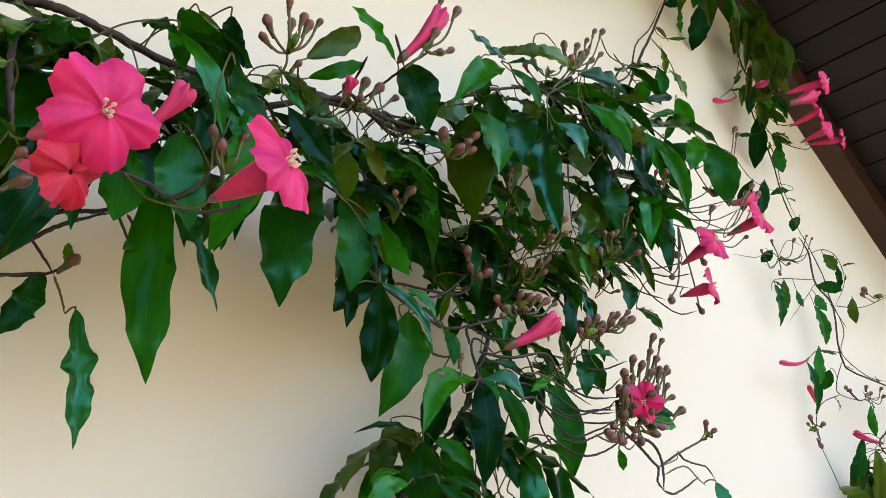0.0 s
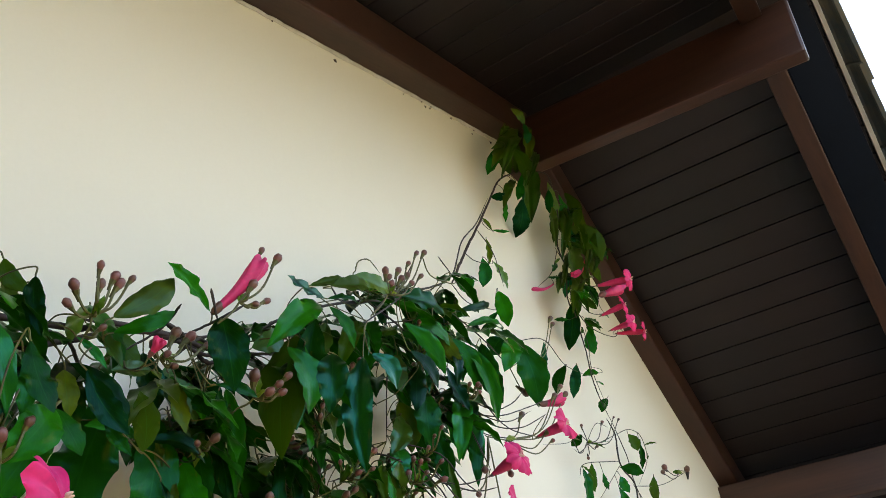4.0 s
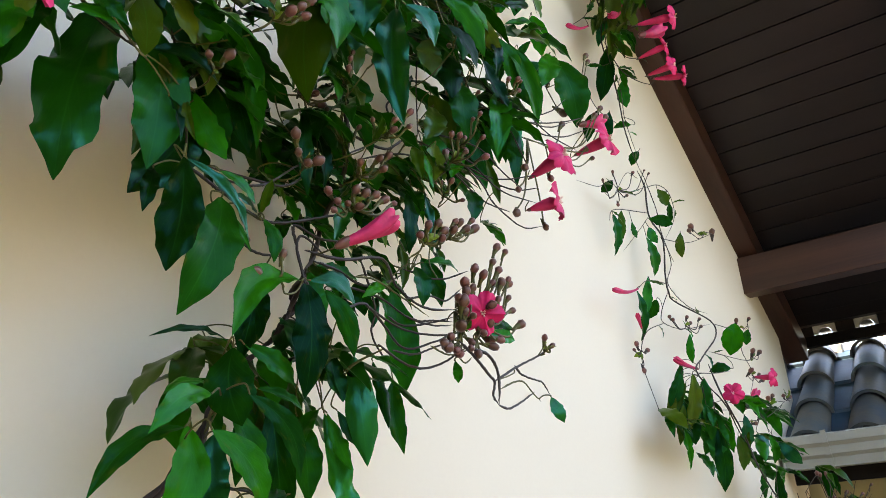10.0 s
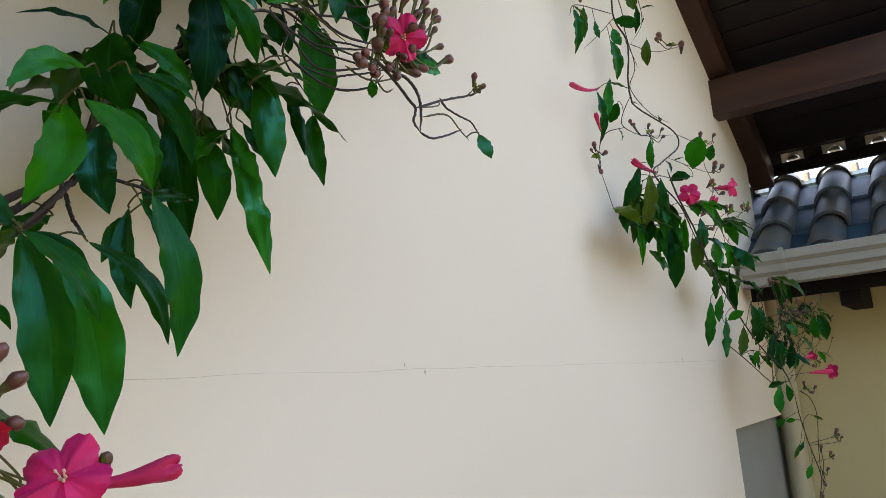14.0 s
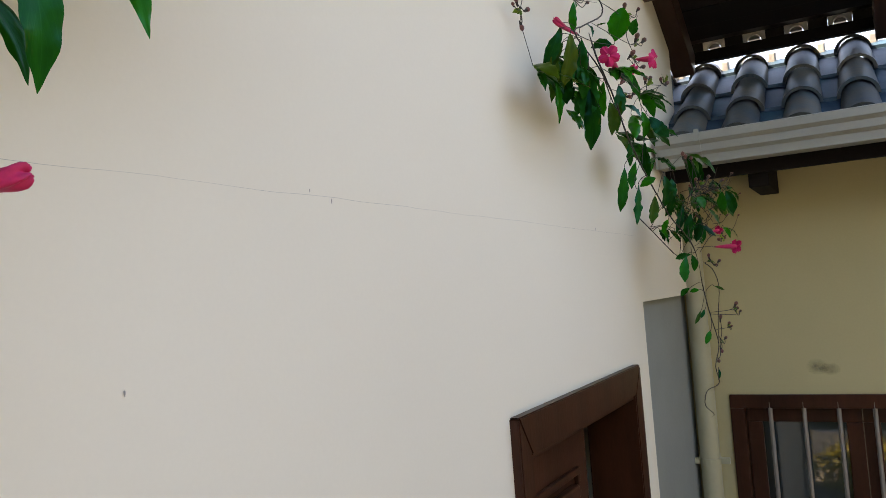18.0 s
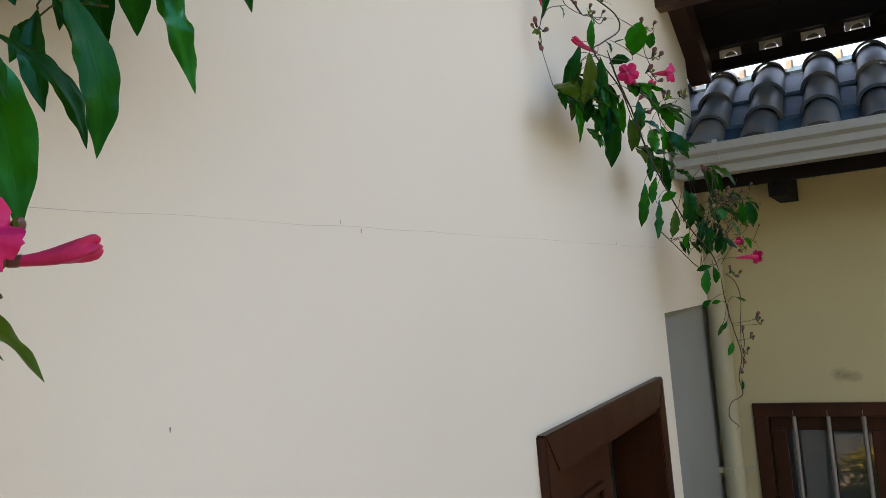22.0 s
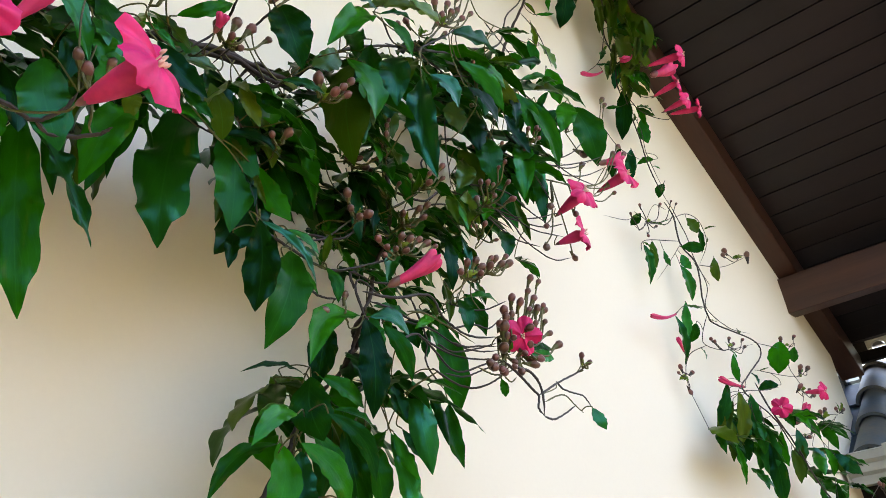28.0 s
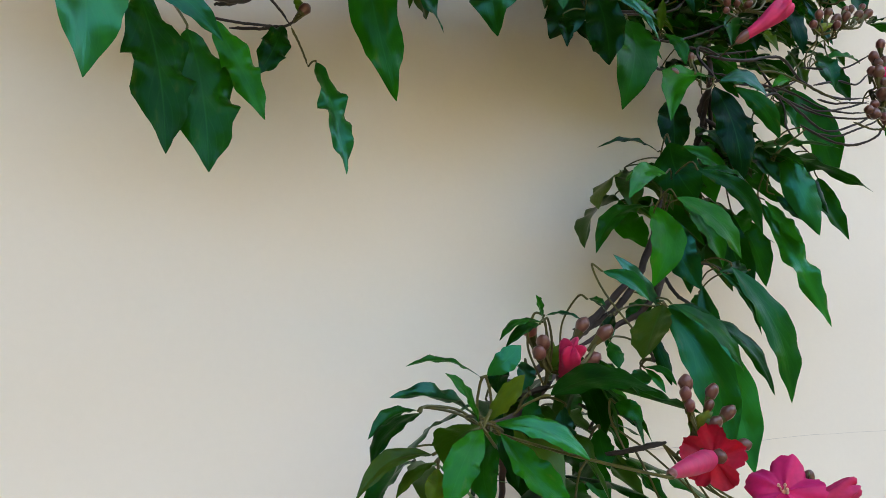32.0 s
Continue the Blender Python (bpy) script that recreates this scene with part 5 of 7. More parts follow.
leaf(MAIN, (0.230, 1.439, 3.180), (0.242, 1.518, 3.123), 0.027, bend=-0.2)
leaf(MAIN, (0.230, 1.449, 3.139), (0.242, 1.496, 3.093), 0.024, bend=-0.2)
leaf(MAIN, (0.220, 1.474, 3.203), (0.232, 1.558, 3.187), 0.025, bend=-0.3)
leaf(MAIN, (0.170, 1.499, 3.174), (0.182, 1.488, 3.105), 0.037, bend=0.0, olive=True)
leaf(MAIN, (0.170, 1.557, 3.178), (0.182, 1.520, 3.082), 0.035, bend=0.0)
leaf(MAIN, (0.180, 1.557, 3.126), (0.192, 1.543, 3.035), 0.041, bend=0.0)
leaf(MAIN, (0.170, 1.585, 3.074), (0.182, 1.600, 2.998), 0.030, bend=0.0)
leaf(MAIN, (0.160, 1.679, 3.163), (0.172, 1.658, 3.053), 0.041, bend=0.0)
leaf(MAIN, (0.190, 1.675, 3.112), (0.202, 1.645, 2.998), 0.024, bend=0.0)
leaf(MAIN, (0.190, 1.629, 3.246), (0.202, 1.682, 3.158), 0.033, bend=-0.2)
leaf(MAIN, (0.200, 1.650, 3.240), (0.212, 1.712, 3.113), 0.031, bend=-0.2)
leaf(MAIN, (0.180, 1.744, 3.285), (0.192, 1.775, 3.175), 0.043, bend=0.0)
leaf(MAIN, (0.200, 1.665, 3.280), (0.212, 1.787, 3.323), 0.019, bend=-0.2)
leaf(MAIN, (0.200, 1.633, 3.295), (0.212, 1.740, 3.356), 0.016, bend=0.2)
leaf(MAIN, (0.180, 1.888, 3.344), (0.192, 1.917, 3.212), 0.062, bend=0.0)
leaf(MAIN, (0.170, 1.890, 3.361), (0.182, 1.823, 3.265), 0.042, bend=0.0)
leaf(MAIN, (0.150, 1.526, 3.089), (0.162, 1.481, 3.011), 0.033, bend=0.0, olive=True)
leaf(MAIN, (0.150, 1.514, 3.043), (0.162, 1.498, 2.976), 0.033, bend=0.0)
leaf(MAIN, (0.160, 1.554, 3.033), (0.172, 1.522, 2.971), 0.024, bend=0.0)
leaf(MAIN, (0.220, 1.246, 3.071), (0.232, 1.250, 2.998), 0.028, bend=0.0)
leaf(MAIN, (0.240, 1.199, 3.045), (0.252, 1.223, 2.970), 0.037, bend=-0.2)
leaf(MAIN, (0.180, 1.313, 3.113), (0.192, 1.316, 3.040), 0.031, bend=0.0)
leaf(MAIN, (0.180, 1.329, 3.153), (0.192, 1.286, 3.067), 0.028, bend=0.0, olive=True)
leaf(MAIN, (0.200, 1.381, 3.168), (0.212, 1.319, 3.072), 0.026, bend=0.0, olive=True)
leaf(MAIN, (0.220, 1.535, 3.226), (0.232, 1.584, 3.162), 0.022, bend=0.0, olive=True)
leaf(MAIN, (0.200, 1.587, 3.175), (0.212, 1.620, 3.106), 0.026, bend=0.0)
leaf(MAIN, (0.200, 1.099, 2.529), (0.212, 1.111, 2.414), 0.032, bend=-0.2)
leaf(MAIN, (0.170, 1.139, 2.535), (0.182, 1.165, 2.406), 0.037, bend=-0.2)
leaf(MAIN, (0.210, 1.095, 2.528), (0.222, 1.138, 2.474), 0.018, bend=-0.3)
leaf(MAIN, (0.310, 0.860, 2.431), (0.322, 0.813, 2.441), 0.013, bend=0.0)
leaf(MAIN, (0.310, 0.864, 2.431), (0.322, 0.880, 2.449), 0.011, bend=0.0, olive=True)
leaf(MAIN, (0.320, 0.854, 2.429), (0.332, 0.835, 2.448), 0.008, bend=0.0)
leaf(MAIN, (0.270, 0.851, 2.444), (0.282, 0.818, 2.420), 0.012, bend=0.3)
leaf(MAIN, (0.260, 0.855, 2.447), (0.272, 0.822, 2.433), 0.008, bend=0.2)
leaf(MAIN, (0.300, 0.866, 2.431), (0.312, 0.841, 2.412), 0.022, bend=0.0, olive=True)
leaf(MAIN, (0.320, 0.855, 2.426), (0.332, 0.827, 2.394), 0.015, bend=0.0)
leaf(MAIN, (0.290, 0.877, 2.430), (0.302, 0.864, 2.394), 0.016, bend=0.0)
leaf(MAIN, (0.310, 0.868, 2.430), (0.322, 0.908, 2.410), 0.013, bend=-0.2)
leaf(MAIN, (0.300, 0.876, 2.427), (0.312, 0.899, 2.392), 0.016, bend=0.0)
leaf(MAIN, (0.270, 0.888, 2.461), (0.282, 0.841, 2.465), 0.007, bend=0.6)
leaf(MAIN, (0.270, 0.892, 2.462), (0.282, 0.908, 2.475), 0.013, bend=0.0)
leaf(MAIN, (0.240, 0.955, 2.502), (0.252, 0.915, 2.487), 0.007, bend=0.5)
leaf(MAIN, (0.240, 0.956, 2.505), (0.252, 0.944, 2.515), 0.006, bend=0.0)
leaf(MAIN, (0.240, 0.958, 2.506), (0.252, 0.976, 2.500), 0.005, bend=-0.4)
leaf(MAIN, (0.230, 0.960, 2.504), (0.242, 0.925, 2.486), 0.007, bend=0.3)
leaf(MAIN, (0.240, 0.951, 2.457), (0.252, 1.023, 2.456), 0.029, bend=-0.2)
leaf(MAIN, (0.200, 1.039, 2.502), (0.212, 1.031, 2.480), 0.012, bend=0.0)
leaf(MAIN, (0.200, 1.046, 2.555), (0.212, 1.073, 2.529), 0.013, bend=-0.3)
leaf(MAIN, (0.190, 1.035, 2.537), (0.202, 1.040, 2.529), 0.008, bend=0.0)
leaf(MAIN, (0.290, 0.845, 2.421), (0.302, 0.802, 2.404), 0.009, bend=0.5, olive=True)
leaf(MAIN, (0.280, 0.851, 2.419), (0.292, 0.824, 2.404), 0.006, bend=0.3, olive=True)
leaf(MAIN, (0.280, 0.852, 2.416), (0.292, 0.839, 2.397), 0.011, bend=0.0, olive=True)
leaf(MAIN, (0.220, 1.015, 2.455), (0.232, 1.024, 2.441), 0.013, bend=0.0)
leaf(MAIN, (0.220, 0.951, 2.462), (0.232, 0.946, 2.436), 0.013, bend=0.0)
leaf(MAIN, (0.200, 0.990, 2.458), (0.212, 0.980, 2.431), 0.014, bend=0.0)
leaf(MAIN, (0.200, 1.014, 2.443), (0.212, 1.006, 2.416), 0.015, bend=0.0)
leaf(MAIN, (0.200, 0.952, 2.489), (0.212, 0.933, 2.464), 0.014, bend=0.0)
leaf(MAIN, (0.200, 0.965, 2.488), (0.212, 0.951, 2.467), 0.013, bend=0.0)
leaf(MAIN, (0.170, 0.813, 2.924), (0.182, 0.738, 2.776), 0.073, bend=0.0)
leaf(MAIN, (0.200, 0.818, 2.870), (0.212, 0.788, 2.745), 0.038, bend=0.0)
leaf(MAIN, (0.200, 0.779, 2.808), (0.212, 0.789, 2.747), 0.016, bend=0.0)
leaf(MAIN, (0.150, 0.773, 2.847), (0.162, 0.782, 2.805), 0.013, bend=0.0)
leaf(MAIN, (0.270, 0.760, 2.850), (0.282, 0.719, 2.807), 0.018, bend=0.2, olive=True)
leaf(MAIN, (0.240, 0.745, 2.904), (0.252, 0.743, 2.849), 0.022, bend=0.0)
leaf(MAIN, (0.220, 0.783, 2.918), (0.232, 0.801, 2.912), 0.018, bend=0.0)
leaf(MAIN, (0.250, 0.721, 2.881), (0.262, 0.737, 2.864), 0.009, bend=-0.2)
leaf(MAIN, (0.210, 0.805, 2.953), (0.222, 0.786, 2.904), 0.019, bend=0.0)
leaf(MAIN, (0.230, 0.824, 2.933), (0.242, 0.823, 2.877), 0.015, bend=0.0, olive=True)
leaf(MAIN, (0.170, 0.880, 2.911), (0.182, 0.894, 2.845), 0.029, bend=0.0)
leaf(MAIN, (0.240, 0.911, 2.913), (0.252, 0.893, 2.851), 0.021, bend=0.0)
leaf(MAIN, (0.240, 0.927, 2.921), (0.252, 0.920, 2.877), 0.018, bend=0.0)
leaf(MAIN, (0.240, 0.988, 2.977), (0.252, 1.040, 3.017), 0.016, bend=0.3)
leaf(MAIN, (0.200, 0.978, 2.896), (0.212, 0.930, 2.804), 0.033, bend=0.0)
leaf(MAIN, (0.212, 1.094, 2.821), (0.224, 1.078, 2.718), 0.033, bend=0.0)
leaf(MAIN, (0.190, 1.148, 2.813), (0.202, 1.104, 2.703), 0.037, bend=0.0)
leaf(MAIN, (0.200, 1.106, 2.828), (0.212, 1.160, 2.772), 0.014, bend=-0.2)
leaf(MAIN, (0.190, 1.145, 2.836), (0.202, 1.174, 2.812), 0.011, bend=-0.2)
leaf(FAR, (0.090, 2.542, 4.128), (0.102, 2.504, 3.944), 0.040, bend=0.0, olive=True)
leaf(FAR, (0.100, 2.655, 4.186), (0.112, 2.640, 4.024), 0.039, bend=0.3, olive=True)
leaf(FAR, (0.120, 2.611, 4.081), (0.132, 2.676, 3.962), 0.052, bend=-0.3, olive=True)
leaf(FAR, (0.110, 2.585, 4.082), (0.122, 2.556, 3.934), 0.027, bend=0.0, olive=True)
leaf(FAR, (0.090, 2.562, 3.987), (0.102, 2.479, 3.776), 0.048, bend=0.0, olive=True)
leaf(FAR, (0.070, 2.556, 3.957), (0.082, 2.432, 3.746), 0.022, bend=0.0, olive=True)
leaf(FAR, (0.120, 2.623, 3.989), (0.132, 2.489, 3.804), 0.021, bend=0.0, olive=True)
leaf(FAR, (0.110, 2.550, 3.909), (0.122, 2.542, 3.802), 0.023, bend=0.0, olive=True)
leaf(FAR, (0.100, 2.651, 3.901), (0.112, 2.393, 3.665), 0.041, bend=0.3, olive=True)
leaf(FAR, (0.100, 2.555, 3.786), (0.112, 2.585, 3.755), 0.021, bend=0.0, olive=True)
leaf(FAR, (0.070, 2.506, 4.100), (0.082, 2.441, 3.915), 0.025, bend=0.3, olive=True)
leaf(FAR, (0.130, 2.661, 4.096), (0.142, 2.628, 3.984), 0.024, bend=0.0, olive=True)
leaf(FAR, (0.120, 2.671, 3.981), (0.132, 2.541, 3.838), 0.017, bend=0.0, olive=True)
leaf(FAR, (0.090, 2.547, 3.805), (0.102, 2.447, 3.673), 0.018, bend=0.0, olive=True)
leaf(FAR, (0.060, 2.506, 3.873), (0.072, 2.408, 3.733), 0.023, bend=0.0, olive=True)
leaf(MAIN, (0.230, 1.472, 2.754), (0.242, 1.511, 2.753), 0.024, bend=0.0)
leaf(MAIN, (0.220, 1.499, 2.768), (0.232, 1.532, 2.765), 0.017, bend=0.0)
leaf(MAIN, (0.120, 1.394, 2.817), (0.132, 1.392, 2.777), 0.024, bend=0.0)
leaf(MAIN, (0.150, 1.437, 2.865), (0.162, 1.418, 2.800), 0.013, bend=0.0, olive=True)
leaf(MAIN, (0.170, 1.479, 2.872), (0.182, 1.474, 2.830), 0.011, bend=0.0, olive=True)
leaf(MAIN, (0.140, 1.310, 2.809), (0.152, 1.360, 2.803), 0.017, bend=0.0)
leaf(MAIN, (0.120, 1.430, 2.818), (0.132, 1.436, 2.769), 0.015, bend=0.0)
leaf(MAIN, (0.120, 1.321, 2.810), (0.132, 1.331, 2.761), 0.022, bend=0.0)
leaf(FAR, (0.080, 2.321, 4.308), (0.092, 2.075, 3.978), 0.047, bend=0.0, olive=True)
leaf(FAR, (0.100, 2.287, 4.229), (0.112, 2.084, 3.941), 0.031, bend=0.3, olive=True)
leaf(FAR, (0.090, 2.349, 4.343), (0.102, 2.304, 4.128), 0.037, bend=0.0, olive=True)
leaf(FAR, (0.120, 2.164, 4.091), (0.132, 2.196, 3.972), 0.040, bend=-0.3, olive=True)
leaf(FAR, (0.080, 2.235, 4.157), (0.092, 2.095, 4.061), 0.025, bend=0.3, olive=True)
leaf(FAR, (0.100, 2.309, 4.155), (0.112, 2.201, 3.832), 0.046, bend=0.0, olive=True)
leaf(FAR, (0.120, 2.325, 4.188), (0.132, 2.153, 3.910), 0.028, bend=0.0, olive=True)
leaf(FAR, (0.060, 2.275, 4.304), (0.072, 2.169, 4.157), 0.023, bend=0.0, olive=True)
leaf(FAR, (0.070, 2.258, 4.060), (0.082, 2.124, 3.866), 0.027, bend=0.0, olive=True)
leaf(FAR, (0.100, 2.557, 4.186), (0.112, 2.565, 4.036), 0.039, bend=-0.3, olive=True)
leaf(FAR, (0.090, 2.597, 4.135), (0.102, 2.435, 3.879), 0.037, bend=0.0, olive=True)
leaf(FAR, (0.100, 2.628, 4.079), (0.112, 2.621, 3.917), 0.035, bend=0.0, olive=True)
leaf(FAR, (0.090, 2.555, 3.951), (0.102, 2.543, 3.800), 0.033, bend=0.3, olive=True)
leaf(FAR, (0.100, 2.646, 3.978), (0.112, 2.675, 3.892), 0.028, bend=0.0, olive=True)
stem(MAIN, 0.0016, (0.250, 1.393, 2.723), (0.250, 1.417, 2.712), (0.250, 1.442, 2.697), (0.250, 1.453, 2.690), (0.250, 1.448, 2.676), (0.250, 1.458, 2.667))
stem(MAIN, 0.0018, (0.250, 1.400, 2.718), (0.250, 1.428, 2.719), (0.250, 1.445, 2.717), (0.250, 1.458, 2.708), (0.250, 1.462, 2.692), (0.250, 1.458, 2.667))
stem(MAIN, 0.0013, (0.250, 1.458, 2.667), (0.250, 1.478, 2.666), (0.250, 1.506, 2.676), (0.250, 1.537, 2.690))
stem(MAIN, 0.0013, (0.250, 1.451, 2.690), (0.250, 1.500, 2.712), (0.250, 1.554, 2.733), (0.250, 1.572, 2.741), (0.250, 1.590, 2.751))
stem(MAIN, 0.001, (0.250, 1.465, 2.685), (0.250, 1.495, 2.696), (0.250, 1.515, 2.698), (0.250, 1.534, 2.688), (0.250, 1.550, 2.681))
stem(MAIN, 0.0012, (0.250, 1.498, 2.714), (0.250, 1.512, 2.706), (0.250, 1.542, 2.704), (0.250, 1.559, 2.703), (0.250, 1.574, 2.691))
stem(MAIN, 0.0008, (0.250, 1.554, 2.733), (0.250, 1.568, 2.744), (0.250, 1.574, 2.756))
stem(MAIN, 0.0008, (0.250, 1.462, 2.694), (0.250, 1.494, 2.705), (0.250, 1.495, 2.711))
stem(MAIN, 0.0017, (0.190, 1.243, 2.793), (0.190, 1.291, 2.797), (0.190, 1.353, 2.814), (0.190, 1.375, 2.790), (0.190, 1.421, 2.777), (0.190, 1.485, 2.787))
stem(MAIN, 0.0014, (0.200, 1.279, 2.742), (0.200, 1.311, 2.755), (0.200, 1.337, 2.741), (0.200, 1.369, 2.722), (0.200, 1.421, 2.737), (0.200, 1.470, 2.759))
stem(MAIN, 0.0014, (0.210, 1.317, 2.715), (0.210, 1.354, 2.703), (0.210, 1.389, 2.703), (0.210, 1.434, 2.719), (0.210, 1.459, 2.740))
stem(MAIN, 0.0012, (0.210, 1.360, 2.768), (0.210, 1.404, 2.781), (0.210, 1.435, 2.783), (0.210, 1.467, 2.804))
stem(MAIN, 0.0012, (0.200, 1.345, 2.750), (0.200, 1.369, 2.745), (0.200, 1.414, 2.756), (0.200, 1.464, 2.773))
stem(MAIN, 0.0013, (0.170, 1.342, 2.818), (0.170, 1.363, 2.770), (0.170, 1.357, 2.739), (0.170, 1.384, 2.710))
buds(MAIN, (0.250, 1.561, 2.735), 0.0042, (0.260, 1.556, 2.751), (0.260, 1.571, 2.745))
buds(MAIN, (0.250, 1.337, 3.141), 0.0062, (0.260, 1.413, 3.255), (0.260, 1.436, 3.285), (0.260, 1.456, 3.296), (0.260, 1.358, 3.213), (0.260, 1.387, 3.229), (0.260, 1.408, 3.232), (0.260, 1.417, 3.223), (0.260, 1.443, 3.248), (0.260, 1.393, 3.219), (0.260, 1.369, 3.198))
stem(MAIN, 0.0012, (0.250, 1.337, 3.141), (0.250, 1.382, 3.197), (0.250, 1.417, 3.237), (0.250, 1.451, 3.294))
stem(MAIN, 0.0012, (0.250, 1.319, 3.121), (0.250, 1.394, 3.189), (0.250, 1.426, 3.230))
stem(MAIN, 0.001, (0.250, 1.466, 3.303), (0.250, 1.485, 3.276), (0.250, 1.540, 3.287), (0.250, 1.566, 3.302))
stem(MAIN, 0.001, (0.250, 1.305, 3.192), (0.250, 1.313, 3.213), (0.250, 1.335, 3.227), (0.250, 1.359, 3.217))
flower(MAIN, (0.355, 0.862, 2.758), (0.392, 0.882, 2.770), 0.062)
flower(MAIN, (0.360, 0.762, 2.735), (0.385, 0.777, 2.725), 0.039, True)
bloom_bud(MAIN, (0.370, 0.814, 2.777), (0.380, 0.826, 2.800), 0.014)
flower(MAIN, (0.235, 1.115, 2.368), (0.270, 1.086, 2.388), 0.048)
bloom_bud(MAIN, (0.235, 1.127, 2.380), (0.265, 1.159, 2.387), 0.016)
buds(MAIN, (0.235, 1.418, 2.736), 0.0068, (0.245, 1.420, 2.779), (0.245, 1.433, 2.786), (0.245, 1.413, 2.766), (0.245, 1.415, 2.756), (0.245, 1.405, 2.740), (0.245, 1.387, 2.727), (0.245, 1.375, 2.719), (0.245, 1.382, 2.716), (0.245, 1.395, 2.716), (0.245, 1.450, 2.748))
buds(MAIN, (0.240, 1.440, 2.740), 0.0058, (0.250, 1.451, 2.750), (0.250, 1.486, 2.803), (0.250, 1.475, 2.782), (0.250, 1.502, 2.811), (0.250, 1.498, 2.789), (0.250, 1.519, 2.763), (0.250, 1.469, 2.738), (0.250, 1.453, 2.728), (0.250, 1.413, 2.719), (0.250, 1.425, 2.716))
stem(MAIN, 0.0013, (0.200, 1.308, 2.756), (0.200, 1.345, 2.745), (0.200, 1.386, 2.741), (0.200, 1.441, 2.748), (0.200, 1.494, 2.764))
stem(MAIN, 0.0013, (0.190, 1.276, 2.766), (0.190, 1.310, 2.772), (0.190, 1.350, 2.771), (0.190, 1.391, 2.760), (0.190, 1.436, 2.760), (0.190, 1.477, 2.768))
stem(MAIN, 0.0012, (0.200, 1.351, 2.717), (0.200, 1.384, 2.718), (0.200, 1.420, 2.731), (0.200, 1.456, 2.745), (0.200, 1.483, 2.758))
stem(MAIN, 0.0012, (0.210, 1.358, 2.751), (0.210, 1.382, 2.750), (0.210, 1.411, 2.756), (0.210, 1.444, 2.761))
stem(MAIN, 0.0011, (0.200, 1.298, 2.779), (0.200, 1.328, 2.783), (0.200, 1.372, 2.774), (0.200, 1.415, 2.763))
stem(MAIN, 0.0011, (0.220, 1.428, 2.733), (0.220, 1.436, 2.720), (0.220, 1.448, 2.715), (0.220, 1.461, 2.723))
stem(MAIN, 0.0011, (0.220, 1.386, 2.723), (0.220, 1.412, 2.719), (0.220, 1.439, 2.724), (0.220, 1.473, 2.740))
stem(MAIN, 0.0014, (0.160, 1.285, 2.802), (0.160, 1.321, 2.801), (0.160, 1.351, 2.794), (0.160, 1.385, 2.801), (0.160, 1.442, 2.832))
# stems, buds and flowers of the creepers
stem(MAIN, 0.0038, (0.160, 0.750, 2.978), (0.170, 0.781, 2.984), (0.180, 0.804, 2.980), (0.170, 0.843, 2.987), (0.160, 0.896, 2.993), (0.160, 0.962, 3.007), (0.160, 1.024, 3.025), (0.160, 1.086, 3.047), (0.150, 1.166, 3.063), (0.140, 1.237, 3.086), (0.120, 1.352, 3.136))
stem(MAIN, 0.0042, (0.130, 0.751, 2.954), (0.130, 0.775, 2.954), (0.130, 0.806, 2.949), (0.130, 0.848, 2.941), (0.120, 0.920, 2.964), (0.130, 0.947, 2.979), (0.130, 0.998, 3.012), (0.140, 1.064, 3.048), (0.130, 1.132, 3.074), (0.120, 1.218, 3.108))
stem(MAIN, 0.0028, (0.150, 1.010, 3.035), (0.150, 1.057, 3.048), (0.160, 1.109, 3.047), (0.150, 1.157, 3.052), (0.140, 1.209, 3.071))
stem(MAIN, 0.0030, (0.150, 1.101, 3.071), (0.130, 1.148, 3.075), (0.150, 1.166, 3.045), (0.130, 1.223, 3.102))
stem(MAIN, 0.0022, (0.140, 1.125, 3.039), (0.150, 1.149, 3.068), (0.130, 1.200, 3.077), (0.150, 1.229, 3.107), (0.170, 1.280, 3.151), (0.170, 1.385, 3.215), (0.160, 1.510, 3.280), (0.150, 1.645, 3.368))
stem(MAIN, 0.0032, (0.130, 1.237, 3.092), (0.120, 1.306, 3.080), (0.120, 1.368, 3.062), (0.120, 1.385, 3.000), (0.120, 1.373, 2.932), (0.120, 1.343, 2.878), (0.140, 1.308, 2.822), (0.170, 1.261, 2.782))
stem(MAIN, 0.0026, (0.170, 1.265, 2.786), (0.130, 1.288, 2.769), (0.120, 1.283, 2.745), (0.100, 1.281, 2.730))
stem(MAIN, 0.0022, (0.160, 1.271, 2.784), (0.120, 1.306, 2.761), (0.120, 1.296, 2.735), (0.100, 1.289, 2.725))
stem(MAIN, 0.0018, (0.250, 0.878, 2.810), (0.250, 0.891, 2.803), (0.260, 0.915, 2.809), (0.270, 0.922, 2.813))
stem(MAIN, 0.0018, (0.260, 0.840, 2.810), (0.250, 0.861, 2.814), (0.250, 0.878, 2.810), (0.260, 0.892, 2.820), (0.270, 0.896, 2.831))
stem(MAIN, 0.0022, (0.130, 0.788, 2.787), (0.130, 0.808, 2.797), (0.130, 0.827, 2.819), (0.130, 0.844, 2.837), (0.130, 0.877, 2.851), (0.140, 0.897, 2.876), (0.140, 0.917, 2.913))
stem(MAIN, 0.0014, (0.130, 0.823, 2.820), (0.130, 0.822, 2.831), (0.130, 0.828, 2.833), (0.130, 0.828, 2.821), (0.130, 0.824, 2.813), (0.130, 0.838, 2.796), (0.120, 0.851, 2.789))
stem(MAIN, 0.0013, (0.120, 0.801, 2.776), (0.120, 0.830, 2.782), (0.120, 0.850, 2.791), (0.130, 0.853, 2.794))
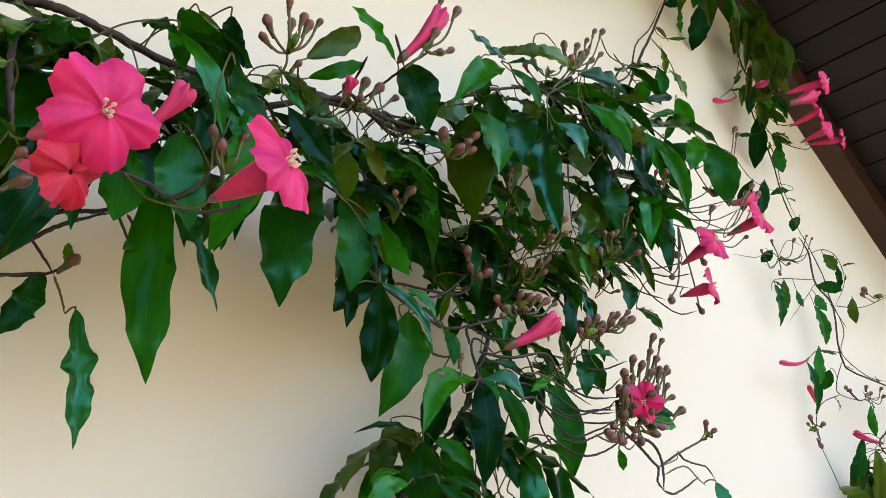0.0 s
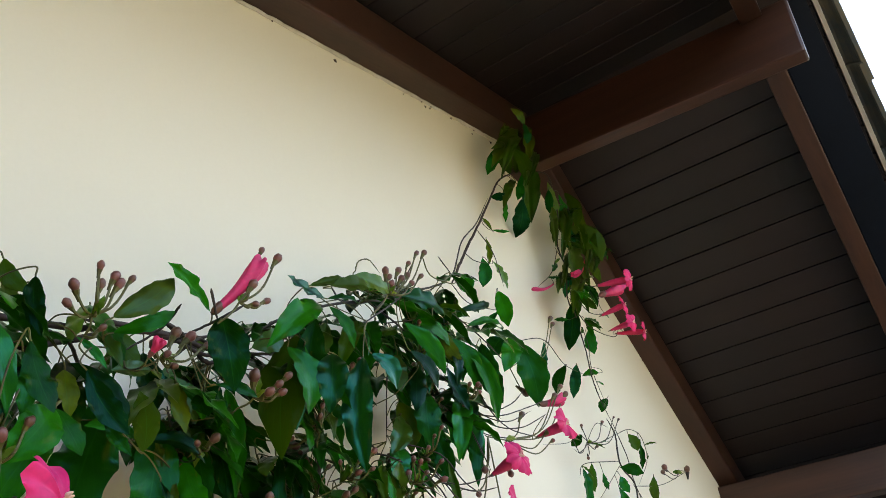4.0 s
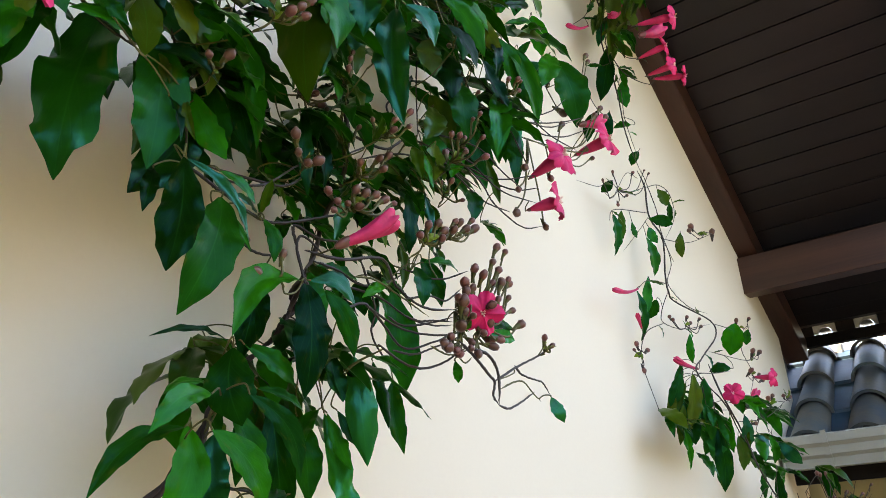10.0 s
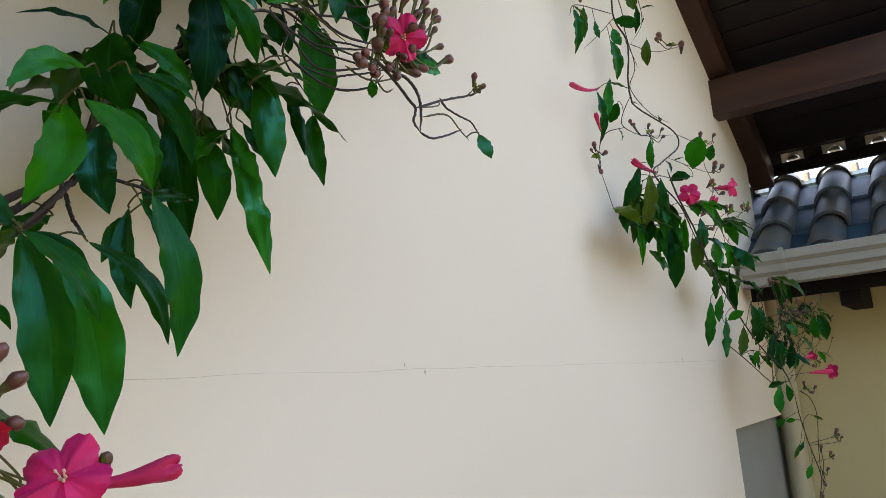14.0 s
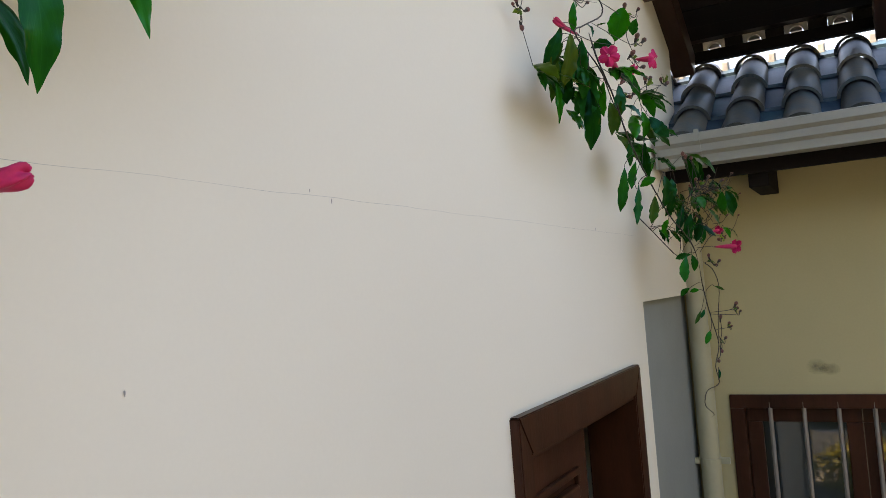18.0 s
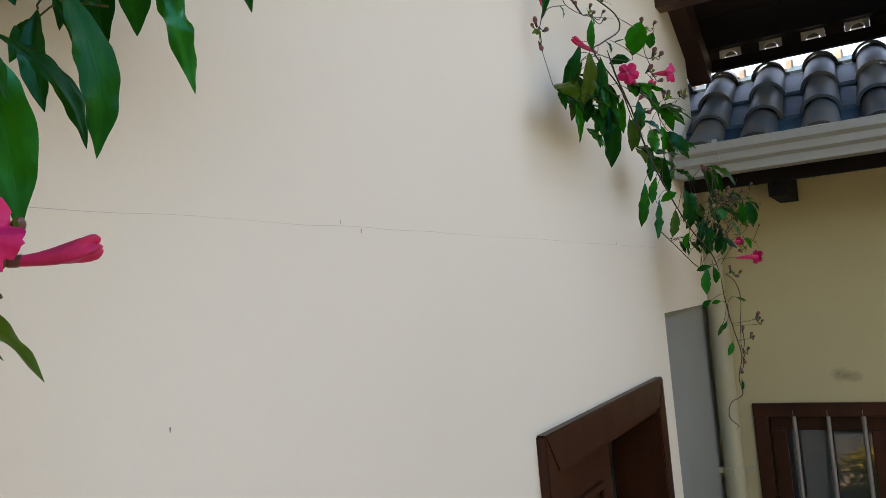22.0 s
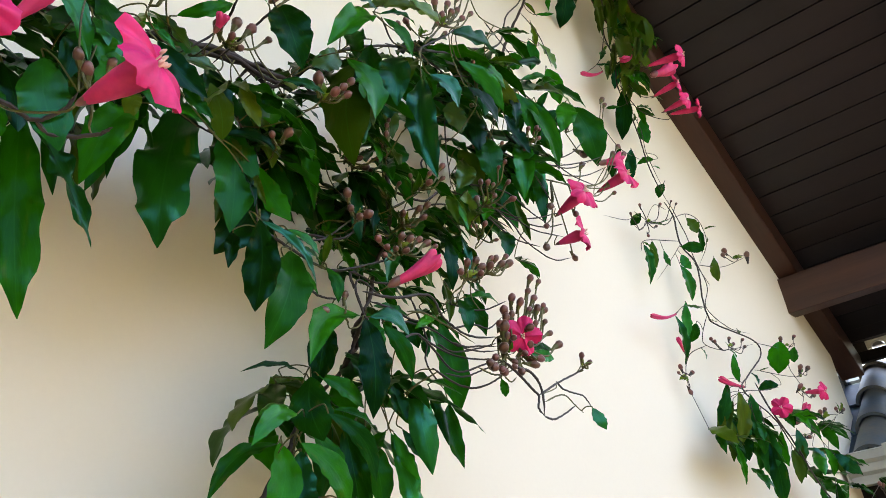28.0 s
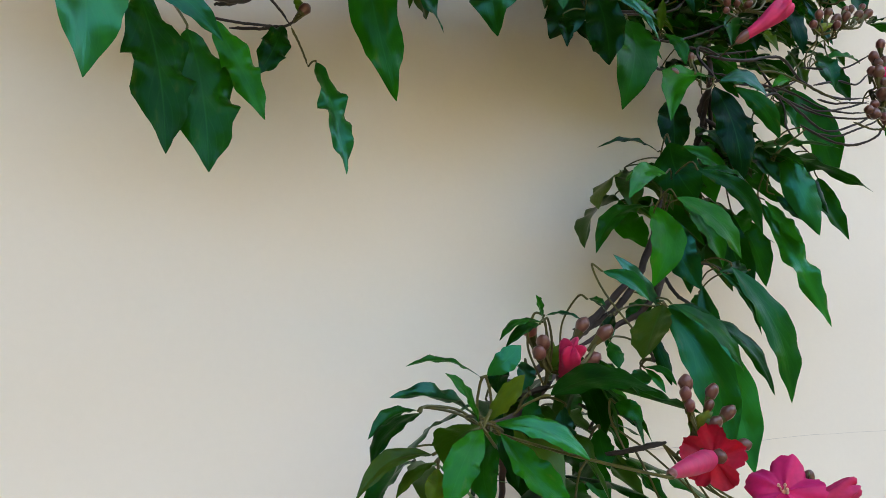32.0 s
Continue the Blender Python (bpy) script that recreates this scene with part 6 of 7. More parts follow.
stem(MAIN, 0.0010, (0.120, 0.851, 2.788), (0.110, 0.861, 2.779), (0.100, 0.870, 2.768))
stem(MAIN, 0.0024, (0.240, 0.777, 2.822), (0.240, 0.769, 2.856), (0.220, 0.768, 2.900), (0.210, 0.773, 2.929), (0.200, 0.785, 2.945), (0.200, 0.796, 2.940), (0.220, 0.802, 2.907))
stem(MAIN, 0.0014, (0.140, 0.890, 2.847), (0.130, 0.908, 2.834))
stem(MAIN, 0.0020, (0.170, 0.957, 2.996), (0.160, 0.993, 3.000), (0.150, 1.020, 2.978), (0.170, 1.036, 2.936), (0.200, 1.055, 2.902))
stem(MAIN, 0.0015, (0.160, 1.111, 2.972), (0.150, 1.135, 2.931), (0.140, 1.147, 2.899), (0.150, 1.141, 2.855))
stem(MAIN, 0.0016, (0.150, 1.141, 2.855), (0.160, 1.172, 2.836), (0.170, 1.217, 2.819), (0.180, 1.267, 2.835), (0.190, 1.293, 2.845))
stem(MAIN, 0.0015, (0.140, 1.174, 2.868), (0.160, 1.204, 2.860), (0.170, 1.240, 2.863), (0.180, 1.262, 2.886))
stem(MAIN, 0.0014, (0.150, 1.196, 2.808), (0.160, 1.210, 2.791), (0.160, 1.242, 2.795))
stem(MAIN, 0.0016, (0.150, 1.271, 2.818), (0.150, 1.270, 2.838), (0.160, 1.297, 2.828), (0.170, 1.343, 2.835))
stem(MAIN, 0.0017, (0.130, 1.373, 2.992), (0.140, 1.429, 2.990), (0.150, 1.468, 3.016), (0.170, 1.516, 3.006))
stem(MAIN, 0.0015, (0.130, 1.368, 2.942), (0.130, 1.365, 3.022), (0.130, 1.372, 3.033))
stem(MAIN, 0.0015, (0.140, 1.482, 3.024), (0.130, 1.450, 3.062), (0.140, 1.480, 3.096))
stem(MAIN, 0.0012, (0.180, 1.400, 2.818), (0.200, 1.437, 2.810), (0.220, 1.468, 2.822))
stem(MAIN, 0.0012, (0.170, 1.517, 3.016), (0.200, 1.544, 2.970), (0.210, 1.562, 2.938), (0.220, 1.610, 2.919), (0.220, 1.669, 2.938))
stem(MAIN, 0.0012, (0.180, 1.565, 2.992), (0.200, 1.634, 2.988), (0.220, 1.672, 2.997))
stem(MAIN, 0.0012, (0.170, 1.542, 3.006), (0.200, 1.590, 2.988), (0.220, 1.671, 3.017))
stem(MAIN, 0.0012, (0.150, 1.699, 3.177), (0.200, 1.702, 3.114), (0.220, 1.773, 3.121), (0.230, 1.868, 3.173))
stem(MAIN, 0.0012, (0.160, 1.687, 3.126), (0.200, 1.695, 3.092), (0.220, 1.764, 3.098))
stem(MAIN, 0.0012, (0.150, 1.675, 3.147), (0.200, 1.724, 3.133), (0.210, 1.829, 3.178), (0.220, 1.879, 3.204))
stem(MAIN, 0.0020, (0.160, 1.367, 3.216), (0.160, 1.437, 3.243), (0.150, 1.592, 3.340), (0.130, 1.743, 3.450), (0.100, 1.852, 3.607), (0.090, 1.948, 3.717), (0.080, 2.049, 3.863))
stem(MAIN, 0.0016, (0.150, 1.592, 3.340), (0.140, 1.723, 3.352), (0.140, 1.829, 3.340), (0.150, 1.900, 3.303))
stem(MAIN, 0.0016, (0.150, 1.451, 3.256), (0.140, 1.573, 3.247), (0.140, 1.649, 3.172), (0.150, 1.667, 3.113))
stem(MAIN, 0.0014, (0.250, 1.046, 3.028), (0.220, 1.049, 3.014), (0.200, 1.025, 2.987))
stem(MAIN, 0.0014, (0.300, 1.080, 3.022), (0.280, 1.066, 3.007), (0.220, 1.070, 3.011), (0.180, 1.066, 3.004))
stem(MAIN, 0.0014, (0.290, 1.047, 3.029), (0.280, 1.066, 3.007))
stem(MAIN, 0.0013, (0.220, 1.292, 3.177), (0.180, 1.361, 3.201), (0.170, 1.424, 3.230))
stem(MAIN, 0.0032, (0.170, 1.264, 2.779), (0.130, 1.287, 2.777), (0.120, 1.299, 2.766), (0.120, 1.285, 2.752), (0.110, 1.283, 2.737), (0.110, 1.261, 2.719))
stem(MAIN, 0.0024, (0.130, 1.290, 2.766), (0.130, 1.307, 2.752), (0.120, 1.306, 2.737), (0.120, 1.315, 2.725))
stem(MAIN, 0.0024, (0.120, 1.307, 2.760), (0.120, 1.291, 2.739), (0.120, 1.272, 2.725))
stem(MAIN, 0.0032, (0.110, 1.261, 2.719), (0.120, 1.224, 2.687), (0.130, 1.191, 2.648), (0.140, 1.177, 2.603), (0.150, 1.153, 2.575), (0.180, 1.109, 2.537))
stem(MAIN, 0.0018, (0.150, 1.146, 2.593), (0.150, 1.155, 2.577), (0.160, 1.155, 2.555), (0.180, 1.153, 2.537))
stem(MAIN, 0.0016, (0.140, 1.177, 2.603), (0.150, 1.183, 2.593), (0.150, 1.218, 2.589), (0.150, 1.232, 2.582))
stem(MAIN, 0.0034, (0.120, 1.198, 2.647), (0.110, 1.171, 2.599), (0.110, 1.136, 2.563), (0.120, 1.093, 2.541), (0.130, 1.055, 2.521))
stem(MAIN, 0.0028, (0.110, 1.146, 2.573), (0.110, 1.120, 2.550), (0.120, 1.072, 2.537))
stem(MAIN, 0.0014, (0.200, 1.233, 2.757), (0.180, 1.243, 2.798), (0.180, 1.251, 2.812), (0.190, 1.271, 2.794))
stem(MAIN, 0.0013, (0.200, 1.075, 2.487), (0.200, 1.073, 2.497))
stem(MAIN, 0.0013, (0.200, 1.236, 2.757), (0.180, 1.253, 2.771))
stem(MAIN, 0.0030, (0.110, 1.171, 2.599), (0.115, 1.118, 2.562), (0.130, 1.059, 2.522), (0.150, 0.985, 2.480), (0.150, 0.966, 2.453), (0.130, 0.978, 2.425), (0.110, 0.976, 2.379))
stem(MAIN, 0.0026, (0.150, 1.153, 2.575), (0.140, 1.134, 2.549), (0.130, 1.108, 2.537), (0.130, 1.063, 2.518))
stem(MAIN, 0.0024, (0.130, 1.063, 2.518), (0.190, 0.970, 2.463), (0.260, 0.892, 2.436))
stem(MAIN, 0.0018, (0.240, 1.031, 2.426), (0.220, 1.015, 2.425), (0.200, 1.004, 2.427), (0.180, 0.999, 2.442))
stem(MAIN, 0.0016, (0.190, 0.939, 2.481), (0.170, 0.973, 2.483), (0.160, 1.001, 2.493))
stem(MAIN, 0.0020, (0.220, 0.966, 2.467), (0.180, 0.965, 2.469))
stem(MAIN, 0.0014, (0.170, 1.024, 2.466), (0.180, 1.029, 2.456), (0.180, 1.022, 2.446), (0.170, 1.044, 2.453))
stem(MAIN, 0.0012, (0.170, 1.720, 3.222), (0.200, 1.696, 3.148), (0.220, 1.728, 3.108), (0.220, 1.829, 3.120))
stem(MAIN, 0.0012, (0.150, 1.514, 3.045), (0.190, 1.564, 3.029), (0.220, 1.572, 2.985), (0.230, 1.603, 2.968))
stem(MAIN, 0.0012, (0.150, 1.496, 3.033), (0.180, 1.554, 3.009), (0.220, 1.563, 2.955), (0.220, 1.660, 2.970))
stem(MAIN, 0.0012, (0.160, 1.647, 3.177), (0.200, 1.704, 3.141), (0.220, 1.745, 3.154), (0.230, 1.789, 3.193))
stem(MAIN, 0.0012, (0.160, 1.579, 3.140), (0.200, 1.626, 3.092), (0.210, 1.652, 3.048), (0.210, 1.671, 3.028))
stem(MAIN, 0.0012, (0.150, 1.646, 3.200), (0.190, 1.675, 3.134), (0.220, 1.720, 3.116), (0.230, 1.802, 3.157))
stem(MAIN, 0.0012, (0.130, 1.392, 2.965), (0.150, 1.454, 2.989), (0.170, 1.527, 2.988), (0.190, 1.563, 2.967))
stem(MAIN, 0.0012, (0.100, 1.408, 3.072), (0.100, 1.403, 3.023), (0.120, 1.376, 2.959))
stem(MAIN, 0.0012, (0.110, 1.394, 2.979), (0.110, 1.461, 3.030), (0.100, 1.501, 3.091), (0.100, 1.491, 3.112))
stem(MAIN, 0.0012, (0.160, 1.511, 3.009), (0.190, 1.560, 2.953), (0.210, 1.600, 2.940))
stem(MAIN, 0.0012, (0.140, 1.508, 3.243), (0.150, 1.596, 3.283), (0.150, 1.675, 3.308))
stem(MAIN, 0.0012, (0.100, 1.572, 3.238), (0.100, 1.561, 3.161), (0.120, 1.529, 3.059))
stem(MAIN, 0.0012, (0.160, 1.164, 2.847), (0.170, 1.208, 2.852), (0.160, 1.272, 2.903), (0.130, 1.371, 2.962))
stem(MAIN, 0.0012, (0.140, 1.687, 3.466), (0.140, 1.726, 3.447), (0.150, 1.748, 3.409))
stem(MAIN, 0.0022, (0.180, 0.695, 2.761), (0.180, 0.711, 2.759), (0.170, 0.738, 2.766), (0.160, 0.772, 2.769), (0.150, 0.803, 2.778), (0.140, 0.825, 2.803), (0.140, 0.847, 2.824), (0.140, 0.881, 2.847))
stem(MAIN, 0.0012, (0.160, 0.772, 2.766), (0.150, 0.777, 2.760), (0.140, 0.801, 2.766), (0.120, 0.836, 2.786), (0.120, 0.847, 2.788))
stem(MAIN, 0.0014, (0.160, 0.772, 2.767), (0.200, 0.750, 2.731), (0.230, 0.724, 2.709))
stem(MAIN, 0.0012, (0.140, 0.881, 2.847), (0.130, 0.897, 2.831), (0.130, 0.906, 2.819))
stem(MAIN, 0.0013, (0.180, 0.710, 2.763), (0.200, 0.709, 2.772), (0.200, 0.718, 2.777))
leaf(MAIN, (0.200, 1.105, 2.370), (0.200, 1.132, 2.295), 0.019)
leaf(MAIN, (0.200, 1.098, 2.353), (0.200, 1.115, 2.287), 0.020)
leaf(MAIN, (0.180, 1.113, 2.383), (0.180, 1.143, 2.330), 0.015)
flower(MAIN, (0.316, 0.773, 2.779), (0.399, 0.782, 2.753), 0.057)
bloom_bud(MAIN, (0.280, 1.064, 3.018), (0.300, 1.098, 3.082), 0.021)
bloom_bud(MAIN, (0.270, 1.008, 2.954), (0.280, 1.008, 2.963), 0.013)
bloom_bud(MAIN, (0.220, 1.260, 2.796), (0.250, 1.299, 2.825), 0.023)
flower(MAIN, (0.210, 1.474, 2.783), (0.250, 1.441, 2.761), 0.050)
flower(MAIN, (0.210, 1.678, 3.021), (0.262, 1.674, 3.035), 0.064)
flower(MAIN, (0.220, 1.640, 2.954), (0.254, 1.655, 2.960), 0.057)
flower(MAIN, (0.200, 1.878, 3.140), (0.256, 1.880, 3.148), 0.063)
bloom_bud(MAIN, (0.200, 1.922, 3.217), (0.220, 1.966, 3.237), 0.027)
buds(MAIN, (0.260, 1.107, 2.382), 0.0043, (0.270, 1.108, 2.393))
# red here stands in for light shining through the petals' back
flower(MAIN, (0.335, 0.940, 2.399), (0.262, 1.043, 2.412), 0.040, True)
bloom_bud(MAIN, (0.210, 0.984, 2.476), (0.240, 0.975, 2.487), 0.018)
buds(MAIN, (0.180, 1.412, 3.228), 0.0064, (0.190, 1.364, 3.228), (0.190, 1.384, 3.245), (0.200, 1.444, 3.272), (0.190, 1.474, 3.277))
buds(MAIN, (0.260, 0.951, 2.951), 0.0051, (0.270, 0.929, 2.983), (0.270, 0.950, 2.994), (0.270, 0.927, 2.966), (0.270, 0.961, 3.007), (0.270, 0.977, 3.013), (0.270, 0.951, 2.975), (0.270, 0.958, 2.957), (0.280, 0.941, 3.004), (0.270, 0.966, 3.002))
buds(MAIN, (0.290, 1.060, 2.998), 0.0056, (0.300, 1.118, 3.093), (0.300, 1.096, 3.092), (0.300, 1.087, 3.046), (0.300, 1.091, 3.027), (0.300, 1.106, 3.037))
buds(MAIN, (0.240, 1.023, 2.957), 0.0056, (0.260, 1.017, 2.967), (0.260, 1.030, 2.964), (0.260, 1.038, 2.956), (0.250, 1.043, 2.993), (0.250, 1.059, 2.996), (0.250, 1.079, 2.995))
buds(MAIN, (0.220, 1.151, 2.963), 0.0069, (0.240, 1.153, 2.990), (0.250, 1.163, 2.974), (0.250, 1.176, 2.987), (0.250, 1.189, 3.001), (0.250, 1.181, 2.980))
buds(MAIN, (0.200, 1.123, 2.912), 0.0056, (0.220, 1.106, 2.913), (0.220, 1.124, 2.922))
buds(MAIN, (0.200, 1.227, 2.863), 0.0059, (0.220, 1.202, 2.881), (0.220, 1.205, 2.865), (0.220, 1.226, 2.865), (0.220, 1.215, 2.859))
buds(MAIN, (0.200, 1.281, 2.839), 0.0054, (0.220, 1.243, 2.841), (0.220, 1.255, 2.835), (0.220, 1.279, 2.854), (0.220, 1.292, 2.855), (0.220, 1.307, 2.859), (0.220, 1.268, 2.837), (0.220, 1.282, 2.839), (0.220, 1.321, 2.859), (0.220, 1.336, 2.860), (0.220, 1.250, 2.825))
buds(MAIN, (0.200, 1.433, 2.848), 0.0061, (0.220, 1.442, 2.862), (0.220, 1.468, 2.872), (0.220, 1.483, 2.887), (0.220, 1.487, 2.878), (0.220, 1.457, 2.876), (0.220, 1.419, 2.846))
buds(MAIN, (0.220, 1.434, 2.768), 0.0058, (0.240, 1.500, 2.852), (0.240, 1.519, 2.852), (0.240, 1.448, 2.812), (0.240, 1.499, 2.824), (0.240, 1.488, 2.831), (0.240, 1.520, 2.813), (0.240, 1.521, 2.782), (0.240, 1.502, 2.813), (0.240, 1.427, 2.791), (0.240, 1.412, 2.772), (0.240, 1.429, 2.731), (0.240, 1.385, 2.719), (0.240, 1.464, 2.739), (0.240, 1.491, 2.753), (0.250, 1.438, 2.740), (0.240, 1.405, 2.716), (0.260, 1.441, 2.767), (0.260, 1.404, 2.748), (0.250, 1.448, 2.803), (0.240, 1.482, 2.805))
buds(MAIN, (0.130, 0.853, 2.793), 0.0064, (0.130, 0.858, 2.798))
buds(MAIN, (0.130, 0.901, 2.847), 0.0061, (0.130, 0.905, 2.825))
buds(MAIN, (0.210, 1.675, 3.081), 0.0069, (0.220, 1.637, 3.017), (0.220, 1.612, 2.975), (0.220, 1.599, 2.937), (0.220, 1.678, 2.942), (0.220, 1.715, 3.030), (0.220, 1.781, 3.145), (0.220, 1.965, 3.260), (0.220, 1.982, 3.249), (0.220, 1.930, 3.229), (0.220, 1.874, 3.141), (0.220, 1.889, 3.129))
buds(MAIN, (0.150, 1.900, 3.303), 0.0085, (0.170, 1.907, 3.248), (0.160, 1.899, 3.323), (0.160, 1.961, 3.350), (0.100, 2.256, 3.585), (0.100, 2.264, 3.573))
buds(MAIN, (0.150, 1.196, 2.808), 0.0058, (0.170, 1.189, 2.793))
buds(MAIN, (0.260, 0.910, 2.815), 0.0052, (0.275, 0.892, 2.855), (0.275, 0.899, 2.846), (0.275, 0.915, 2.861))
buds(MAIN, (0.200, 1.207, 2.746), 0.0049, (0.200, 1.180, 2.753), (0.200, 1.206, 2.775))
buds(MAIN, (0.200, 1.390, 2.824), 0.0056, (0.220, 1.380, 2.838), (0.220, 1.395, 2.853), (0.220, 1.413, 2.861), (0.220, 1.422, 2.855), (0.220, 1.448, 2.875))
buds(MAIN, (0.200, 0.969, 2.468), 0.0061, (0.220, 0.959, 2.502), (0.230, 0.960, 2.490), (0.220, 0.999, 2.505), (0.230, 1.007, 2.497), (0.220, 1.001, 2.483), (0.230, 0.956, 2.484))
buds(MAIN, (0.240, 1.038, 2.419), 0.0052, (0.260, 1.038, 2.455), (0.260, 1.036, 2.449), (0.260, 1.037, 2.442), (0.260, 1.057, 2.450), (0.260, 1.052, 2.442), (0.260, 1.051, 2.431), (0.260, 1.065, 2.437), (0.270, 1.059, 2.417), (0.270, 1.038, 2.412))
buds(MAIN, (0.270, 0.760, 2.764), 0.0046, (0.330, 0.735, 2.719), (0.300, 0.754, 2.742), (0.300, 0.775, 2.758), (0.300, 0.772, 2.774))
stem(FAR, 0.0026, (0.060, 1.859, 3.519), (0.050, 1.949, 3.653), (0.045, 2.036, 3.779), (0.045, 2.119, 3.911), (0.050, 2.192, 4.031), (0.060, 2.273, 4.105))
stem(FAR, 0.0018, (0.060, 2.273, 4.105), (0.100, 2.415, 4.176), (0.100, 2.456, 4.134), (0.090, 2.479, 4.042), (0.070, 2.482, 3.947), (0.060, 2.538, 3.897), (0.060, 2.504, 3.781), (0.060, 2.537, 3.710), (0.060, 2.561, 3.637), (0.060, 2.567, 3.550), (0.060, 2.594, 3.490), (0.060, 2.651, 3.432))
stem(FAR, 0.0010, (0.070, 2.482, 3.947), (0.060, 2.424, 3.830), (0.060, 2.305, 3.721))
stem(FAR, 0.0010, (0.080, 2.461, 3.753), (0.100, 2.514, 3.675), (0.150, 2.558, 3.637), (0.180, 2.532, 3.642))
stem(FAR, 0.0010, (0.080, 2.480, 3.800), (0.120, 2.484, 3.700), (0.170, 2.472, 3.665))
stem(FAR, 0.0010, (0.080, 2.476, 3.837), (0.130, 2.503, 3.789), (0.180, 2.464, 3.754))
stem(FAR, 0.0010, (0.050, 2.025, 3.761), (0.060, 2.072, 3.713), (0.070, 2.085, 3.615))
stem(FAR, 0.0009, (0.060, 1.859, 3.519), (0.070, 1.911, 3.489), (0.070, 2.064, 3.536))
stem(FAR, 0.0009, (0.100, 2.010, 3.420), (0.080, 2.235, 3.526), (0.060, 2.394, 3.521), (0.060, 2.537, 3.539))
stem(FAR, 0.0009, (0.060, 1.931, 3.639), (0.060, 1.979, 3.640), (0.060, 2.063, 3.675))
leaf(FAR, (0.080, 2.174, 4.134), (0.012, 2.197, 4.075), 0.036)
leaf(FAR, (0.080, 2.205, 4.156), (0.058, 2.257, 4.091), 0.036)
leaf(FAR, (0.100, 2.251, 4.189), (0.060, 2.300, 4.119), 0.033)
leaf(FAR, (0.120, 2.284, 4.271), (0.106, 2.234, 4.313), 0.027)
leaf(FAR, (0.120, 2.275, 4.276), (0.101, 2.334, 4.208), 0.031)
leaf(FAR, (0.100, 2.333, 4.236), (0.073, 2.388, 4.165), 0.031)
leaf(FAR, (0.100, 2.250, 4.066), (0.057, 2.281, 4.009), 0.029)
leaf(FAR, (0.070, 2.286, 4.011), (0.012, 2.331, 3.922), 0.059)
leaf(FAR, (0.050, 2.219, 3.980), (0.023, 2.251, 3.928), 0.019)
leaf(FAR, (0.050, 2.126, 3.929), (0.091, 2.151, 3.924), 0.023)
leaf(FAR, (0.100, 2.284, 4.072), (0.061, 2.326, 4.004), 0.026)
leaf(FAR, (0.050, 2.066, 3.758), (0.029, 2.098, 3.703), 0.020)
leaf(FAR, (0.050, 2.033, 3.681), (0.025, 2.063, 3.622), 0.035)
leaf(FAR, (0.060, 2.065, 3.684), (0.063, 2.111, 3.623), 0.030)
leaf(FAR, (0.090, 2.012, 3.560), (0.082, 2.056, 3.487), 0.041)
leaf(FAR, (0.080, 1.926, 3.550), (0.045, 1.909, 3.545), 0.047)
leaf(FAR, (0.060, 2.056, 3.536), (0.024, 2.056, 3.505), 0.018)
leaf(FAR, (0.100, 2.427, 4.148), (0.076, 2.502, 4.045), 0.035)
leaf(FAR, (0.100, 2.501, 4.144), (0.076, 2.566, 4.050), 0.036)
leaf(FAR, (0.090, 2.449, 4.072), (0.054, 2.506, 3.980), 0.031)
leaf(FAR, (0.090, 2.523, 4.050), (0.076, 2.579, 3.966), 0.035)
leaf(FAR, (0.100, 2.423, 4.113), (0.074, 2.459, 4.056), 0.028)
leaf(FAR, (0.090, 2.599, 4.085), (0.081, 2.656, 4.002), 0.033)
leaf(FAR, (0.090, 2.679, 4.140), (0.074, 2.748, 4.037), 0.045)
leaf(FAR, (0.100, 2.724, 4.132), (0.084, 2.789, 4.031), 0.038)
leaf(FAR, (0.080, 2.560, 3.899), (0.020, 2.582, 3.830), 0.031)
leaf(FAR, (0.080, 2.570, 3.867), (0.073, 2.609, 3.800), 0.044)
leaf(FAR, (0.070, 2.510, 3.764), (0.012, 2.556, 3.642), 0.046)
leaf(FAR, (0.060, 2.644, 3.740), (0.041, 2.677, 3.666), 0.037)
leaf(FAR, (0.100, 1.993, 3.430), (0.065, 1.995, 3.397), 0.044)
leaf(FAR, (0.060, 2.285, 3.548), (0.038, 2.312, 3.480), 0.016)
leaf(FAR, (0.060, 2.401, 3.524), (0.012, 2.413, 3.457), 0.036)
leaf(FAR, (0.060, 2.471, 3.550), (0.023, 2.495, 3.470), 0.030)
leaf(FAR, (0.060, 2.473, 3.692), (0.027, 2.456, 3.698), 0.022)
leaf(FAR, (0.060, 2.629, 3.581), (0.014, 2.612, 3.581), 0.023)
leaf(FAR, (0.060, 2.652, 3.509), (0.033, 2.656, 3.476), 0.026)
leaf(FAR, (0.050, 2.104, 3.806), (0.087, 2.130, 3.797), 0.009)
leaf(FAR, (0.050, 2.104, 3.806), (0.041, 2.075, 3.834), 0.009)
bloom_bud(FAR, (0.060, 2.418, 3.785), (0.070, 2.248, 3.685), 0.013)
bloom_bud(FAR, (0.100, 2.615, 3.950), (0.120, 2.424, 3.793), 0.022)
flower(FAR, (0.190, 2.413, 3.722), (0.274, 2.430, 3.715), 0.066)
bloom_bud(FAR, (0.190, 2.428, 3.700), (0.220, 2.513, 3.755), 0.041)
flower(FAR, (0.170, 2.447, 3.651), (0.233, 2.459, 3.664), 0.055)
flower(FAR, (0.170, 2.497, 3.626), (0.235, 2.492, 3.624), 0.055)
flower(FAR, (0.180, 2.507, 3.615), (0.247, 2.532, 3.607), 0.055)
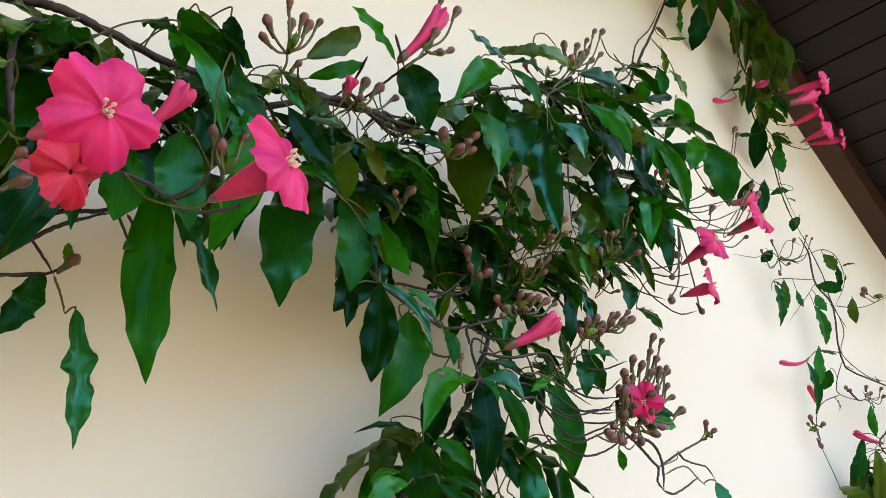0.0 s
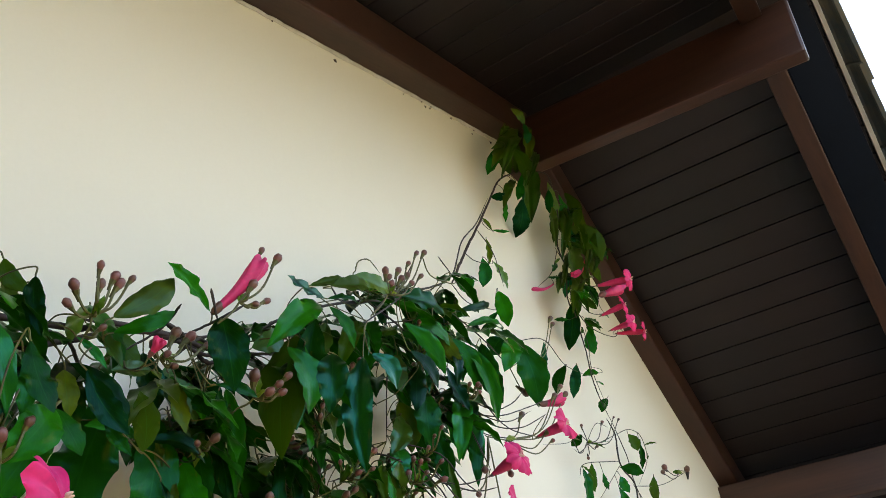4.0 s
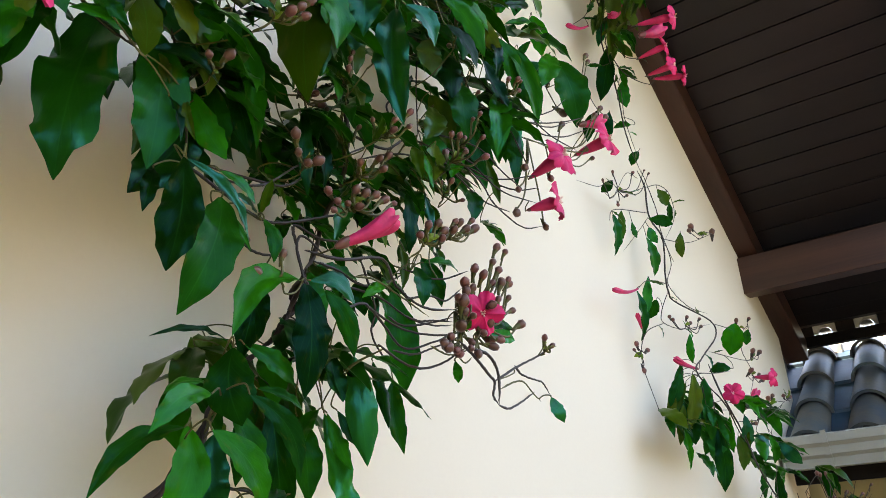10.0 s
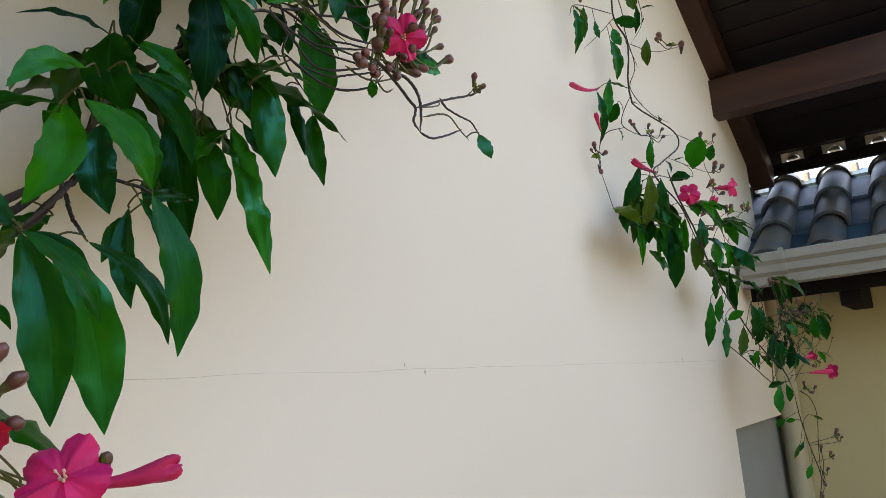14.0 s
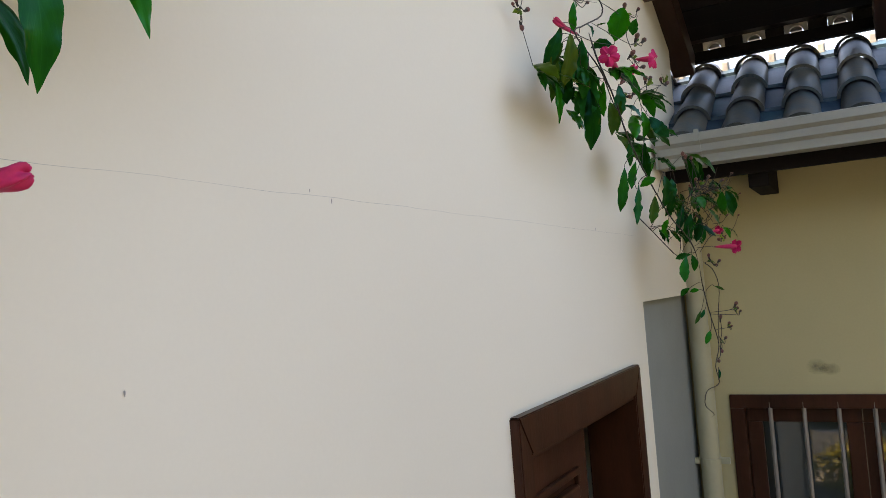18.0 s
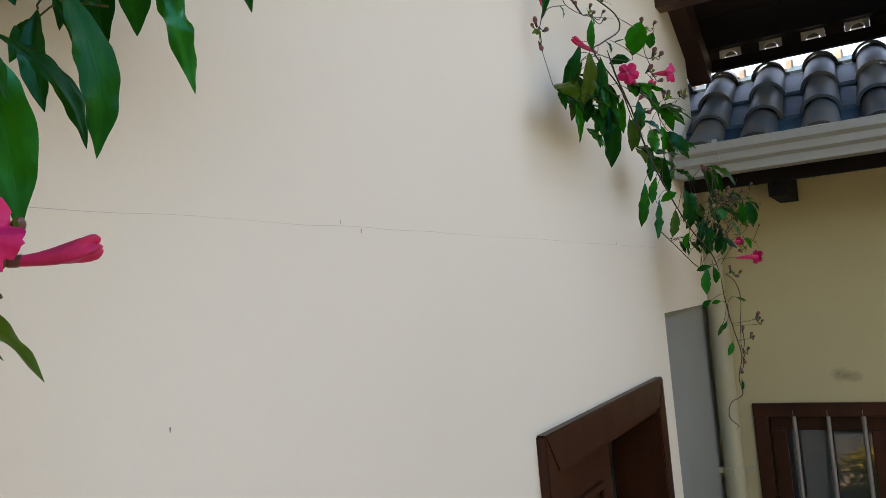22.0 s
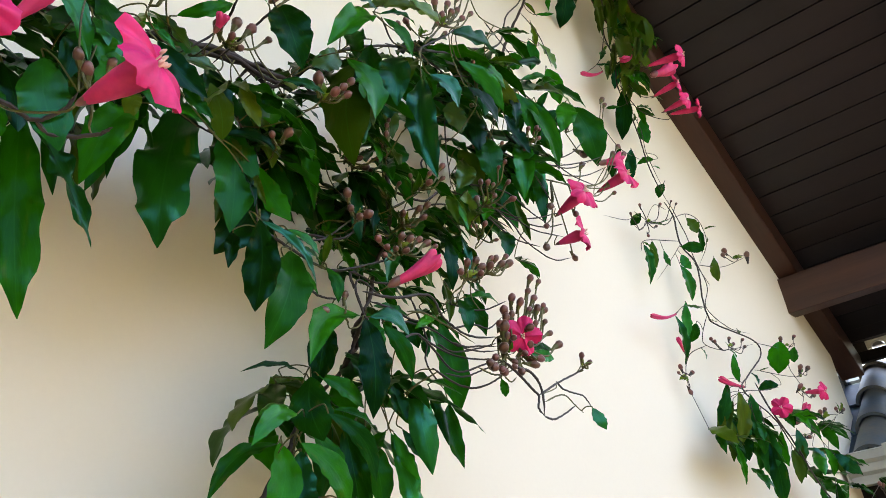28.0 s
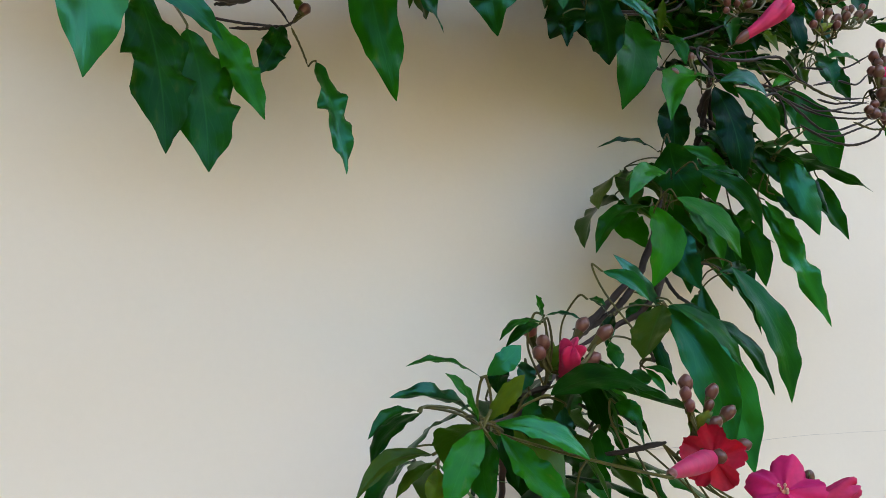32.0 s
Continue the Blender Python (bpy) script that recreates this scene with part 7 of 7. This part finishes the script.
stem(FAR, 0.0018, (0.060, 2.612, 3.435), (0.060, 2.651, 3.399), (0.060, 2.643, 3.313), (0.060, 2.726, 3.272), (0.060, 2.693, 3.168), (0.060, 2.694, 3.114), (0.060, 2.739, 3.098), (0.080, 2.961, 3.085), (0.080, 2.985, 3.045), (0.100, 2.750, 2.946), (0.120, 2.605, 2.881), (0.140, 2.713, 2.817), (0.150, 2.765, 2.747), (0.160, 2.819, 2.706))
stem(FAR, 0.0009, (0.060, 2.648, 3.323), (0.050, 2.428, 3.265), (0.050, 2.378, 3.220))
stem(FAR, 0.0009, (0.060, 2.651, 3.399), (0.060, 2.771, 3.449), (0.060, 2.864, 3.454), (0.060, 2.874, 3.385), (0.060, 2.751, 3.279))
stem(FAR, 0.0009, (0.060, 2.726, 3.272), (0.060, 2.964, 3.330), (0.080, 3.185, 3.419))
stem(FAR, 0.0009, (0.060, 2.708, 3.140), (0.050, 2.578, 3.121), (0.050, 2.485, 3.075))
stem(FAR, 0.0009, (0.060, 2.698, 3.123), (0.050, 2.641, 3.053), (0.050, 2.646, 3.025), (0.060, 2.766, 3.030), (0.070, 2.992, 3.084))
stem(FAR, 0.0009, (0.050, 2.646, 3.025), (0.040, 2.541, 2.987), (0.030, 2.507, 2.937), (0.030, 2.503, 2.890))
stem(FAR, 0.0009, (0.080, 2.957, 3.079), (0.090, 3.198, 3.091), (0.100, 3.169, 3.024), (0.120, 3.156, 2.951), (0.140, 2.977, 2.864))
stem(FAR, 0.0009, (0.120, 2.605, 2.881), (0.120, 2.746, 2.899), (0.130, 2.872, 2.921))
stem(FAR, 0.0008, (0.140, 2.718, 2.824), (0.150, 2.879, 2.824), (0.160, 3.075, 2.833))
stem(FAR, 0.0008, (0.100, 2.811, 2.969), (0.120, 3.127, 2.989), (0.130, 3.250, 3.030))
stem(FAR, 0.0008, (0.060, 2.651, 3.399), (0.050, 2.508, 3.337), (0.050, 2.423, 3.338), (0.050, 2.343, 3.296), (0.080, 2.144, 3.230))
stem(FAR, 0.0007, (0.060, 2.608, 3.409), (0.060, 2.527, 3.396), (0.060, 2.447, 3.328), (0.060, 2.395, 3.281), (0.060, 2.346, 3.279))
stem(FAR, 0.0007, (0.060, 2.706, 3.275), (0.060, 2.756, 3.248), (0.060, 2.786, 3.223))
stem(FAR, 0.0007, (0.060, 2.643, 3.313), (0.050, 2.560, 3.244), (0.050, 2.435, 3.158))
leaf(FAR, (0.060, 2.758, 3.432), (0.069, 2.781, 3.384), 0.038)
leaf(FAR, (0.060, 2.838, 3.430), (0.043, 2.863, 3.355), 0.020)
leaf(FAR, (0.060, 2.639, 3.304), (0.111, 2.664, 3.279), 0.033)
leaf(FAR, (0.060, 2.626, 3.276), (0.070, 2.644, 3.234), 0.026)
leaf(FAR, (0.050, 2.469, 3.275), (0.036, 2.490, 3.210), 0.024)
leaf(FAR, (0.050, 2.408, 3.247), (0.032, 2.438, 3.153), 0.024)
leaf(FAR, (0.070, 2.867, 3.330), (0.056, 2.887, 3.263), 0.027)
leaf(FAR, (0.050, 2.623, 3.250), (0.041, 2.654, 3.153), 0.032)
leaf(FAR, (0.050, 2.583, 3.132), (0.027, 2.601, 3.048), 0.028)
leaf(FAR, (0.040, 2.514, 3.084), (0.029, 2.542, 2.964), 0.024)
leaf(FAR, (0.050, 2.620, 3.081), (0.023, 2.623, 3.038), 0.028)
leaf(FAR, (0.050, 2.533, 3.267), (0.051, 2.550, 3.226), 0.017)
leaf(FAR, (0.060, 2.415, 3.332), (0.028, 2.412, 3.312), 0.025)
leaf(FAR, (0.100, 3.154, 3.111), (0.065, 3.165, 3.020), 0.064)
leaf(FAR, (0.100, 3.311, 3.122), (0.081, 3.317, 3.075), 0.036)
leaf(FAR, (0.080, 2.744, 3.010), (0.069, 2.757, 2.935), 0.020)
leaf(FAR, (0.100, 2.550, 2.875), (0.061, 2.549, 2.802), 0.031)
leaf(FAR, (0.120, 2.568, 2.873), (0.083, 2.575, 2.753), 0.036)
leaf(FAR, (0.100, 2.523, 2.801), (0.079, 2.526, 2.714), 0.023)
leaf(FAR, (0.130, 2.617, 2.870), (0.110, 2.626, 2.765), 0.034)
leaf(FAR, (0.140, 2.617, 2.793), (0.122, 2.624, 2.673), 0.046)
leaf(FAR, (0.120, 2.597, 2.805), (0.121, 2.607, 2.725), 0.036)
leaf(FAR, (0.120, 2.918, 2.936), (0.066, 2.904, 2.935), 0.030)
leaf(FAR, (0.150, 2.700, 2.784), (0.143, 2.706, 2.700), 0.029)
leaf(FAR, (0.160, 2.802, 2.764), (0.145, 2.805, 2.677), 0.036)
leaf(FAR, (0.080, 2.550, 2.855), (0.057, 2.556, 2.760), 0.021)
leaf(FAR, (0.110, 2.578, 2.789), (0.094, 2.581, 2.717), 0.031)
leaf(FAR, (0.080, 2.632, 2.918), (0.044, 2.636, 2.830), 0.024)
leaf(FAR, (0.100, 2.594, 2.767), (0.070, 2.591, 2.709), 0.026)
flower(FAR, (0.130, 2.945, 2.848), (0.180, 2.654, 2.829), 0.052)
flower(FAR, (0.140, 3.093, 2.932), (0.190, 3.086, 2.921), 0.057)
bloom_bud(FAR, (0.140, 2.909, 2.828), (0.170, 2.941, 2.871), 0.024)
bloom_bud(FAR, (0.100, 2.680, 2.905), (0.080, 2.586, 2.920), 0.017)
bloom_bud(FAR, (0.050, 2.494, 3.080), (0.060, 2.313, 3.035), 0.013)
bloom_bud(FAR, (0.040, 2.506, 2.988), (0.050, 2.464, 3.012), 0.012)
buds(FAR, (0.030, 2.507, 2.937), 0.0066, (0.030, 2.463, 2.930), (0.030, 2.484, 2.946), (0.030, 2.503, 2.891), (0.030, 2.545, 2.942))
buds(FAR, (0.060, 2.766, 3.030), 0.0074, (0.060, 2.667, 3.042), (0.060, 2.690, 3.039), (0.060, 2.810, 3.069), (0.060, 2.831, 3.057), (0.060, 2.925, 3.087), (0.060, 2.926, 3.066))
buds(FAR, (0.120, 3.127, 2.989), 0.0082, (0.130, 3.162, 3.017), (0.130, 3.250, 3.030))
buds(FAR, (0.160, 3.075, 2.833), 0.0078, (0.170, 3.047, 2.859), (0.170, 3.104, 2.873))
buds(FAR, (0.080, 3.185, 3.419), 0.0109, (0.080, 3.185, 3.419), (0.070, 2.992, 3.385), (0.070, 2.964, 3.364))
buds(FAR, (0.090, 3.198, 3.091), 0.0086, (0.100, 3.173, 3.120), (0.100, 3.344, 3.161))
buds(FAR, (0.120, 3.089, 2.943), 0.0080, (0.130, 3.086, 2.949), (0.130, 3.181, 2.953), (0.130, 3.207, 2.939))
buds(FAR, (0.050, 2.403, 3.286), 0.0054, (0.060, 2.351, 3.310), (0.060, 2.425, 3.359), (0.060, 2.571, 3.412), (0.060, 2.669, 3.456), (0.060, 2.704, 3.460), (0.050, 2.525, 3.335), (0.050, 2.454, 3.288))
buds(FAR, (0.150, 2.841, 2.779), 0.0070, (0.160, 2.939, 2.799), (0.160, 2.884, 2.781))
leaf(FAR, (0.100, 2.570, 2.856), (0.052, 2.578, 2.776), 0.028)
leaf(FAR, (0.110, 2.577, 2.842), (0.076, 2.598, 2.727), 0.035)
leaf(FAR, (0.120, 2.633, 2.867), (0.114, 2.658, 2.774), 0.029)
leaf(FAR, (0.100, 2.501, 2.750), (0.093, 2.520, 2.660), 0.015)
leaf(FAR, (0.130, 2.617, 2.768), (0.098, 2.625, 2.696), 0.029)
leaf(FAR, (0.140, 2.615, 2.752), (0.124, 2.640, 2.614), 0.041)
leaf(FAR, (0.160, 2.800, 2.794), (0.148, 2.816, 2.711), 0.037)
leaf(FAR, (0.150, 2.739, 2.741), (0.143, 2.754, 2.662), 0.027)
leaf(FAR, (0.160, 2.826, 2.747), (0.198, 2.843, 2.712), 0.025)
leaf(FAR, (0.170, 2.970, 2.756), (0.166, 2.983, 2.684), 0.027)
leaf(FAR, (0.190, 2.966, 2.737), (0.233, 2.987, 2.678), 0.033)
leaf(FAR, (0.160, 2.863, 2.667), (0.149, 2.871, 2.598), 0.023)
leaf(FAR, (0.180, 2.932, 2.666), (0.180, 2.947, 2.570), 0.027)
leaf(FAR, (0.150, 2.821, 2.591), (0.129, 2.828, 2.480), 0.028)
leaf(FAR, (0.170, 2.859, 2.607), (0.153, 2.863, 2.539), 0.023)
leaf(FAR, (0.160, 2.908, 2.555), (0.142, 2.913, 2.451), 0.023)
leaf(FAR, (0.200, 3.032, 2.585), (0.187, 3.039, 2.495), 0.037)
leaf(FAR, (0.180, 2.992, 2.529), (0.161, 2.994, 2.456), 0.030)
leaf(FAR, (0.180, 2.840, 2.540), (0.219, 2.847, 2.558), 0.022)
leaf(FAR, (0.200, 3.123, 2.584), (0.205, 3.130, 2.533), 0.025)
leaf(FAR, (0.300, 3.422, 2.564), (0.315, 3.431, 2.489), 0.031)
leaf(FAR, (0.300, 3.340, 2.554), (0.302, 3.345, 2.493), 0.027)
leaf(FAR, (0.200, 3.142, 2.543), (0.171, 3.141, 2.482), 0.026)
leaf(FAR, (0.220, 3.143, 2.508), (0.197, 3.144, 2.431), 0.022)
leaf(FAR, (0.250, 3.201, 2.533), (0.269, 3.207, 2.498), 0.035)
leaf(FAR, (0.220, 3.256, 2.491), (0.204, 3.258, 2.409), 0.027)
leaf(FAR, (0.270, 3.248, 2.501), (0.295, 3.256, 2.449), 0.020)
leaf(FAR, (0.200, 3.037, 2.465), (0.182, 3.035, 2.429), 0.018)
leaf(FAR, (0.230, 3.332, 2.485), (0.215, 3.334, 2.410), 0.027)
leaf(FAR, (0.260, 3.189, 2.450), (0.294, 3.196, 2.415), 0.019)
leaf(FAR, (0.200, 3.235, 2.367), (0.189, 3.233, 2.291), 0.030)
leaf(FAR, (0.220, 3.215, 2.370), (0.222, 3.216, 2.321), 0.019)
leaf(FAR, (0.200, 3.305, 2.373), (0.155, 3.297, 2.363), 0.017)
leaf(FAR, (0.240, 3.279, 2.144), (0.225, 3.273, 2.106), 0.018)
leaf(FAR, (0.230, 3.215, 2.207), (0.212, 3.210, 2.170), 0.011)
leaf(FAR, (0.230, 3.278, 2.207), (0.217, 3.275, 2.182), 0.010)
leaf(FAR, (0.200, 3.240, 2.273), (0.174, 3.234, 2.252), 0.016)
leaf(FAR, (0.210, 3.331, 2.265), (0.183, 3.326, 2.262), 0.014)
leaf(FAR, (0.240, 3.360, 2.024), (0.238, 3.355, 1.991), 0.010)
leaf(FAR, (0.250, 3.360, 2.273), (0.277, 3.364, 2.259), 0.008)
stem(FAR, 0.0018, (0.110, 2.748, 2.924), (0.130, 2.739, 2.846), (0.150, 2.787, 2.754), (0.170, 2.810, 2.655), (0.180, 2.938, 2.567), (0.200, 3.043, 2.481), (0.220, 3.215, 2.406), (0.230, 3.257, 2.340))
stem(FAR, 0.0014, (0.060, 3.238, 2.508), (0.060, 3.471, 2.456), (0.100, 3.553, 2.388), (0.200, 3.291, 2.343))
stem(FAR, 0.0012, (0.230, 3.257, 2.340), (0.230, 3.286, 2.273), (0.230, 3.363, 2.186), (0.240, 3.403, 2.096), (0.240, 3.316, 2.038), (0.240, 3.346, 1.984), (0.230, 3.201, 1.980), (0.230, 3.157, 1.947), (0.240, 3.215, 1.914), (0.240, 3.175, 1.910))
stem(FAR, 0.0011, (0.230, 3.326, 2.348), (0.240, 3.429, 2.321), (0.240, 3.504, 2.266), (0.240, 3.442, 2.180), (0.240, 3.393, 2.080))
stem(FAR, 0.0008, (0.230, 3.367, 2.194), (0.250, 3.623, 2.188), (0.260, 3.689, 2.203))
stem(FAR, 0.0008, (0.230, 3.365, 2.189), (0.260, 3.667, 2.170), (0.260, 3.783, 2.179))
stem(FAR, 0.0008, (0.240, 3.377, 2.141), (0.250, 3.528, 2.135))
stem(FAR, 0.0008, (0.220, 3.295, 2.391), (0.250, 3.409, 2.396))
stem(FAR, 0.0008, (0.220, 3.282, 2.543), (0.250, 3.403, 2.565), (0.280, 3.622, 2.607), (0.300, 3.563, 2.636))
stem(FAR, 0.0008, (0.220, 3.273, 2.525), (0.240, 3.373, 2.582), (0.260, 3.368, 2.610))
stem(FAR, 0.0008, (0.210, 3.225, 2.490), (0.230, 3.243, 2.572), (0.240, 3.270, 2.648))
stem(FAR, 0.0008, (0.230, 3.299, 2.509), (0.270, 3.486, 2.560), (0.300, 3.569, 2.609))
stem(FAR, 0.0008, (0.220, 3.215, 2.406), (0.210, 3.251, 2.458), (0.220, 3.301, 2.493), (0.240, 3.326, 2.458), (0.230, 3.292, 2.407), (0.220, 3.207, 2.390))
stem(FAR, 0.0008, (0.230, 3.275, 2.373), (0.250, 3.375, 2.424), (0.270, 3.461, 2.428))
stem(FAR, 0.0008, (0.200, 3.098, 2.610), (0.210, 3.175, 2.642), (0.220, 3.213, 2.661))
stem(FAR, 0.0008, (0.150, 2.744, 2.774), (0.170, 2.975, 2.803), (0.190, 3.179, 2.868))
flower(FAR, (0.250, 3.440, 2.394), (0.300, 3.536, 2.393), 0.049)
flower(FAR, (0.250, 3.383, 2.438), (0.270, 3.416, 2.444), 0.031)
buds(FAR, (0.250, 3.623, 2.188), 0.0075, (0.260, 3.689, 2.203), (0.260, 3.780, 2.175), (0.260, 3.706, 2.188))
buds(FAR, (0.250, 3.528, 2.135), 0.0072, (0.250, 3.613, 2.134), (0.250, 3.570, 2.145))
buds(FAR, (0.270, 3.461, 2.428), 0.0088, (0.270, 3.491, 2.422), (0.270, 3.468, 2.439), (0.270, 3.398, 2.414))
buds(FAR, (0.240, 3.343, 2.348), 0.0068, (0.240, 3.372, 2.365), (0.250, 3.490, 2.350), (0.250, 3.418, 2.338))
buds(FAR, (0.240, 3.433, 2.111), 0.0070, (0.240, 3.540, 2.102), (0.240, 3.442, 2.072), (0.240, 3.374, 2.048), (0.240, 3.480, 2.171))
buds(FAR, (0.220, 3.336, 2.564), 0.0068, (0.230, 3.325, 2.596), (0.240, 3.377, 2.591), (0.250, 3.428, 2.612), (0.260, 3.456, 2.586), (0.280, 3.503, 2.606), (0.300, 3.585, 2.633), (0.220, 3.213, 2.661), (0.220, 3.252, 2.658), (0.220, 3.341, 2.665), (0.260, 3.502, 2.572), (0.250, 3.446, 2.551))
buds(FAR, (0.190, 3.179, 2.868), 0.0082, (0.190, 3.154, 2.876), (0.190, 3.229, 2.882))

# denser leaves behind the drawn ones
frng = random.Random(21)
CROWN = [(1.09, 3.05), (1.28, 3.17), (1.55, 3.36), (1.70, 3.42), (1.76, 3.34), (1.70, 3.16), (1.62, 3.04), (1.45, 2.93), (1.26, 2.95), (1.14, 2.98)]
ARM = [(0.66, 2.97), (0.90, 3.03), (1.08, 3.07), (1.10, 2.98), (0.98, 2.935), (0.85, 2.90), (0.66, 2.86)]
TAIL = [(1.25, 2.78), (1.36, 2.82), (1.45, 2.76), (1.40, 2.68), (1.27, 2.65), (1.15, 2.60), (1.12, 2.60), (1.14, 2.63)]
FOOT = [(0.97, 2.50), (1.10, 2.51), (1.13, 2.44), (1.10, 2.36), (0.90, 2.36), (0.93, 2.45)]
GAPS = [(1.31, 3.08, 0.045), (1.50, 3.12, 0.050), (1.56, 3.10, 0.050), (1.47, 3.05, 0.050), (2.16, 3.50, 0.030)]
UNDER = [(1.22, 2.95), (1.45, 2.98), (1.62, 3.06), (1.67, 2.97), (1.52, 2.85), (1.36, 2.82), (1.24, 2.85)]
fill(MAIN, CROWN, 140, (0.03, 0.19), (0.055, 0.115), frng, GAPS)
fill(MAIN, UNDER, 20, (0.03, 0.16), (0.045, 0.085), frng, GAPS)
fill(MAIN, ARM, 36, (0.04, 0.20), (0.06, 0.11), frng)
LEFT = [(0.72, 2.92), (0.89, 2.99), (0.88, 2.93), (0.79, 2.88), (0.73, 2.84)]
fill(MAIN, LEFT, 14, (0.05, 0.22), (0.07, 0.12), frng)
fill(MAIN, TAIL, 8, (0.03, 0.13), (0.07, 0.13), frng)
fill(MAIN, FOOT, 16, (0.04, 0.20), (0.07, 0.12), frng)
EAVE_STRING = [(2.48, 4.20), (2.69, 4.28), (2.80, 4.06), (2.47, 3.96)]
MID_BUNCH = [(2.44, 2.79), (2.72, 2.90), (2.95, 2.80), (2.66, 2.68), (2.46, 2.71)]
LOW_BUNCH = [(3.38, 2.60), (3.60, 2.62), (3.62, 2.50), (3.50, 2.42), (3.38, 2.47)]
fill(FAR, EAVE_STRING, 5, (0.05, 0.12), (0.05, 0.085), frng)
fill(FAR, MID_BUNCH, 6, (0.05, 0.17), (0.06, 0.10), frng)
fill(FAR, LOW_BUNCH, 40, (0.09, 0.30), (0.035, 0.075), frng)
STRING_C = [(2.45, 2.86), (2.86, 2.95), (2.98, 2.88), (2.76, 2.70), (2.60, 2.77), (2.46, 2.79)]
STRING_D = [(2.87, 2.82), (3.20, 2.86), (3.29, 2.80), (3.63, 2.74), (3.39, 2.63), (3.18, 2.62), (3.04, 2.70)]
STRING_E = [(2.48, 4.00), (2.74, 4.15), (2.76, 4.00), (2.60, 3.73), (2.41, 3.58), (2.42, 3.73)]
fill(FAR, STRING_C, 5, (0.04, 0.16), (0.08, 0.13), frng)
fill(FAR, STRING_D, 7, (0.05, 0.18), (0.08, 0.13), frng)
fill(FAR, STRING_E, 5, (0.05, 0.12), (0.05, 0.09), frng)
# small curled leaves and a second, twining strand along the trailing string
wrg = random.Random(31)
string = [p for p in FAR.points if 2.95 < p.z < 3.95 and 2.35 < p.y < 3.0]
for p in wrg.sample(string, 26):
    d = Vector((wrg.uniform(0.1, 0.9), wrg.uniform(-0.8, 0.8), wrg.uniform(-1.0, 0.2))).normalized() * wrg.uniform(0.026, 0.050)
    put_leaf(FAR, p, p + d, d.length * wrg.uniform(0.24, 0.36), Vector((1, wrg.uniform(-0.6, 0.3), 0.4)), YOUNG if wrg.random() < 0.6 else LEAVES, False)
for turn in (((0.060, 2.482, 3.947), (0.070, 2.520, 3.880), (0.072, 2.500, 3.740), (0.066, 2.572, 3.660), (0.072, 2.548, 3.560), (0.066, 2.620, 3.470)), ((0.070, 2.612, 3.435), (0.074, 2.668, 3.340), (0.066, 2.700, 3.290), (0.074, 2.716, 3.200), (0.068, 2.676, 3.130), (0.076, 2.790, 3.092), (0.084, 2.930, 3.100))):
    stem(FAR, 0.0010, *turn)
# small bud clusters with young bracts, deep in the crown
brg = random.Random(29)
for k in range(13):
    hub = Vector((brg.uniform(0.12, 0.22), brg.uniform(1.20, 1.66), 0))
    hub.z = 2.86 + 0.42 * (hub.y - 1.20) + brg.uniform(-0.06, 0.16)
    lean = Vector((brg.uniform(0.2, 1.0), brg.uniform(-0.6, 0.8), brg.uniform(0.1, 1.0))).normalized()
    ends = [hub + lean * brg.uniform(0.02, 0.05) + Vector((brg.uniform(-1, 1), brg.uniform(-1, 1), brg.uniform(-1, 1))) * 0.018 for _ in range(brg.choice((4, 5, 6)))]
    buds(MAIN, hub, brg.uniform(0.0038, 0.0052), *ends)
    for _ in range(4):
        d = (lean + Vector((brg.uniform(-1, 1), brg.uniform(-1, 1), brg.uniform(-1, 0.6)))).normalized() * brg.uniform(0.015, 0.035)
        put_leaf(MAIN, hub + lean * 0.008, hub + lean * 0.008 + d, d.length * 0.32, Vector((1, 0, 0.5)), YOUNG, False)
# upright dry bud stalks in the bunch at the corner
trg = random.Random(17)
for k in range(34):
    foot = Vector((trg.uniform(0.10, 0.26), trg.uniform(3.40, 3.56), trg.uniform(2.42, 2.56)))
    out = Vector((trg.uniform(-0.3, 0.9), trg.uniform(-0.5, 0.6), trg.uniform(0.2, 1.0))).normalized() * trg.uniform(0.05, 0.11)
    tip = foot + out
    tip.x = max(tip.x, 0.02)
    tube(FAR.stalks, spline([foot, foot.lerp(tip, 0.5) + Vector((0.006, 0.004, -0.008)), tip], 4), 0.0009, 4)
    if k % 2 == 0:
        ob = new("bud", BUDS[k % 5])
        ob.parent = FAR.root
        rr = trg.uniform(0.0022, 0.0036)
        ob.matrix_local = local(FAR, Matrix.Translation(tip) @ along((0, 0, 0), out) @ Matrix.Diagonal((rr, rr, rr, 1)))
finish(MAIN)
finish(FAR)
